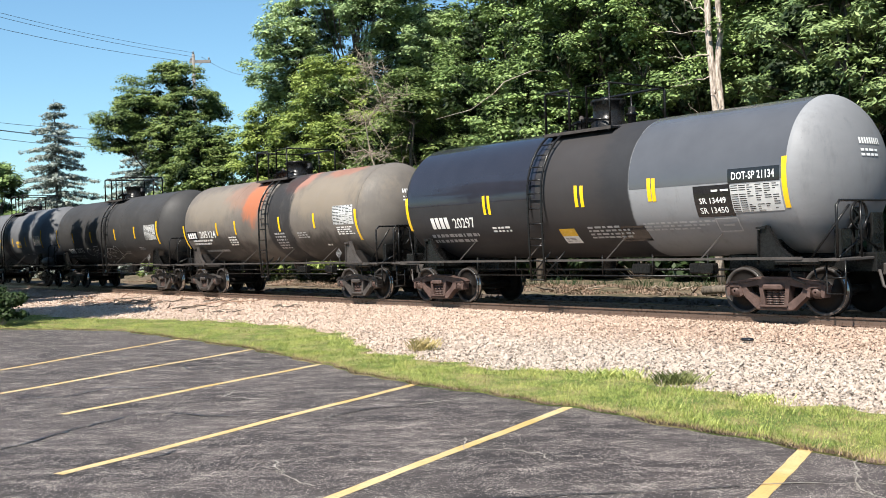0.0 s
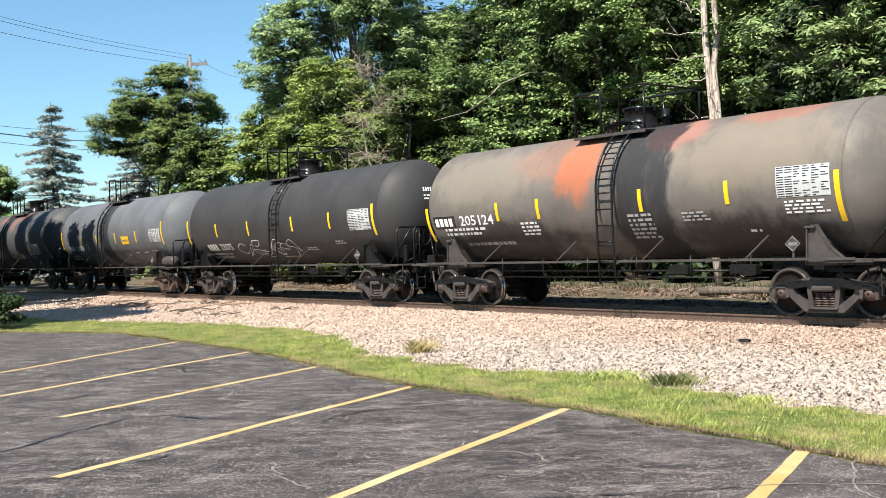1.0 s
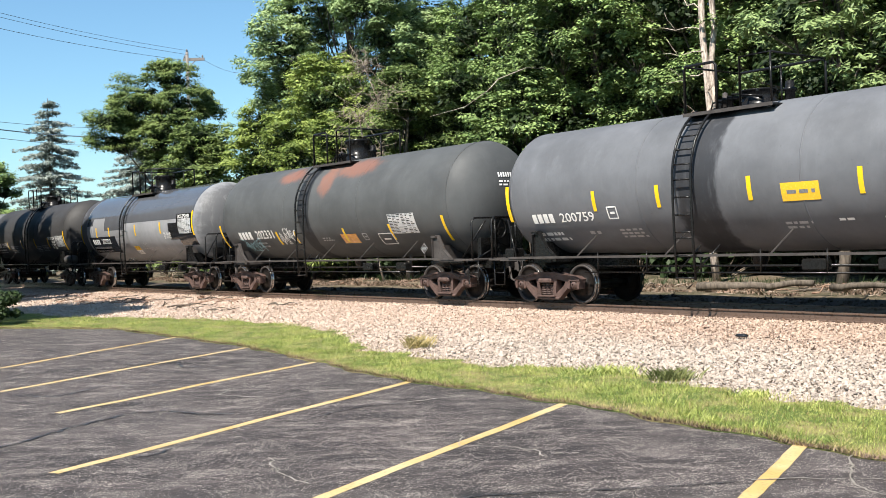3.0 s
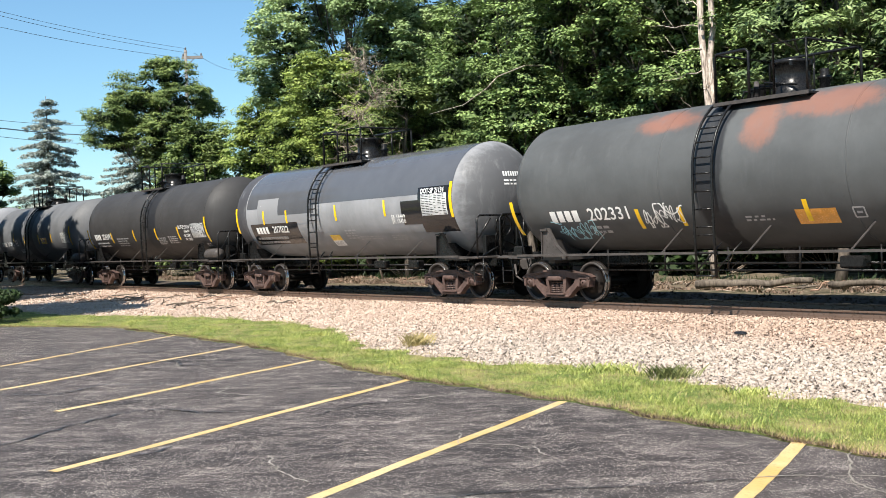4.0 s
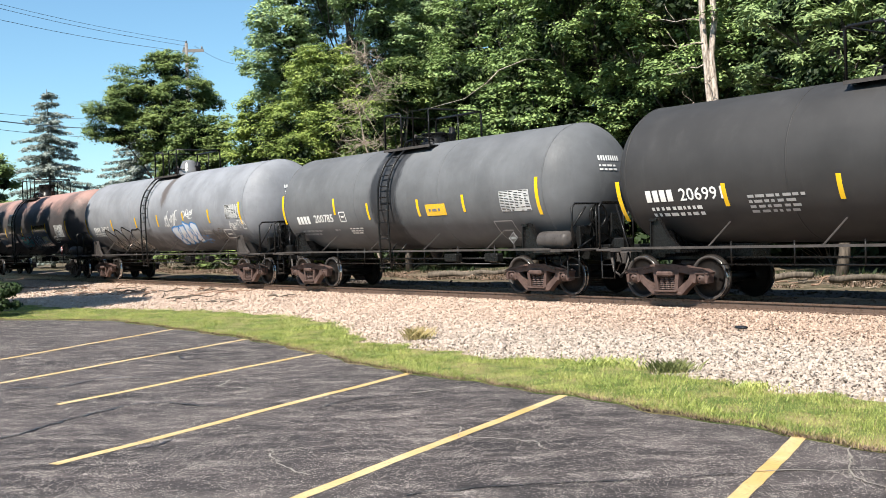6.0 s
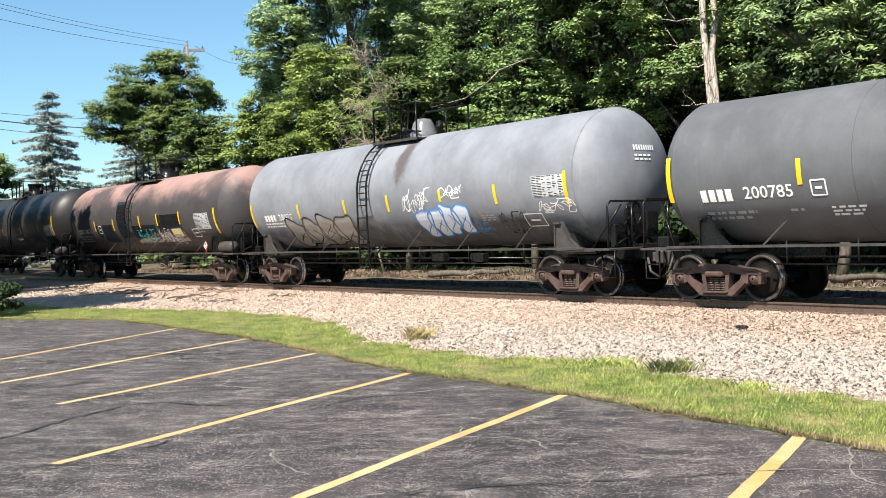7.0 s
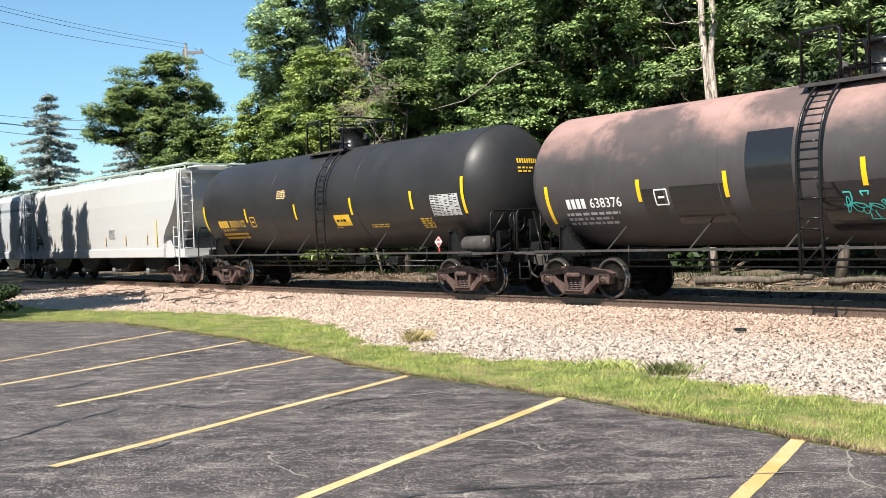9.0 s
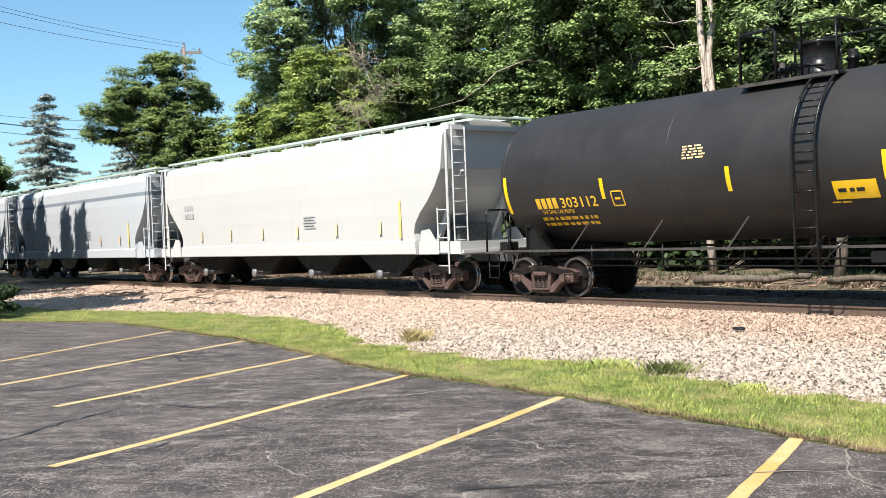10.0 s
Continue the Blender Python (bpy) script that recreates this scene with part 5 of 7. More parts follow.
# car 7 of the train
R = 1.5
car, tank = roll_in(tank_car("matt black tank car with white stencilled tables", 10.33, -104.85, tank_paint("sooty black", (0.030, 0.029, 0.029), spill=(1.0, 0.55)), R, 2.64, 0.54, "round", True), -104.85)
stripe(tank, R, -6.12, -6.01, -40.1, -4.7)
stripe(tank, R, -3.42, -3.32, -29.9, -11.6)
stripe(tank, R, -0.96, -0.86, -28.7, -10.4)
stripe(tank, R, 1.28, 1.38, -28.4, -10.0)
stripe(tank, R, 3.38, 3.48, -29.5, -10.1)
stripe(tank, R, 5.81, 5.92, -35.7, 1.2)
mark_blocks(tank, R, -5.34, 0.74, -18.6, 0.25, M_WHITE)
arc_text(tank, R, "206991", -4.47, 1.05, -18.4, 0.27, M_WHITE)
arc_bars(tank, R, -5.28, 1.71, -32.2, 0.29, 2, M_WHITE, 123)
arc_bars(tank, R, -2.87, 1.25, -29.2, 0.44, 4, M_GREYW, 124)
arc_bars(tank, R, 1.37, 0.74, -30.6, 0.35, 4, M_GREYW, 125)
arc_bars(tank, R, 2.37, 0.89, -29.3, 0.35, 4, M_GREYW, 126)
arc_text(tank, R, "DOT-SP 21134", 3.53, 0.98, -10.6, 0.14, M_WHITE)
arc_text(tank, R, "FRA AIP", 4.01, 0.47, -17.3, 0.11, M_WHITE)
arc_text(tank, R, "SR 13449", 3.88, 0.60, -23.4, 0.12, M_WHITE)
arc_text(tank, R, "SR 13450", 3.87, 0.61, -29.5, 0.12, M_WHITE)
data_table(tank, R, 4.60, 1.09, -17.2, 0.55, 131)
arc_bars(tank, R, 5.40, 0.35, -41.1, 0.19, 2, M_GREYW, 132)
head_marks(tank, R, 5.84, M_WHITE, 71)

# car 8 of the train
R = 1.48
car, tank = roll_in(tank_car("grey tank car with a black spill band at its ladder", 10.5, -119.20, tank_paint("slate grey", (0.098, 0.101, 0.106), spill=(-0.45, 0.75)), R, 2.6, -0.31, "low", True), -119.20)
stripe(tank, R, -6.09, -5.98, -23.8, 11.8)
stripe(tank, R, -3.09, -2.99, -15.4, 3.2)
stripe(tank, R, -1.35, -1.25, -23.3, -5.0)
stripe(tank, R, 1.04, 1.14, -22.8, -4.8)
stripe(tank, R, 2.96, 3.06, -20.7, -3.6)
stripe(tank, R, 5.69, 5.80, -27.6, 7.2)
arc_patch("yellow_panel", tank, R, 1.42, 2.26, -23.0, -10.8, M_GOLD, lift=0.009)
arc_bars(tank, R, 1.54, 0.58, -16.9, 0.13, 1, M_GREYD, 225, 0.013)
data_table(tank, R, 4.41, 1.06, -13.1, 0.51, 141)
mark_blocks(tank, R, -5.29, 0.78, -20.1, 0.25, M_WHITE)
arc_text(tank, R, "200785", -4.29, 1.07, -19.1, 0.25, M_WHITE)
outline_box(tank, R, -2.83, -2.54, -23.7, -12.7, M_WHITE)
arc_bars(tank, R, -5.27, 1.17, -37.2, 0.25, 2, M_GREYW, 145)
arc_bars(tank, R, -3.38, 0.35, -34.6, 0.10, 1, M_GREYW, 146)
arc_bars(tank, R, -2.54, 0.72, -36.9, 0.25, 3, M_WHITE, 147)
outline_box(tank, R, 3.96, 4.63, -55.5, -32.5, M_GREYW)
head_marks(tank, R, 5.93, M_WHITE, 72)
placard(car, 4.90, M_TRUCKG)

# car 9 of the train
R = 1.57
# two long darker patches low on the barrel
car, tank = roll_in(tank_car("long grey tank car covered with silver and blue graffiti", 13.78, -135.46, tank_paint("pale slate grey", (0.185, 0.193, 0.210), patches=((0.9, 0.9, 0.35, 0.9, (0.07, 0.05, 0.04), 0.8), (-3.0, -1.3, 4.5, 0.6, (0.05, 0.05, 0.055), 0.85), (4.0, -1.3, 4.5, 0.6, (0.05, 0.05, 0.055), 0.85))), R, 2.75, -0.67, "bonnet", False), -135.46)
stripe(tank, R, -7.57, -7.46, -32.1, -1.7)
stripe(tank, R, -4.55, -4.45, -23.0, -5.7)
stripe(tank, R, -1.89, -1.79, -20.5, -5.1)
stripe(tank, R, 0.31, 0.41, -21.0, -4.1)
stripe(tank, R, 2.69, 2.79, -14.7, -3.1)
stripe(tank, R, 4.85, 4.95, -20.2, -2.3)
stripe(tank, R, 7.27, 7.38, -24.4, 3.8)
data_table(tank, R, 6.23, 1.05, -7.5, 0.49, 157)
graffiti(tank, R, 6.27, 7.53, -31.2, -19.0, None, M_WHITE, 3, 158)
outline_box(tank, R, 5.70, 6.33, -44.7, -31.3, M_WHITE)
mark_blocks(tank, R, -6.71, 0.75, -20.4, 0.22, M_WHITE)
arc_text(tank, R, "28037", -5.82, 0.89, -19.6, 0.21, M_WHITE)
outline_box(tank, R, -5.16, -4.91, -23.4, -14.7, M_GREYW)
arc_bars(tank, R, -6.77, 1.30, -29.1, 0.20, 2, M_WHITE, 163)
graffiti(tank, R, -5.50, -1.75, -69.2, -20.9, M_SILVER, M_PANEL, 4, 164)
graffiti(tank, R, 1.56, 3.66, -53.0, -17.0, M_ICE, M_BLUE, 4, 165)
graffiti(tank, R, 1.01, 2.18, -26.9, -0.3, None, M_WHITE, 3, 166)
graffiti(tank, R, 2.94, 3.63, -11.9, -0.1, None, M_WHITE, 3, 167)
arc_bars(tank, R, 4.15, 0.53, -33.2, 0.20, 3, M_GREYW, 168)
graffiti(tank, R, 3.66, 4.32, -52.7, -38.3, None, M_BLUE, 2, 169)
graffiti(tank, R, 4.77, 5.64, -52.7, -28.5, None, M_PANEL, 3, 170)
head_marks(tank, R, 7.57, M_WHITE, 73)

# car 10 of the train
R = 1.54
car, tank = roll_in(tank_car("long brown-black tank car with faded pink top and patches", 13.9, -153.22, tank_paint("faded pink over black", (0.046, 0.041, 0.041), top=(0.30, 0.185, 0.160), top_edge=0.86, top_soft=0.55, patches=((-4.6, 0.9, 1.6, 0.75, (0.05, 0.045, 0.045), 0.85), (-1.2, 1.2, 1.2, 0.5, (0.055, 0.046, 0.045), 0.8), (6.9, 0.9, 0.9, 0.8, (0.06, 0.05, 0.048), 0.7))), R, 2.69, -0.49, "tall", True), -153.22)
arc_patch("black_panel", tank, R, -3.77, -2.36, -43.8, -11.5, M_PANEL, lift=0.004)
arc_patch("black_panel", tank, R, -1.91, -0.90, -35.4, 23.9, M_PANEL, lift=0.004)
arc_patch("black_panel", tank, R, -4.50, -3.94, -31.9, -12.2, M_PANEL, lift=0.004)
outline_box(tank, R, -4.17, -3.85, -25.2, -13.1, M_WHITE)
arc_patch("black_panel", tank, R, -0.45, 1.99, -57.1, -15.9, M_PANEL, lift=0.004)
arc_patch("black_panel", tank, R, 2.15, 4.46, -46.6, -2.5, M_PANEL, lift=0.003)
stripe(tank, R, -7.38, -7.27, -38.8, -4.2)
stripe(tank, R, -4.63, -4.53, -21.9, -4.2)
stripe(tank, R, -2.43, -2.33, -22.2, -2.9)
stripe(tank, R, 0.44, 0.54, -19.8, -1.3)
stripe(tank, R, 2.22, 2.32, -18.0, -0.6)
stripe(tank, R, 4.31, 4.41, -17.9, 0.3)
stripe(tank, R, 7.29, 7.40, -34.2, 1.2)
graffiti(tank, R, -0.03, 1.70, -45.3, -23.4, None, M_CYAN, 5, 185)
graffiti(tank, R, 2.04, 3.81, -51.8, -22.6, None, M_WHITE, 5, 186)
arc_patch("yellow_panel", tank, R, 3.38, 4.24, -37.4, -24.0, M_SAND, lift=0.006)
arc_bars(tank, R, 3.43, 0.67, -34.5, 0.10, 1, M_PANEL, 188)
data_table(tank, R, 5.66, 1.18, -15.8, 0.62, 189)
outline_box(tank, R, 5.21, 5.73, -38.5, -26.1, M_WHITE)
arc_bars(tank, R, 5.83, 0.40, -30.7, 0.10, 1, M_GREYW, 191)
mark_blocks(tank, R, -6.75, 0.61, -20.7, 0.23, M_WHITE)
arc_text(tank, R, "638376", -6.04, 0.92, -20.7, 0.23, M_WHITE)
arc_bars(tank, R, -6.84, 1.65, -34.7, 0.38, 3, M_GREYW, 194)
head_marks(tank, R, 7.63, M_WHITE, 74)
placard(car, 6.50, M_RED)

# car 11 of the train
R = 1.57
car, tank = roll_in(tank_car("long glossy black tank car with yellow lettering", 13.41, -170.93, tank_paint("satin black", (0.021, 0.020, 0.020), rough=0.44), R, 2.8, 0.77, "tall", True), -170.93)
stripe(tank, R, -7.38, -7.27, -31.1, 1.8)
stripe(tank, R, -4.29, -4.19, -22.2, -5.5)
stripe(tank, R, -1.01, -0.91, -22.6, -4.8)
stripe(tank, R, 2.18, 2.28, -21.2, -2.8)
stripe(tank, R, 5.14, 5.24, -19.4, -1.2)
stripe(tank, R, 7.33, 7.44, -26.9, 7.8)
arc_bars(tank, R, -2.02, 0.59, 7.9, 0.29, 5, M_CARD, 201)
mark_blocks(tank, R, -6.38, 0.72, -23.3, 0.26, M_GOLD)
arc_text(tank, R, "303112", -5.59, 1.12, -23.4, 0.25, M_GOLD)
outline_box(tank, R, -4.01, -3.70, -28.4, -16.5, M_GOLD)
arc_text(tank, R, "THE TANK CAR PEOPLE", -6.28, 1.02, -31.2, 0.10, M_GOLD)
arc_bars(tank, R, -6.38, 2.0, -41.0, 0.34, 2, M_GOLD, 205)
arc_patch("yellow_panel", tank, R, 1.18, 2.01, -33.6, -20.4, M_YELLOW, lift=0.004)
arc_bars(tank, R, 1.27, 0.59, -27.0, 0.14, 1, M_PANEL, 207)
arc_bars(tank, R, 1.08, 0.45, -35.6, 0.06, 1, M_GOLD, 208)
arc_bars(tank, R, 2.97, 0.95, -35.6, 0.15, 2, M_GOLD, 209)
data_table(tank, R, 6.02, 1.16, -17.6, 0.58, 210)
arc_bars(tank, R, 5.36, 0.53, -35.3, 0.35, 5, M_GOLD, 211)
head_marks(tank, R, 7.38, M_GOLD, 75)
placard(car, 6.25, M_RED)

WHITE_HOPPER = hopper_paint("chalky white car paint", (0.385, 0.385, 0.378), (0.445, 0.442, 0.432))
GREY_HOPPER = hopper_paint("pale grey car paint", (0.335, 0.36, 0.39), (0.40, 0.42, 0.445), 3.55)
for text, paint, xr in (("chalky white covered hopper with a pale green roof walk", WHITE_HOPPER, -181.62), ("pale grey covered hopper with a dark line under the roof", GREY_HOPPER, -200.70),
                        ("pale grey covered hopper with a dark line under the roof", GREY_HOPPER, -219.8)):
    car, body = roll_in(hopper_car(text, 15.19, xr - 7.6, paint), xr - 7.6)
    for i in range(6):
        bm = bmesh.new()
        x = -5.6 + i * 2.25
        box(bm, x, x + 0.12, -1.592, -1.586, 1.62, 1.98)
        part("reflective_stripe", mesh_of("reflective_stripe", bm, M_PEACH), body)
    bm = bmesh.new()
    box(bm, 6.62, 6.72, -1.592, -1.586, 1.5, 2.5)
    part("reflective_stripe", mesh_of("reflective_stripe", bm, M_FADEDYEL), body)
    bm = bmesh.new()
    for k in range(2):
        for i in range(4):
            box(bm, -6.9 + i * 0.2, -6.77 + i * 0.2, -1.592, -1.586, 2.75 - k * 0.3, 2.93 - k * 0.3)
    for k in range(5):
        box(bm, 1.6, 2.3 - 0.1 * (k % 2), -1.592, -1.586, 1.9 + k * 0.08, 1.93 + k * 0.08)
    tagged(part("stencil_block", mesh_of("stencil_block", bm, M_GREYW), body), kind="stuff")


# ---- plants ----
def leaf_cloud(name, centres, radii, per, size, mat, flat=0.7, up=0.5, seed=1, long=1.5, inner=0.25, over=0.0):
    """A crown of single leaves gathered in clumps."""
    g = np.random.default_rng(seed)
    centres, radii = np.asarray(centres, float), np.asarray(radii, float)
    n = len(centres) * per
    c = np.repeat(centres, per, 0)
    r = np.repeat(radii, per)
    d = g.normal(size=(n, 3))
    d[:, 2] = np.where(g.uniform(0, 1, n) < over, np.abs(d[:, 2]), d[:, 2])
    d /= np.linalg.norm(d, axis=1)[:, None]
    rad = g.uniform(inner, 1.0, n) ** 0.5 * (1 + 0.12 * np.clip(g.normal(size=n), -2, 1.6))
    p = c + d * (r * rad)[:, None] * np.array([1, 1, flat])
    nrm = d * 0.7 + g.normal(size=(n, 3)) * 0.30 + np.array([0, -0.15, up])
    nrm /= np.linalg.norm(nrm, axis=1)[:, None]
    t = np.cross(nrm, g.normal(size=(n, 3)))
    t /= np.linalg.norm(t, axis=1)[:, None]
    b = np.cross(nrm, t)
    s = size * g.uniform(0.55, 1.25, n)[:, None]
    v = np.stack([p - t * s * long * 0.5, p + b * s * 0.42 - nrm * s * 0.10, p + t * s * long * 0.5 - nrm * s * 0.12, p - b * s * 0.42 - nrm * s * 0.10], 1).reshape(-1, 3)
    return raw_mesh(name, v, np.arange(n * 4).reshape(-1, 4), mat)


def limb(bm, g, a, b, r0, r1, wob=0.15, n=5):
    a, b = Vector(a), Vector(b)
    pts = [a.lerp(b, i / n) + Vector(g.normal(size=3)) * wob * (0 < i < n) for i in range(n + 1)]
    tube(bm, pts, r0, 7, 0, r1)
    return pts


def broadleaf(label, x, y, height, width, leaf, bark, seed, clumps=90, per=150, size=0.17, low=0.25, z0=0.15, clump_r=0.075, lean=0.0, name="tree", shell=0.5, long=1.5, over=0.5):
    """A broad-leaved tree: trunk, limbs out to the clumps, and an uneven crown."""
    g = np.random.default_rng(seed)
    tree = tagged(empty(name, pose(x, y, z0)), label, "tree", "trees behind the track")
    bm = bmesh.new()
    top = Vector((lean * height + g.normal() * 0.4, g.normal() * 0.4, height * 0.82))
    r0 = 0.016 * height + 0.04
    pts = limb(bm, g, (0, 0, -0.3), top, r0, r0 * 0.25, 0.12, 7)
    cs, rs = [], []
    while len(cs) < clumps:
        u = g.uniform(-1, 1, 3)
        q = np.linalg.norm(u)
        if q > 1 or q < 0.5:
            continue
        zz = low * height + (u[2] * 0.5 + 0.5) * (1 - low) * height
        w = width / 2 * (1.0 - 0.35 * max(0, u[2]) ** 2) * (1 + 0.16 * math.sin(3 * math.atan2(u[1], u[0]) + seed) + 0.12 * math.sin(zz * 1.7 + seed))
        cs.append((u[0] * w + lean * zz, u[1] * w, zz))
        rs.append(height * clump_r * g.uniform(0.55, 1.45))
    for i in range(0, clumps, max(1, clumps // 26)):
        c = Vector(cs[i])
        f = min(0.95, max(0.2, (c.z / height) * 0.75))
        limb(bm, g, pts[int(f * 7)], c, r0 * 0.32 * (1.1 - f), 0.015, 0.12, 4)
    part("trunk", mesh_of("trunk", bm, bark), tree)
    part("crown", leaf_cloud("crown", cs, rs, per, size, leaf, flat=0.60, up=1.0, seed=seed, inner=shell, over=over, long=long), tree)
    return tree


def spruce(label, x, y, height, width, seed, z0=0.1, whorls=24, dense=1.0, size=0.105):
    """A spruce: straight stem, drooping boughs in uneven whorls, clumps of needles along them."""
    g = np.random.default_rng(seed)
    tree = tagged(empty("spruce", pose(x, y, z0)), label, "conifer", "conifers")
    bm = bmesh.new()
    limb(bm, g, (0, 0, -0.3), (0, 0, height), 0.014 * height, 0.02, 0.0, 6)
    cs, rs = [], []
    for i in range(whorls):
        f = min(0.985, (i + g.uniform(-0.4, 0.4)) / whorls)
        z = height * (0.07 + 0.92 * max(f, 0))
        reach = width / 2 * (1 - max(f, 0)) ** 0.8 * g.uniform(0.7, 1.2) + 0.18
        for k in range(8):
            a = k * 0.79 + i * 1.7 + g.uniform(-0.35, 0.35)
            zz = z + g.uniform(-0.25, 0.25)
            rr = reach * g.uniform(0.55, 1.15)
            droop = g.uniform(0.08, 0.22)
            tube(bm, [(0, 0, zz), (0.5 * rr * math.cos(a), 0.5 * rr * math.sin(a), zz - droop * 0.7 * rr), (rr * math.cos(a), rr * math.sin(a), zz - droop * rr)], 0.03, 4, 0, 0.008)
            m = max(2, int(rr / 0.28))
            for j in range(m):
                t = (j + 1) / m
                cs.append((rr * t * math.cos(a) + g.normal() * 0.1, rr * t * math.sin(a) + g.normal() * 0.1, zz - droop * rr * t - 0.05))
                rs.append((0.20 + 0.16 * (1 - abs(t - 0.6))) * dense)
    part("trunk", mesh_of("trunk", bm, M_BARK), tree)
    part("crown", leaf_cloud("crown", cs, rs, int(34 / dense), size * dense ** 0.5, L_SPRUCE, flat=0.5, up=0.6, seed=seed, long=2.2, inner=0.05), tree)
    return tree


def lobed_tree(label, x, y, height, width, leaf, seed, lobes=16, low=0.2, lobe=(0.17, 0.26), tufts=24, per=130, tuft=0.55, size=0.13, long=1.2, droop=0.0, turn=0.0, boughs=None, z0=0.1, core=1.0):
    """A broad-leaved tree: boughs as lobes of the crown, each set with tufts of leaves over a core coloured dark for
    shade. boughs: (x, y, z, rx, ry, rz) in the tree's own space.
    """
    g = np.random.default_rng(seed)
    tree = tagged(empty("tree", pose(x, y, z0, 0, 0, turn)), label, "tree", "trees behind the track")
    if boughs is None:
        boughs = []
        for i in range(lobes):
            f = (i + g.uniform(0, 1)) / lobes
            z = height * (low + (0.94 - low) * f)
            q = math.sin(math.pi * min(1, 0.18 + 0.80 * f)) ** 0.6 * width / 2
            a, r = i * 2.4 + g.uniform(-0.5, 0.5), width * g.uniform(*lobe)
            q = max(0.0, q - r * 0.75)
            boughs.append((q * math.cos(a), q * math.sin(a), z, r, r, r * g.uniform(0.62, 0.85)))
    bm = bmesh.new()
    r0 = 0.014 * height + 0.05
    pts = limb(bm, g, (0, 0, -0.3), (0.2, 0, height * 0.85), r0, r0 * 0.22, 0.12, 7)
    cs, rs, ks, kr = [], [], [], []
    for cx, cy, cz, rx, ry, rz in boughs:
        f = min(0.9, max(0.15, cz / height - 0.15))
        fork = limb(bm, g, pts[int(f * 7)], (cx, cy, cz), r0 * 0.4 * (1.1 - f), 0.02, 0.1, 4)
        ph = g.uniform(0, 6.28, 3)
        n = 0
        while n < tufts:
            d = g.normal(size=3)
            d /= np.linalg.norm(d)
            if d[2] < -0.55 or math.sin(4.1 * d[0] + ph[0]) + math.sin(4.1 * d[1] + ph[1]) + math.sin(4.1 * d[2] + ph[2]) < g.uniform(-0.9, 0.5):
                n += 0.25
                continue
            q = g.uniform(0.74, 1.10)
            cs.append((cx + d[0] * rx * q, cy + d[1] * ry * q, cz + d[2] * rz * q - droop * g.uniform(0, 1)))
            rs.append(tuft * g.uniform(0.6, 1.35))
            if int(n) % 5 == 0:
                tube(bm, [fork[3], cs[-1]], 0.018, 4, 0, 0.006)
            n += 1
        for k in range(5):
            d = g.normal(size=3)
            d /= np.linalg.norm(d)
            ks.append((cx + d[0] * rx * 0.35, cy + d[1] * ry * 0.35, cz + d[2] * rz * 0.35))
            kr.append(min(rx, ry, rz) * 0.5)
    part("trunk", mesh_of("trunk", bm, M_BARK), tree)
    part("crown", leaf_cloud("crown", cs, rs, per, size, leaf, flat=0.55, up=0.9, seed=seed, inner=0.15, over=0.75, long=long), tree)
    # inner leaves near black: the crown's shade put into their colour
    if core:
        part("inner_foliage", leaf_cloud("inner_foliage", ks, kr, int(120 * core), 0.17, L_DARK, flat=0.8, up=0.5, seed=seed + 500, inner=0.0), tree, None, "inner leaves of the crown with shade in their colour")
    return tree


maple = "dense dark green maple behind the track"
for x, y, h, w, seed, low in ((-7.5, 13.5, 15, 8, 10, 0.22), (-13.0, 13.0, 15, 8, 11, 0.22), (-19.0, 13.8, 16, 8.5, 12, 0.24), (-25.0, 13.8, 16, 9, 13, 0.26), (-30.5, 14.0, 16, 9, 14, 0.20), (-36.5, 14.5, 16.5, 9, 24, 0.12)):
    lobed_tree(maple, x, y, h, w, L_MAPLE, seed, 24, low + 0.10, tufts=34, per=130, size=0.120, long=1.15)
lobed_tree("leafy tree with long pale leaves overhanging the track", -16.4, 8.4, 9.6, 5.2, L_LONG, 15, 12, 0.48, tufts=26, per=110, tuft=0.5, size=0.085, long=2.6, droop=0.25)
lobed_tree("leafy tree with long pale leaves overhanging the track", -12.4, 9.0, 11.0, 5.4, L_LONG, 35, 12, 0.44, tufts=26, per=110, tuft=0.5, size=0.085, long=2.6, droop=0.25)
lobed_tree("tall ash tree with an open feathery crown", -44.6, 10.8, 18.5, 9.4, L_ASH, 16, 34, 0.38, (0.15, 0.22), tufts=46, per=120, tuft=0.55, size=0.105, long=2.0, droop=0.6, core=0.5)
lobed_tree("sunlit yellow-green tree beside the track", -42.4, 8.2, 10.6, 6.6, L_BRIGHT, 17, 22, 0.08, tufts=40, per=130, tuft=0.5, size=0.10, long=1.6, core=0.5)
lobed_tree("olive green tree beside the track", -37.4, 9.0, 9.2, 4.8, L_OAK, 18, 16, 0.22, tufts=32, per=120, tuft=0.5, size=0.10, long=1.5)
lobed_tree("young maple at the front of the wood", -31.5, 11.0, 9.4, 5.0, L_MAPLE, 25, 14, 0.48, tufts=30, per=120, tuft=0.5, size=0.12, long=1.2)
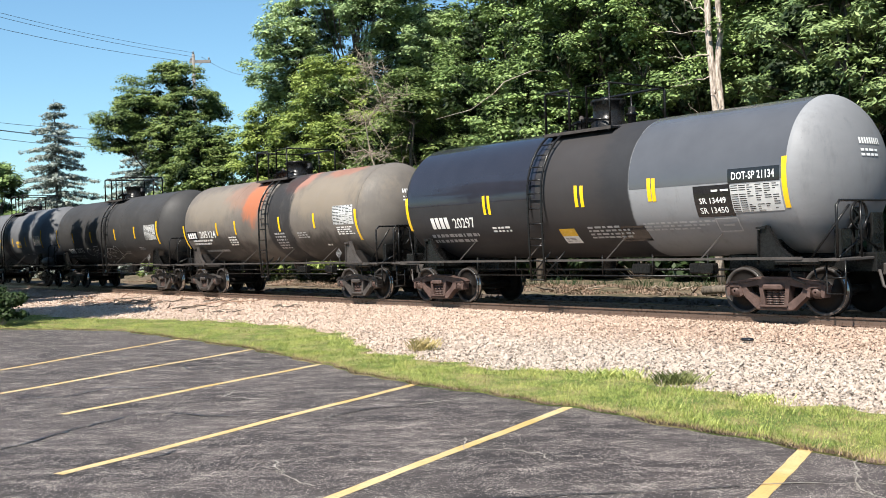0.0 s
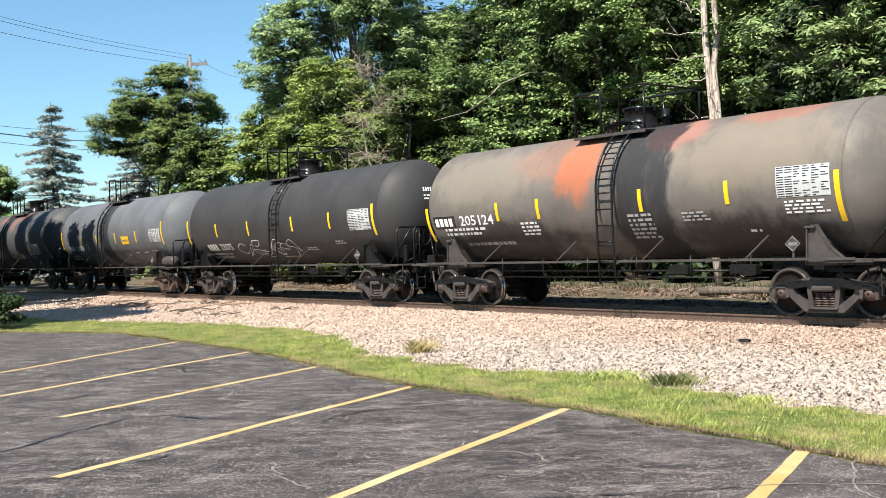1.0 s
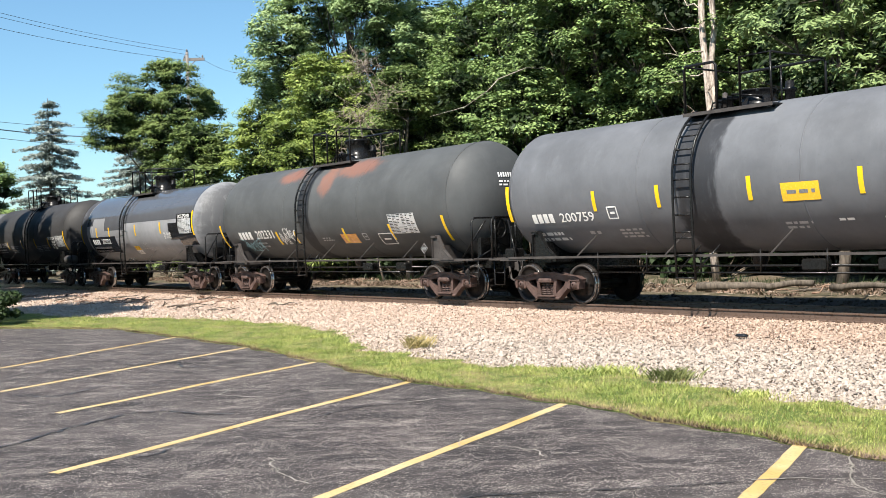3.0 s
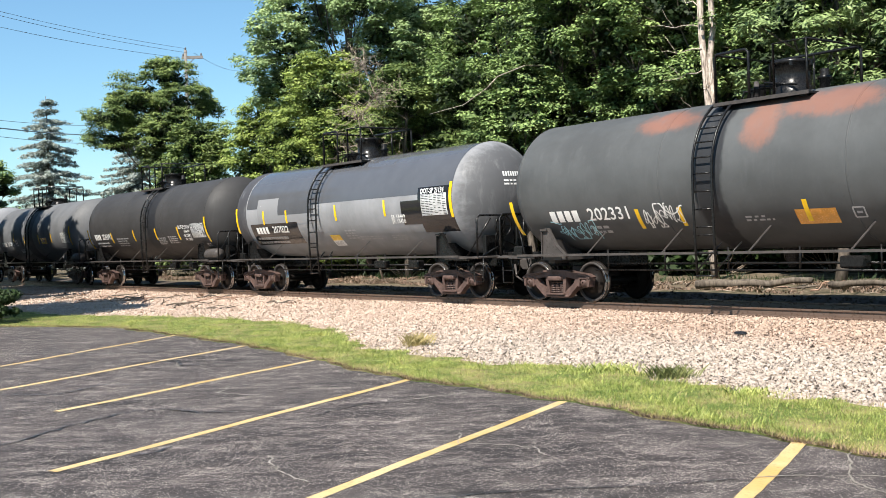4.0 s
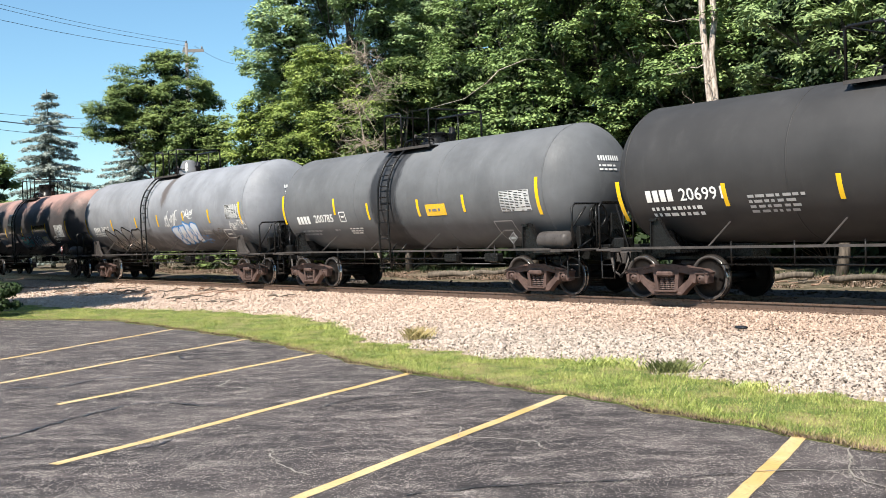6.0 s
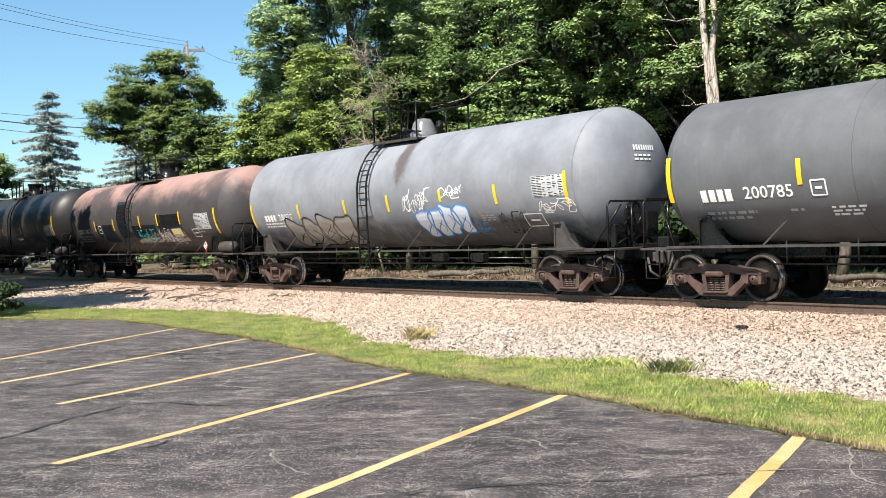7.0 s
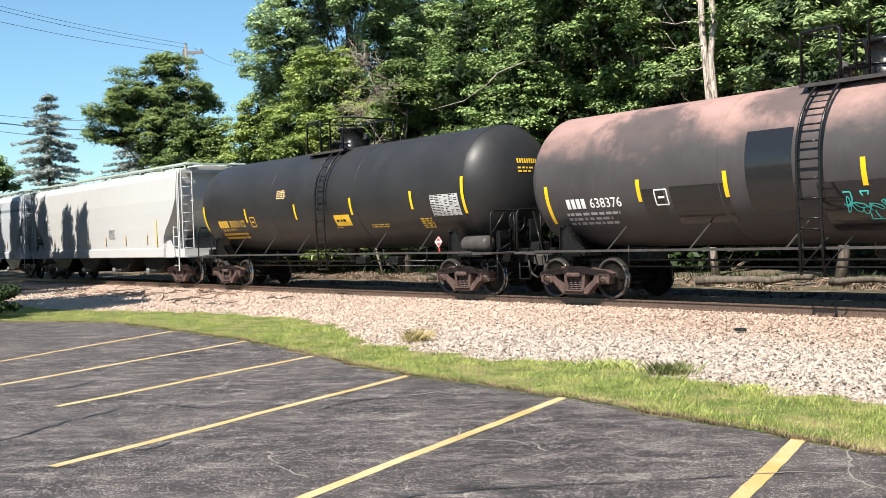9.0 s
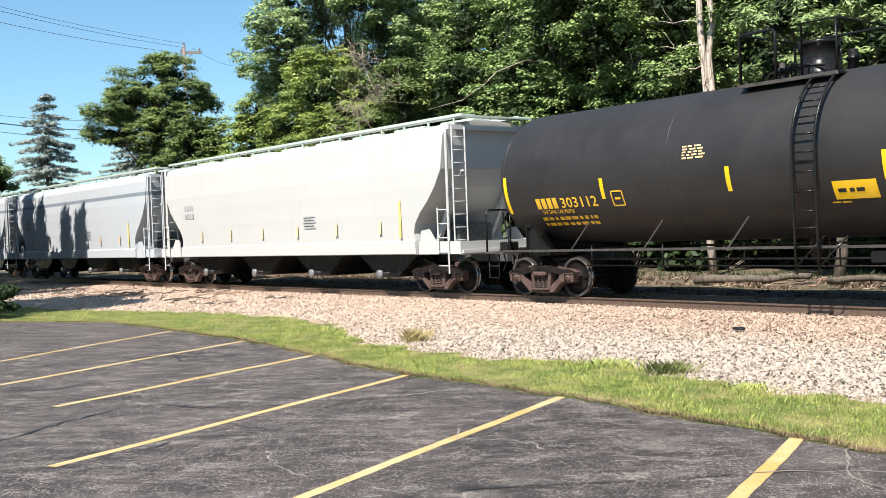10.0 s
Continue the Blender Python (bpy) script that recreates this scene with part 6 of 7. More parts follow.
lobed_tree("round dense dark green tree before a utility pole", -64.6, 9.4, 14.0, 9.0, L_OAK, 19, tufts=75, per=150, tuft=0.55, size=0.115, long=1.4, turn=66.7, core=2.0,
           boughs=((0.9, 0, 12.5, 1.7, 1.9, 1.4), (-1.0, 0.5, 11.5, 2.0, 2.2, 1.5), (-2.9, 0, 10.1, 1.5, 1.7, 1.1), (-2.5, 0.4, 8.7, 1.7, 1.9, 1.1), (1.2, -0.8, 10.4, 2.3, 2.2, 1.6), (3.0, 0.3, 10.6, 0.9, 1.1, 1.3), (-0.2, -0.4, 8.7, 2.1, 2.2, 1.4), (2.4, 0, 8.2, 1.6, 1.8, 1.3), (0, 1.6, 9.6, 2.2, 1.6, 1.8), (0.4, 0.2, 7.3, 1.7, 1.9, 1.0)))
lobed_tree("low green tree among taller ones", -57.5, 9.2, 8.8, 6.6, L_OAK, 20, 20, 0.05, tufts=24, per=120, tuft=0.55, size=0.14, long=1.4)
lobed_tree("low yellow-green tree among taller ones", -50.0, 9.2, 9.2, 6.2, L_BRIGHT, 21, 18, 0.05, tufts=24, per=120, tuft=0.55, size=0.13, long=1.5)
lobed_tree("green tree at the edge of the wood", -70.5, 0.7, 8.0, 3.0, L_MAPLE, 22, 10, 0.30, tufts=24, per=90, tuft=0.5, size=0.16)
# back row of trees, the wood's shade put into their leaf colour
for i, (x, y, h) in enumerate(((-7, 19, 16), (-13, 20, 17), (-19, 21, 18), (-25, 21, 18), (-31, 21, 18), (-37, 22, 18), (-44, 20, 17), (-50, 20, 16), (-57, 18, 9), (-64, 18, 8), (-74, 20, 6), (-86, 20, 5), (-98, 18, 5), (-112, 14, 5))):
    broadleaf("tree deep in the wood, leaves coloured dark for shade", x, y, h, 9.5, L_DARK, M_BARK, 40 + i, 130, 240, 0.24, 0.0, clump_r=0.09)
spruce("tall blue-green spruce against the sky", -81.0, 7.7, 13.5, 9.6, 51)
spruce("blue-green spruce half hidden by a tree", -79.8, 14.0, 10.8, 12.5, 52)
for x, y, h, w, s in ((-42.2, -9.3, 8.8, 2.6, 53), (-45.4, -8.6, 13.0, 3.4, 60), (-47.4, -8.5, 12.6, 4.2, 54), (-51.0, -8.6, 13.6, 4.4, 55), (-53.0, -8.5, 14.8, 5.6, 58), (-55.6, -8.5, 14.2, 4.8, 59), (-58.8, -8.6, 13.4, 5.2, 56), (-62.4, -8.6, 13.6, 6.0, 57)):
    spruce("dense spruce standing between the lot and track", x, y, h, w, s, dense=1.6, size=0.15)


# trees out of view on the left, added to shade the track
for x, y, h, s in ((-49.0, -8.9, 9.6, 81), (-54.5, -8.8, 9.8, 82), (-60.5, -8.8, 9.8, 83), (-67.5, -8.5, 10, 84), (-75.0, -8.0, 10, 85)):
    broadleaf("unseen dense dark tree added to shade the track", x, y, h, 5.6, L_DARK, M_BARK, s, 130, 90, 0.42, 0.05, z0=0.0)


def low_bush(label, x, y, h, w, leaf, seed, n=22, per=120, size=0.12, name="shrub", z0=0.05):
    g = np.random.default_rng(seed)
    b = tagged(empty(name, pose(x, y, z0)), label, "shrub", "shrubs")
    bm = bmesh.new()
    cs, rs = [], []
    for i in range(n):
        a, q = g.uniform(0, 6.28), g.uniform(0, 1) ** 0.5
        c = (q * w / 2 * math.cos(a), q * w / 2 * math.sin(a), h * g.uniform(0.25, 0.95) * (1 - 0.35 * q))
        cs.append(c)
        rs.append(min(h, w) * g.uniform(0.12, 0.24))
        if i % 2 == 0:
            limb(bm, g, (0, 0, -0.1), c, 0.02, 0.006, 0.04, 4)
    tagged(part("stem", mesh_of("stem", bm, M_TWIG), b), kind="stuff")
    part("foliage", leaf_cloud("foliage", cs, rs, per, size, leaf, seed=seed), b)
    return b


low_bush("dark evergreen shrub at the lot's edge", -28.9, -10.75, 1.15, 1.5, L_DARK, 61, 40, 220, 0.07)
low_bush("dark evergreen shrub at the lot's edge", -31.8, -10.6, 1.3, 1.6, L_DARK, 62, 40, 220, 0.08)
low_bush("small leafy shrub at the lot's edge", -39.0, -9.9, 2.2, 2.0, L_DARK, 65, 34, 140, 0.16)
# two trees outside the view, put here to cast shade on the ballast
broadleaf("unseen leafy tree added on the verge to shade the ballast", -30.3, -13.0, 9.6, 3.4, L_DARK, M_BARK, 66, 60, 200, 0.16, 0.45, z0=0.0)
broadleaf("unseen leafy tree added on the verge to shade the ballast", -33.6, -12.4, 10.5, 4.2, L_DARK, M_BARK, 67, 60, 200, 0.16, 0.40, z0=0.0)
g9 = np.random.default_rng(9)
for i in range(8):
    x = -62 + i * 3.3
    low_bush("tangled green undergrowth at the wood's edge", x + g9.uniform(-1, 1), (8.4 if x < -38 else 11.0) + g9.uniform(-0.5, 1.2), g9.uniform(1.2, 2.4) if x < -38 else 0.9, 4.2, (L_OAK if i % 3 == 0 else L_DARK) if x < -38 else L_DARK, 70 + i, 26, 120, 0.17, z0=0.2)

# undergrowth with shade painted into its near-black leaves
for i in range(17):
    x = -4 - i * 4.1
    low_bush("undergrowth in the wood, coloured dark for shade", x, 14.5 + g9.uniform(-1, 1.5), g9.uniform(2.6, 4.2), 5.4, L_DARK, 170 + i, 44, 90, 0.30)
# woods further back, shade painted into their leaves, closing the gaps between the stems
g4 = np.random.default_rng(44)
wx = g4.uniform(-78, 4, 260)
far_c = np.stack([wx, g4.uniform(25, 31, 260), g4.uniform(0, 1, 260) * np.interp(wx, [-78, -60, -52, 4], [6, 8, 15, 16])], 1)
tagged(new("far_woods", leaf_cloud("far_woods", far_c, np.full(260, 2.2), 90, 0.8, L_DARK, seed=45, inner=0.0)), "woods behind the front row of trees, coloured dark for shade", "woods", kind="stuff")

# bleached double trunk with dead side branches
dead = tagged(empty("dead_tree", pose(-21.9, 10.1, 0.1)), "bleached dead double trunk with broken side branches", "dead tree")
g8 = np.random.default_rng(8)
bm = bmesh.new()
limb(bm, g8, (0.05, 0, 0), (-0.22, 0, 12.0), 0.14, 0.10, 0.05, 9)
part("trunk", mesh_of("trunk", bm, M_DEAD), dead)
bm = bmesh.new()
limb(bm, g8, (0.12, 0.1, 3.0), (0.22, 0.1, 12.5), 0.12, 0.09, 0.05, 9)
part("trunk", mesh_of("trunk", bm, M_DEAD), dead)
for z, dx, dz in ((6.9, -1.4, -0.2), (7.6, -1.5, 0.1), (8.3, -1.6, 0.3), (8.9, -1.2, 0.9), (5.6, -0.8, 0.0), (5.0, -0.6, -0.3), (6.3, 0.6, 0.1), (9.6, 0.9, 0.4)):
    bm = bmesh.new()
    p = limb(bm, g8, (-0.1, -0.1, z), (dx, -0.5, z + dz), 0.022, 0.007, 0.06, 5)
    limb(bm, g8, p[3], (dx * 0.8, -0.6, z + dz + 0.45), 0.011, 0.005, 0.03, 3)
    part("dead_branch", mesh_of("dead_branch", bm, M_DEAD), dead)
# pale arched branch hanging from the maples
bm = bmesh.new()
tube(bm, [(-30.3, 5.0, 6.29), (-28.84, 5.4, 6.47), (-28.06, 5.8, 6.95), (-27.89, 6.2, 7.38), (-28.25, 7.2, 7.7), (-29.98, 9.5, 8.33), (-31.0, 12.5, 8.6)], 0.008, 6, 0, 0.024)
arch = tagged(empty("bare_branch"), "pale bare arched branch before dark leaves", "branch")
part("bough", mesh_of("bough", bm, M_DEAD), arch)
# tangle of dead twigs
dry = tagged(empty("dead_shrub", pose(-35.6, 5.8, 0.1)), "tangle of dry bare twigs among the leaves", "dead shrub")
bm = bmesh.new()
main = limb(bm, g8, (0, 0.6, 0), (-0.5, 0.3, 9.0), 0.05, 0.018, 0.2, 8)
for i in range(95):
    base = main[3 + i % 6]
    a, l = g8.uniform(0, 6.28), g8.uniform(0.6, 2.1)
    tip = base + Vector((l * math.cos(a), 0.6 * l * math.sin(a), g8.uniform(-0.7, 0.9)))
    p = limb(bm, g8, base, tip, 0.013, 0.005, 0.14, 5)
    for k in (2, 3, 4):
        limb(bm, g8, p[k], p[k] + Vector(g8.normal(size=3)) * 0.45, 0.007, 0.003, 0.04, 3)
part("twig_mass", mesh_of("twig_mass", bm, M_TWIG), dry)

# ---- utility pole and wires ----
pole = tagged(empty("utility_pole", pose(-77.14, 17.33, 0)), "weathered wooden utility pole with a crossarm", "utility pole")
bm = bmesh.new()
tube(bm, [(0, 0, -0.2), (0, 0, 9), (0, 0, 17.2)], 0.19, 10, 0, 0.12)
part("post", mesh_of("post", bm, M_CONC), pole)
bm = bmesh.new()
box(bm, -0.3, 1.35, -0.07, 0.07, 16.5, 16.72)
bmesh.ops.rotate(bm, verts=bm.verts, matrix=Matrix.Rotation(radians(52), 3, "Z"))
tube(bm, [(0.42, 0.53, 16.55), (0, 0, 15.9)], 0.035, 5)
part("crossarm", mesh_of("crossarm", bm, M_CONC), pole)
for k, (px, py, pz) in enumerate(((0.74, 0.95, 16.72), (-0.12, -0.15, 16.72), (0.0, 0.0, 17.2))):
    bm = bmesh.new()
    lathe(bm, [(0.03, 0.0), (0.07, 0.05), (0.07, 0.15), (0.04, 0.22), (0.001, 0.24)], 8, "z")
    part("insulator", mesh_of("insulator", bm, M_TIN), pole, pose(px, py, pz))
M_WIRE = plain("weathered cable", (0.05, 0.05, 0.055), 0.6)
for a, b, r in (((-59.94, -2.53, 15.43), (-77.09, 17.44, 16.99), 0.014), ((-59.94, -2.53, 15.66), (-77.08, 17.45, 17.30), 0.012), ((-59.95, -2.56, 14.79), (-77.33, 16.92, 16.6), 0.014),
                ((-76.9, 17.9, 17.0), (-90.5, 30.1, 18.4), 0.014), ((-58.06, -3.25, 9.39), (-92.5, 18.6, 13.0), 0.014), ((-58.07, -3.26, 9.01), (-92.5, 18.6, 12.1), 0.034), ((-58.07, -3.28, 8.57), (-92.5, 18.6, 11.3), 0.016)):
    a, b = Vector(a), Vector(b)
    far = a + (a - b) * (0.6 if a.y < 0 else 0.0)
    bm = bmesh.new()
    tube(bm, [far.lerp(b, i / 16) - Vector((0, 0, 0.5 * math.sin(i / 16 * math.pi))) for i in range(17)], r, 5)
    tagged(new("overhead_wire", mesh_of("overhead_wire", bm, M_WIRE)), "thin dark overhead wire against the sky", "wire", "overhead wires")

# ---- litter behind the track ----
M_LITTER = bark_mat("reddish split wood", (0.16, 0.095, 0.065), (0.34, 0.23, 0.17))
g7 = np.random.default_rng(17)
for i in range(150):
    x, y = -9 - 39 * g7.uniform(0, 1) ** 1.3, g7.uniform(4.3, 7.0)
    l, a = g7.uniform(0.25, 1.0), g7.uniform(-1.5, 1.5)
    bm = bmesh.new()
    limb(bm, g7, (-l / 2, 0, 0), (l / 2, 0, g7.uniform(0, 0.2)), g7.uniform(0.012, 0.04), 0.008, 0.03, 4)
    lg = new("fallen_log", mesh_of("fallen_log", bm, (M_TWIG, M_LITTER, M_BARK)[i % 3]))
    lg.matrix_basis = pose(x, y, float(ground_z(x, y)) - 0.045, 0, 0, math.degrees(a))
    tagged(lg, "dry fallen branch lying on the bank", "branch", "fallen branches")

for i in range(46):
    x, y = g7.uniform(-47, -27.5), g7.uniform(-5.6, -2.0)
    l = g7.uniform(0.6, 2.2)
    bm = bmesh.new()
    p = limb(bm, g7, (-l / 2, 0, 0.01), (l / 2, 0, g7.uniform(0.02, 0.14)), g7.uniform(0.02, 0.045), 0.01, 0.04, 5)
    limb(bm, g7, p[2], p[2] + Vector((0.3 * l, 0.25 * l, 0.06)), 0.012, 0.006, 0.03, 3)
    lg = new("fallen_branch", mesh_of("fallen_branch", bm, (M_BARK, M_LITTER)[i % 2]))
    lg.matrix_basis = pose(x, y, float(ground_z(x, y)), 0, 0, g7.uniform(-40, 60))
    tagged(lg, "dark broken branch lying on the ballast", "branch", "fallen branches")
for x, y, l, r, turn in ((-17.2, 5.6, 3.2, 0.13, 14), (-13.8, 5.2, 2.4, 0.10, -22), (-29.0, 5.4, 3.0, 0.12, 30)):
    bm = bmesh.new()
    limb(bm, g7, (-l / 2, 0, r * 0.8), (l / 2, 0, r * 1.6), r, r * 0.6, 0.03, 6)
    lg = new("fallen_log", mesh_of("fallen_log", bm, M_BARK))
    lg.matrix_basis = pose(x, y, float(ground_z(x, y)) - 0.06, 0, 0, turn)
    tagged(lg, "thick dark fallen log on the bank", "log", "fallen branches")


def blades(name, pts, h, w, mat, seed, lean=0.5):
    """Grass blades: narrow leaning triangles."""
    g = np.random.default_rng(seed)
    n = len(pts)
    a = g.uniform(0, 2 * np.pi, n)
    hh = h * g.uniform(0.45, 1.3, n)
    d = np.stack([np.cos(a), np.sin(a), np.zeros(n)], 1)
    b = np.stack([-np.sin(a), np.cos(a), np.zeros(n)], 1)
    ln = (lean * hh * g.uniform(0.1, 1.0, n))[:, None]
    up = np.array([0, 0, 1.0])
    ww = (w * g.uniform(0.7, 1.4, n))[:, None]
    v = np.stack([pts - b * ww / 2, pts + b * ww / 2, pts + b * ww * 0.35 + d * ln * 0.45 + up * hh[:, None] * 0.6, pts + d * ln + up * hh[:, None]], 1).reshape(-1, 3)
    return raw_mesh(name, v, np.arange(4 * n).reshape(-1, 4), mat)


def strewn(n, x0, x1, lo, hi, g, power=1.0):
    """Random places between two edges, thinning out with distance."""
    x = x1 + (x0 - x1) * g.uniform(0, 1, n) ** power
    u = g.uniform(0, 1, n)
    y = lo(x) * (1 - u) + hi(x) * u
    return x, y, u


M_TURF = Mat("turf", 0.95, spec=0.2)
M_TURF.color(M_TURF.mix(M_TURF.ramp(M_TURF.noise(1.4, 5), 0.42, 0.62), (0.075, 0.105, 0.025), (0.21, 0.175, 0.08))).bump(M_TURF.noise(25, 4), 0.6, 0.03)
verge_x = grid_steps([(-90, -40, 1.0), (-40, 20, 0.2)])
verge = strip("grass_verge", verge_x, lambda x: asphalt_edge(x) + ripple(x) - 0.04, lambda x: gravel_edge(x) + 0.12 * np.sin(x * 4) + 0.08 * np.sin(x * 9.1), 8, M_TURF.m, 0.0, lambda x, y: -0.012 + 0.034 * np.clip((y - asphalt_edge(x) - ripple(x)) / 0.12, 0, 1))
tagged(verge, "narrow strip of uneven roadside grass", "grass", kind="structure")
g6 = np.random.default_rng(6)
x, y, u = strewn(330000, -62, -2, lambda x: asphalt_edge(x) + 0.04, lambda x: gravel_edge(x) - 0.05 + 0.18 * np.sin(x * 4) + 0.1 * np.sin(x * 9.1), g6, 1.5)
keep = g6.uniform(0, 1, len(x)) < 0.75 + 0.4 * (0.5 + 0.5 * np.sin(x * 2.1 + 3 * np.sin(y * 2.3)) * np.sin(y * 3.1 + x))
p = np.stack([x, y, np.full(len(x), 0.012)], 1)[keep]
tall = 0.75 + 0.5 * np.sin(p[:, 0] * 1.7) * np.sin(p[:, 1] * 2.9 + 1)
tagged(new("grass", blades("grass", p, 0.034 * np.clip(tall, 0.75, 1.3), 0.0048, L_TURF, 5, 1.0)), "bright green and straw-tinged uncut grass", "grass", kind="stuff")
x, y, u = strewn(60000, -40, -2, lambda x: asphalt_edge(x) + 0.10, lambda x: gravel_edge(x) + 0.12, g6, 1.4)
clump = np.sin(x * 2.7 + 2 * np.sin(y * 3.7)) + np.sin(y * 5.3 + 1.5 * np.sin(x * 1.9)) + 0.6 * np.sin(x * 7.1 + y * 6.3)
p = np.stack([x, y, np.full(len(x), 0.012)], 1)[clump > 0.55]
tagged(new("tall_grass", blades("tall_grass", p, 0.070, 0.0048, L_TURF, 25, 0.8)), "taller ragged clumps in the roadside grass", "grass", kind="stuff")
x, y, u = strewn(26000, -62, -2, lambda x: asphalt_edge(x) + 0.02, lambda x: gravel_edge(x) + 0.25, g6, 1.5)
y = np.where(g6.uniform(0, 1, len(x)) < 0.4, asphalt_edge(x) + ripple(x) + np.abs(g6.normal(size=len(x))) * 0.10, y)
p = np.stack([x, y, np.full(len(x), 0.012)], 1)
tagged(new("dry_grass", blades("dry_grass", p, 0.045, 0.008, L_STRAW, 15, 1.0)), "dry straw mixed into the grass", "grass", kind="stuff")
x, y, u = strewn(16000, -50, -2, lambda x: asphalt_edge(x), lambda x: asphalt_edge(x) + 0.3, g6, 1.5)
p = np.stack([x, asphalt_edge(x) + ripple(x) + np.abs(g6.normal(size=len(x))) * 0.05, np.full(len(x), 0.012)], 1)
tagged(new("dead_grass", blades("dead_grass", p, 0.030, 0.009, L_LITTER, 17, 1.4)), "dead brown grass along the asphalt's edge", "grass", kind="stuff")
x, y, u = strewn(26000, -60, -8, lambda x: x * 0 + 4.4, lambda x: x * 0 + 8.0, g6, 1.0)
keep = np.sin(x * 0.9) * np.sin(y * 2 + x) > -0.2
p = np.stack([x, y, ground_z(x, y) - 0.05], 1)[keep]
tagged(new("dry_weeds", blades("dry_weeds", p, 0.09, 0.035, L_LITTER, 16, 1.6)), "dry brown weeds on the far bank", "weeds", kind="stuff")
x, y, u = strewn(2000, -60, -8, lambda x: x * 0 + 7.4, lambda x: x * 0 + 9.0, g6, 1.0)
p = np.stack([x, y, ground_z(x, y) - 0.05], 1)
tagged(new("green_weeds", blades("green_weeds", p, 0.25, 0.02, L_DARK, 18, 0.8)), "green weeds below the wood", "weeds", kind="stuff")
for x, y, r, n, h, m in ((-14.29, -7.8, 0.20, 260, 0.20, L_STRAW), (-8.45, -8.3, 0.24, 520, 0.13, L_WEED), (-9.5, -8.35, 0.55, 700, 0.085, L_TURF), (-6.9, -8.9, 0.3, 420, 0.075, L_TURF), (-17.6, -7.9, 0.5, 600, 0.075, L_TURF)):
    q = g6.normal(size=(n, 2)) * r * 0.5
    p = np.stack([q[:, 0], q[:, 1], np.zeros(n)], 1)
    w = new("weed_tuft", blades("weed_tuft", p, h, 0.009, m, n, 1.2))
    w.matrix_basis = pose(x, y, float(ground_z(x, y)))
    tagged(w, "tuft of weeds growing in the ballast", "weed", "weed tufts", "stuff")

# ---- loose ballast stones ----
def stones(name, n, x0, x1, lo, hi, size, seed, power, mat):
    """Broken stones: squashed, jittered eight-cornered lumps."""
    g = np.random.default_rng(seed)
    x, y, u = strewn(n, x0, x1, lo, hi, g, power)
    base = np.array([(-1, -1, -0.6), (1, -1, -0.7), (1, 1, -0.6), (-1, 1, -0.7), (-0.7, -0.8, 0.7), (0.8, -0.6, 0.6), (0.6, 0.8, 0.8), (-0.8, 0.6, 0.6)])
    s = size * g.uniform(0.55, 1.5, (n, 1, 1)) * (1 + 0.25 * g.normal(size=(n, 1, 3)))
    v = (base[None] + g.normal(size=(n, 8, 3)) * 0.30) * s
    q = g.normal(size=(n, 4))
    q /= np.linalg.norm(q, axis=1)[:, None]
    w_, i, j, k = q.T
    m = np.stack([1 - 2 * (j * j + k * k), 2 * (i * j - k * w_), 2 * (i * k + j * w_), 2 * (i * j + k * w_), 1 - 2 * (i * i + k * k), 2 * (j * k - i * w_), 2 * (i * k - j * w_), 2 * (j * k + i * w_), 1 - 2 * (i * i + j * j)], 1).reshape(n, 3, 3)
    v = np.einsum("nij,nkj->nki", m, v)
    v += np.stack([x, y, ground_z(x, y) + 0.12 * size - 0.10 * np.clip((gravel_edge(x) + 0.1 - y) / 0.6, 0, 1)], 1)[:, None]
    f = np.array([(4, 5, 6, 7), (0, 1, 5, 4), (1, 2, 6, 5), (2, 3, 7, 6), (3, 0, 4, 7)])
    faces = (np.arange(n)[:, None, None] * 8 + f[None]).reshape(-1, 4)
    return tagged(new(name, raw_mesh(name, v.reshape(-1, 3), faces, mat)), "loose pale crushed ballast stones", "ballast stones", kind="stuff")


near_edge = lambda x: gravel_edge(x) - 0.05
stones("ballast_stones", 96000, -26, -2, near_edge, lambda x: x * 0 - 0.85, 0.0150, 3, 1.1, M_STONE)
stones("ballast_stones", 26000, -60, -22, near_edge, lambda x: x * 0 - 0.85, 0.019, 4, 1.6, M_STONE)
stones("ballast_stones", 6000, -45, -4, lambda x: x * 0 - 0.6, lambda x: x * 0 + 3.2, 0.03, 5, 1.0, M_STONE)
bm = bmesh.new()
lathe(bm, [(0.001, 0.0), (0.10, 0.01), (0.13, 0.035), (0.09, 0.07), (0.001, 0.08)], 9, "z")
bmesh.ops.scale(bm, vec=(1.0, 0.6, 0.8), verts=bm.verts)
clod = new("dark_clod", mesh_of("dark_clod", bm, M_PANEL))
clod.matrix_basis = pose(-10.51, -4.08, 0.06)
tagged(clod, "single dark lump lying on pale ballast", "stone")

# ---- cracks in the asphalt ----
M_CRACK = plain("dirt-filled crack", (0.010, 0.009, 0.009), 0.95)
M_CRACKL = plain("dusty pale crack edge", (0.20, 0.18, 0.15), 0.95)
g5 = np.random.default_rng(55)


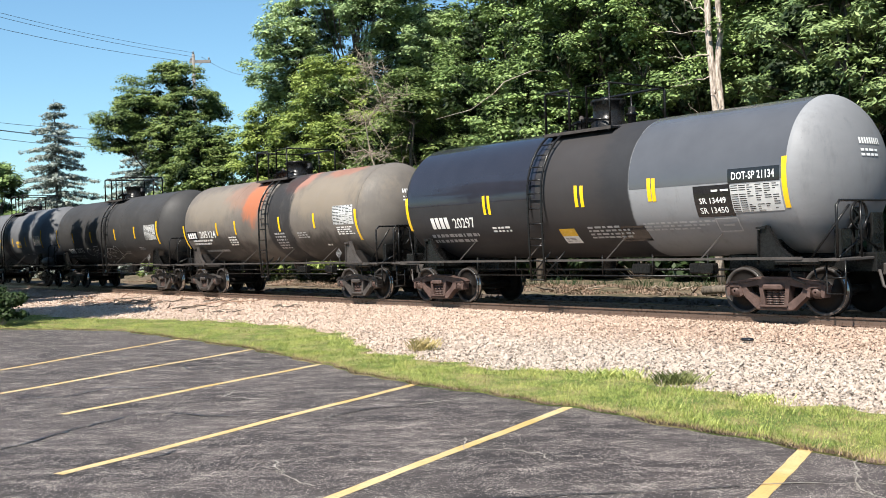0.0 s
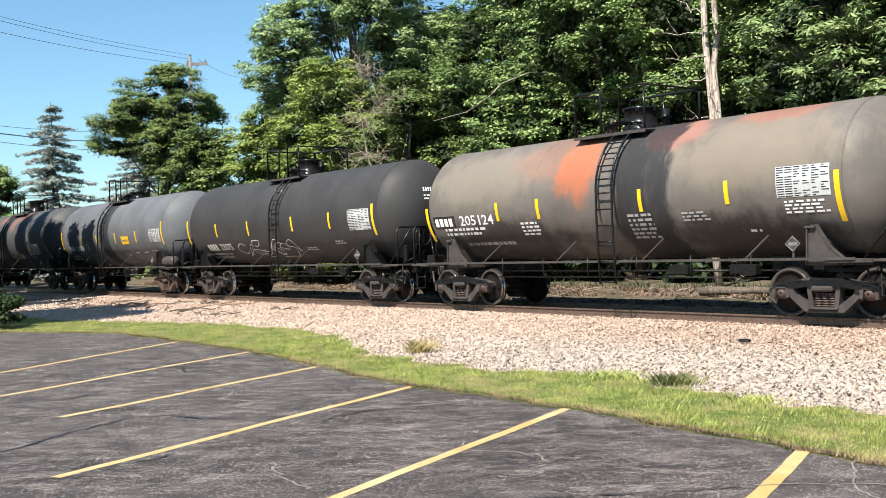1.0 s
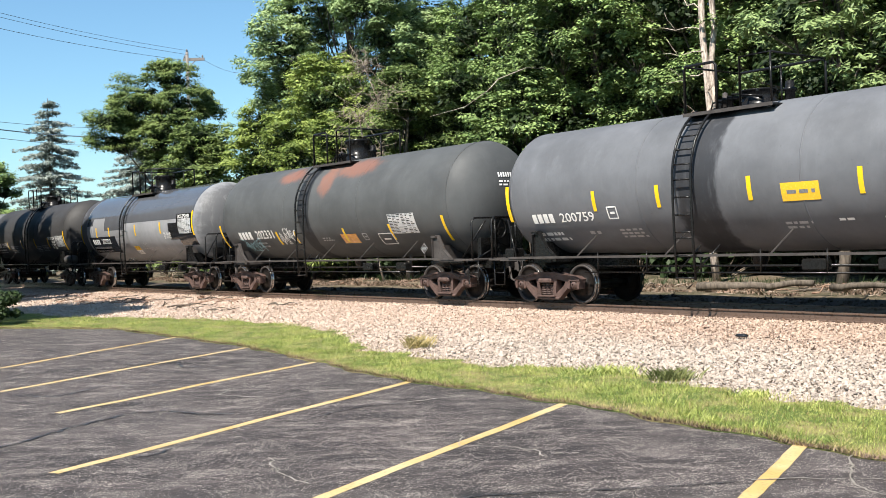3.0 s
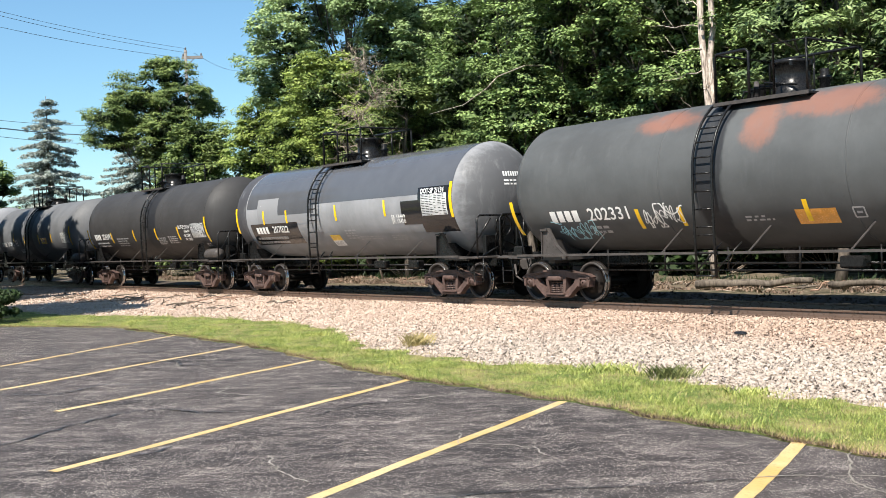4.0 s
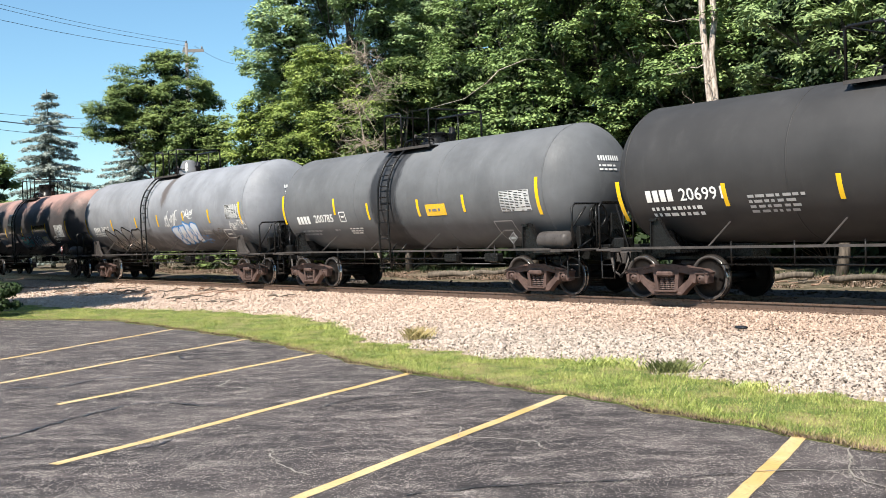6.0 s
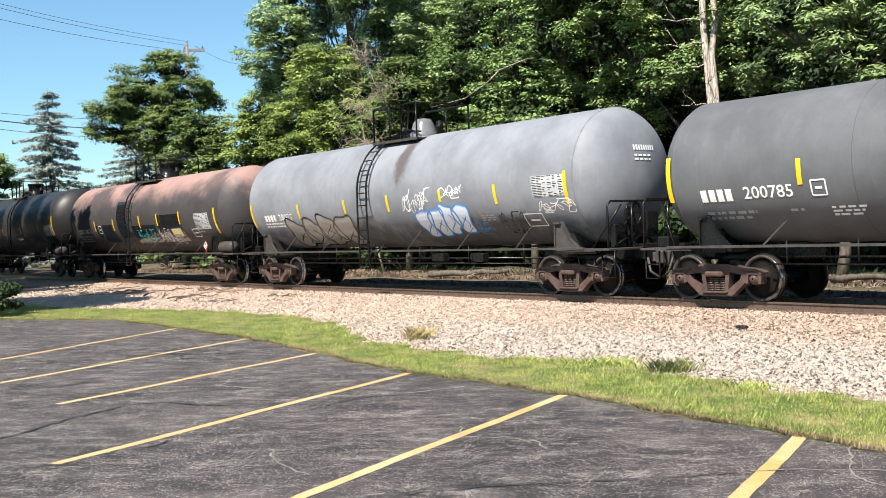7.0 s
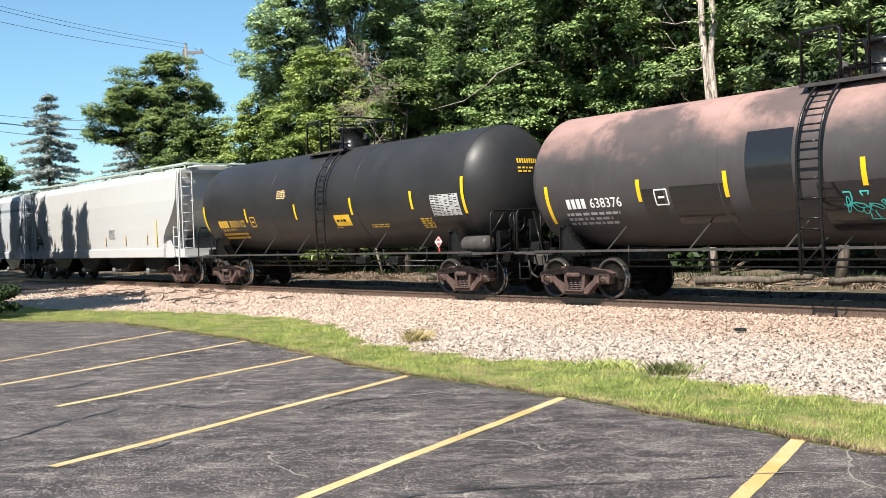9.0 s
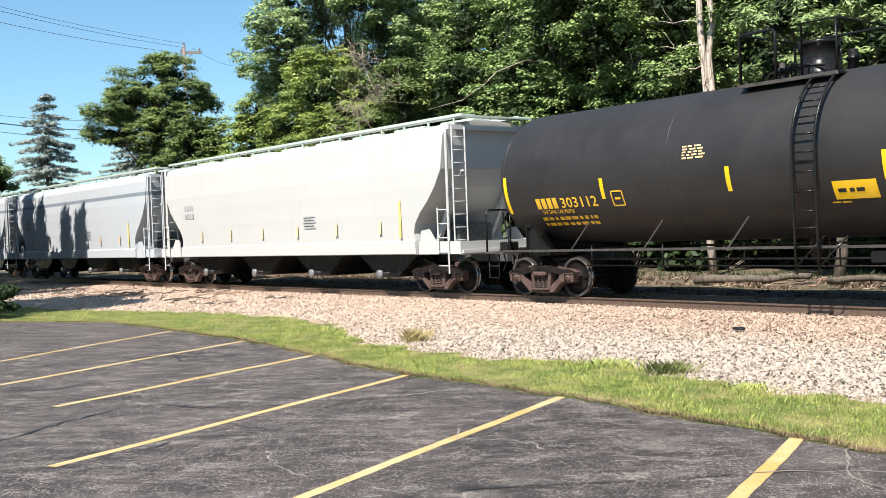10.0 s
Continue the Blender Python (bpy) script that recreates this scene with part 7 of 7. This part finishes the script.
def crack(pts, w, mat):
    out = []
    for a, b in zip(pts, pts[1:]):
        a, b = Vector((*a, 0)), Vector((*b, 0))
        n = max(3, int((b - a).length / 0.09))
        for i in range(n):
            out.append(a.lerp(b, i / n) + Vector((g5.normal(), g5.normal(), 0)) * 0.018)
    bm = bmesh.new()
    prev = None
    for i, q in enumerate(out):
        d = (out[min(i + 1, len(out) - 1)] - out[max(i - 1, 0)]).normalized()
        s = Vector((-d.y, d.x, 0)) * w * g5.uniform(0.3, 1.0)
        cur = (bm.verts.new(q + s + Vector((0, 0, 0.009))), bm.verts.new(q - s + Vector((0, 0, 0.009))))
        if prev:
            bm.faces.new((prev[0], prev[1], cur[1], cur[0]))
        prev = cur
    bmesh.ops.recalc_face_normals(bm, faces=bm.faces)
    ob = new("asphalt_crack", mesh_of("asphalt_crack", bm, mat))
    tagged(ob, "ragged crack running through the asphalt", "crack", "asphalt cracks", "structure")


crack([(-5.9, -14.1), (-5.6, -13.48), (-5.36, -13.16), (-4.99, -12.62), (-4.64, -12.0)], 0.014, M_CRACK)
crack([(-4.64, -12.0), (-4.46, -11.78), (-3.98, -11.34), (-3.2, -10.9)], 0.015, M_CRACKL)
crack([(-10.3, -15.8), (-10.62, -15.21), (-11.02, -14.74), (-11.43, -13.85), (-11.23, -13.54), (-10.66, -13.4), (-10.33, -13.03)], 0.022, M_CRACK)
crack([(-8.93, -14.91), (-8.98, -14.63), (-9.16, -14.39)], 0.017, M_CRACK)
crack([(-9.58, -12.63), (-9.74, -11.96), (-9.61, -11.44)], 0.019, M_CRACK)
crack([(-9.61, -11.44), (-9.52, -10.94), (-9.46, -10.57)], 0.017, M_CRACKL)
crack([(-14.3, -14.6), (-13.53, -14.04), (-14.02, -13.28), (-13.49, -12.87), (-13.25, -12.42)], 0.022, M_CRACK)
crack([(-4.58, -10.81), (-4.11, -11.55), (-3.86, -11.77), (-3.2, -11.9)], 0.012, M_CRACKL)
crack([(-7.98, -14.05), (-7.4, -14.3), (-6.79, -14.32)], 0.010, M_CRACKL)
crack([(-16.6, -12.0), (-15.8, -11.4), (-15.2, -11.6), (-14.6, -10.6)], 0.024, M_CRACK)
crack([(-20.0, -13.0), (-18.9, -12.0), (-18.2, -11.9), (-17.4, -10.4)], 0.027, M_CRACK)
crack([(-7.6, -12.3), (-7.2, -12.6), (-6.6, -12.3), (-6.2, -12.5)], 0.010, M_CRACKL)
crack([(-12.4, -12.2), (-11.9, -12.6), (-11.2, -12.3)], 0.014, M_CRACKL)



# ---- moving train ----
def motions():
    """The whole train runs by as one; each wheelset rolls with it."""
    rows = [(t, s) for t, s in TRAVEL]
    for car, x0 in CARS:
        walk(car, [(t, pose(x0 + s, 0, RAIL)) for t, s in rows])
    ts, ss = np.array([r[0] for r in rows]), np.array([r[1] for r in rows])
    steps = [(i / 30, math.degrees(float(np.interp(i / 30, ts, ss)) / WR)) for i in range(301)]
    for w, sx in WHEELSETS:
        walk(w, [(t, pose(sx, 0, WR, 0, a, 0)) for t, a in steps])


motions()
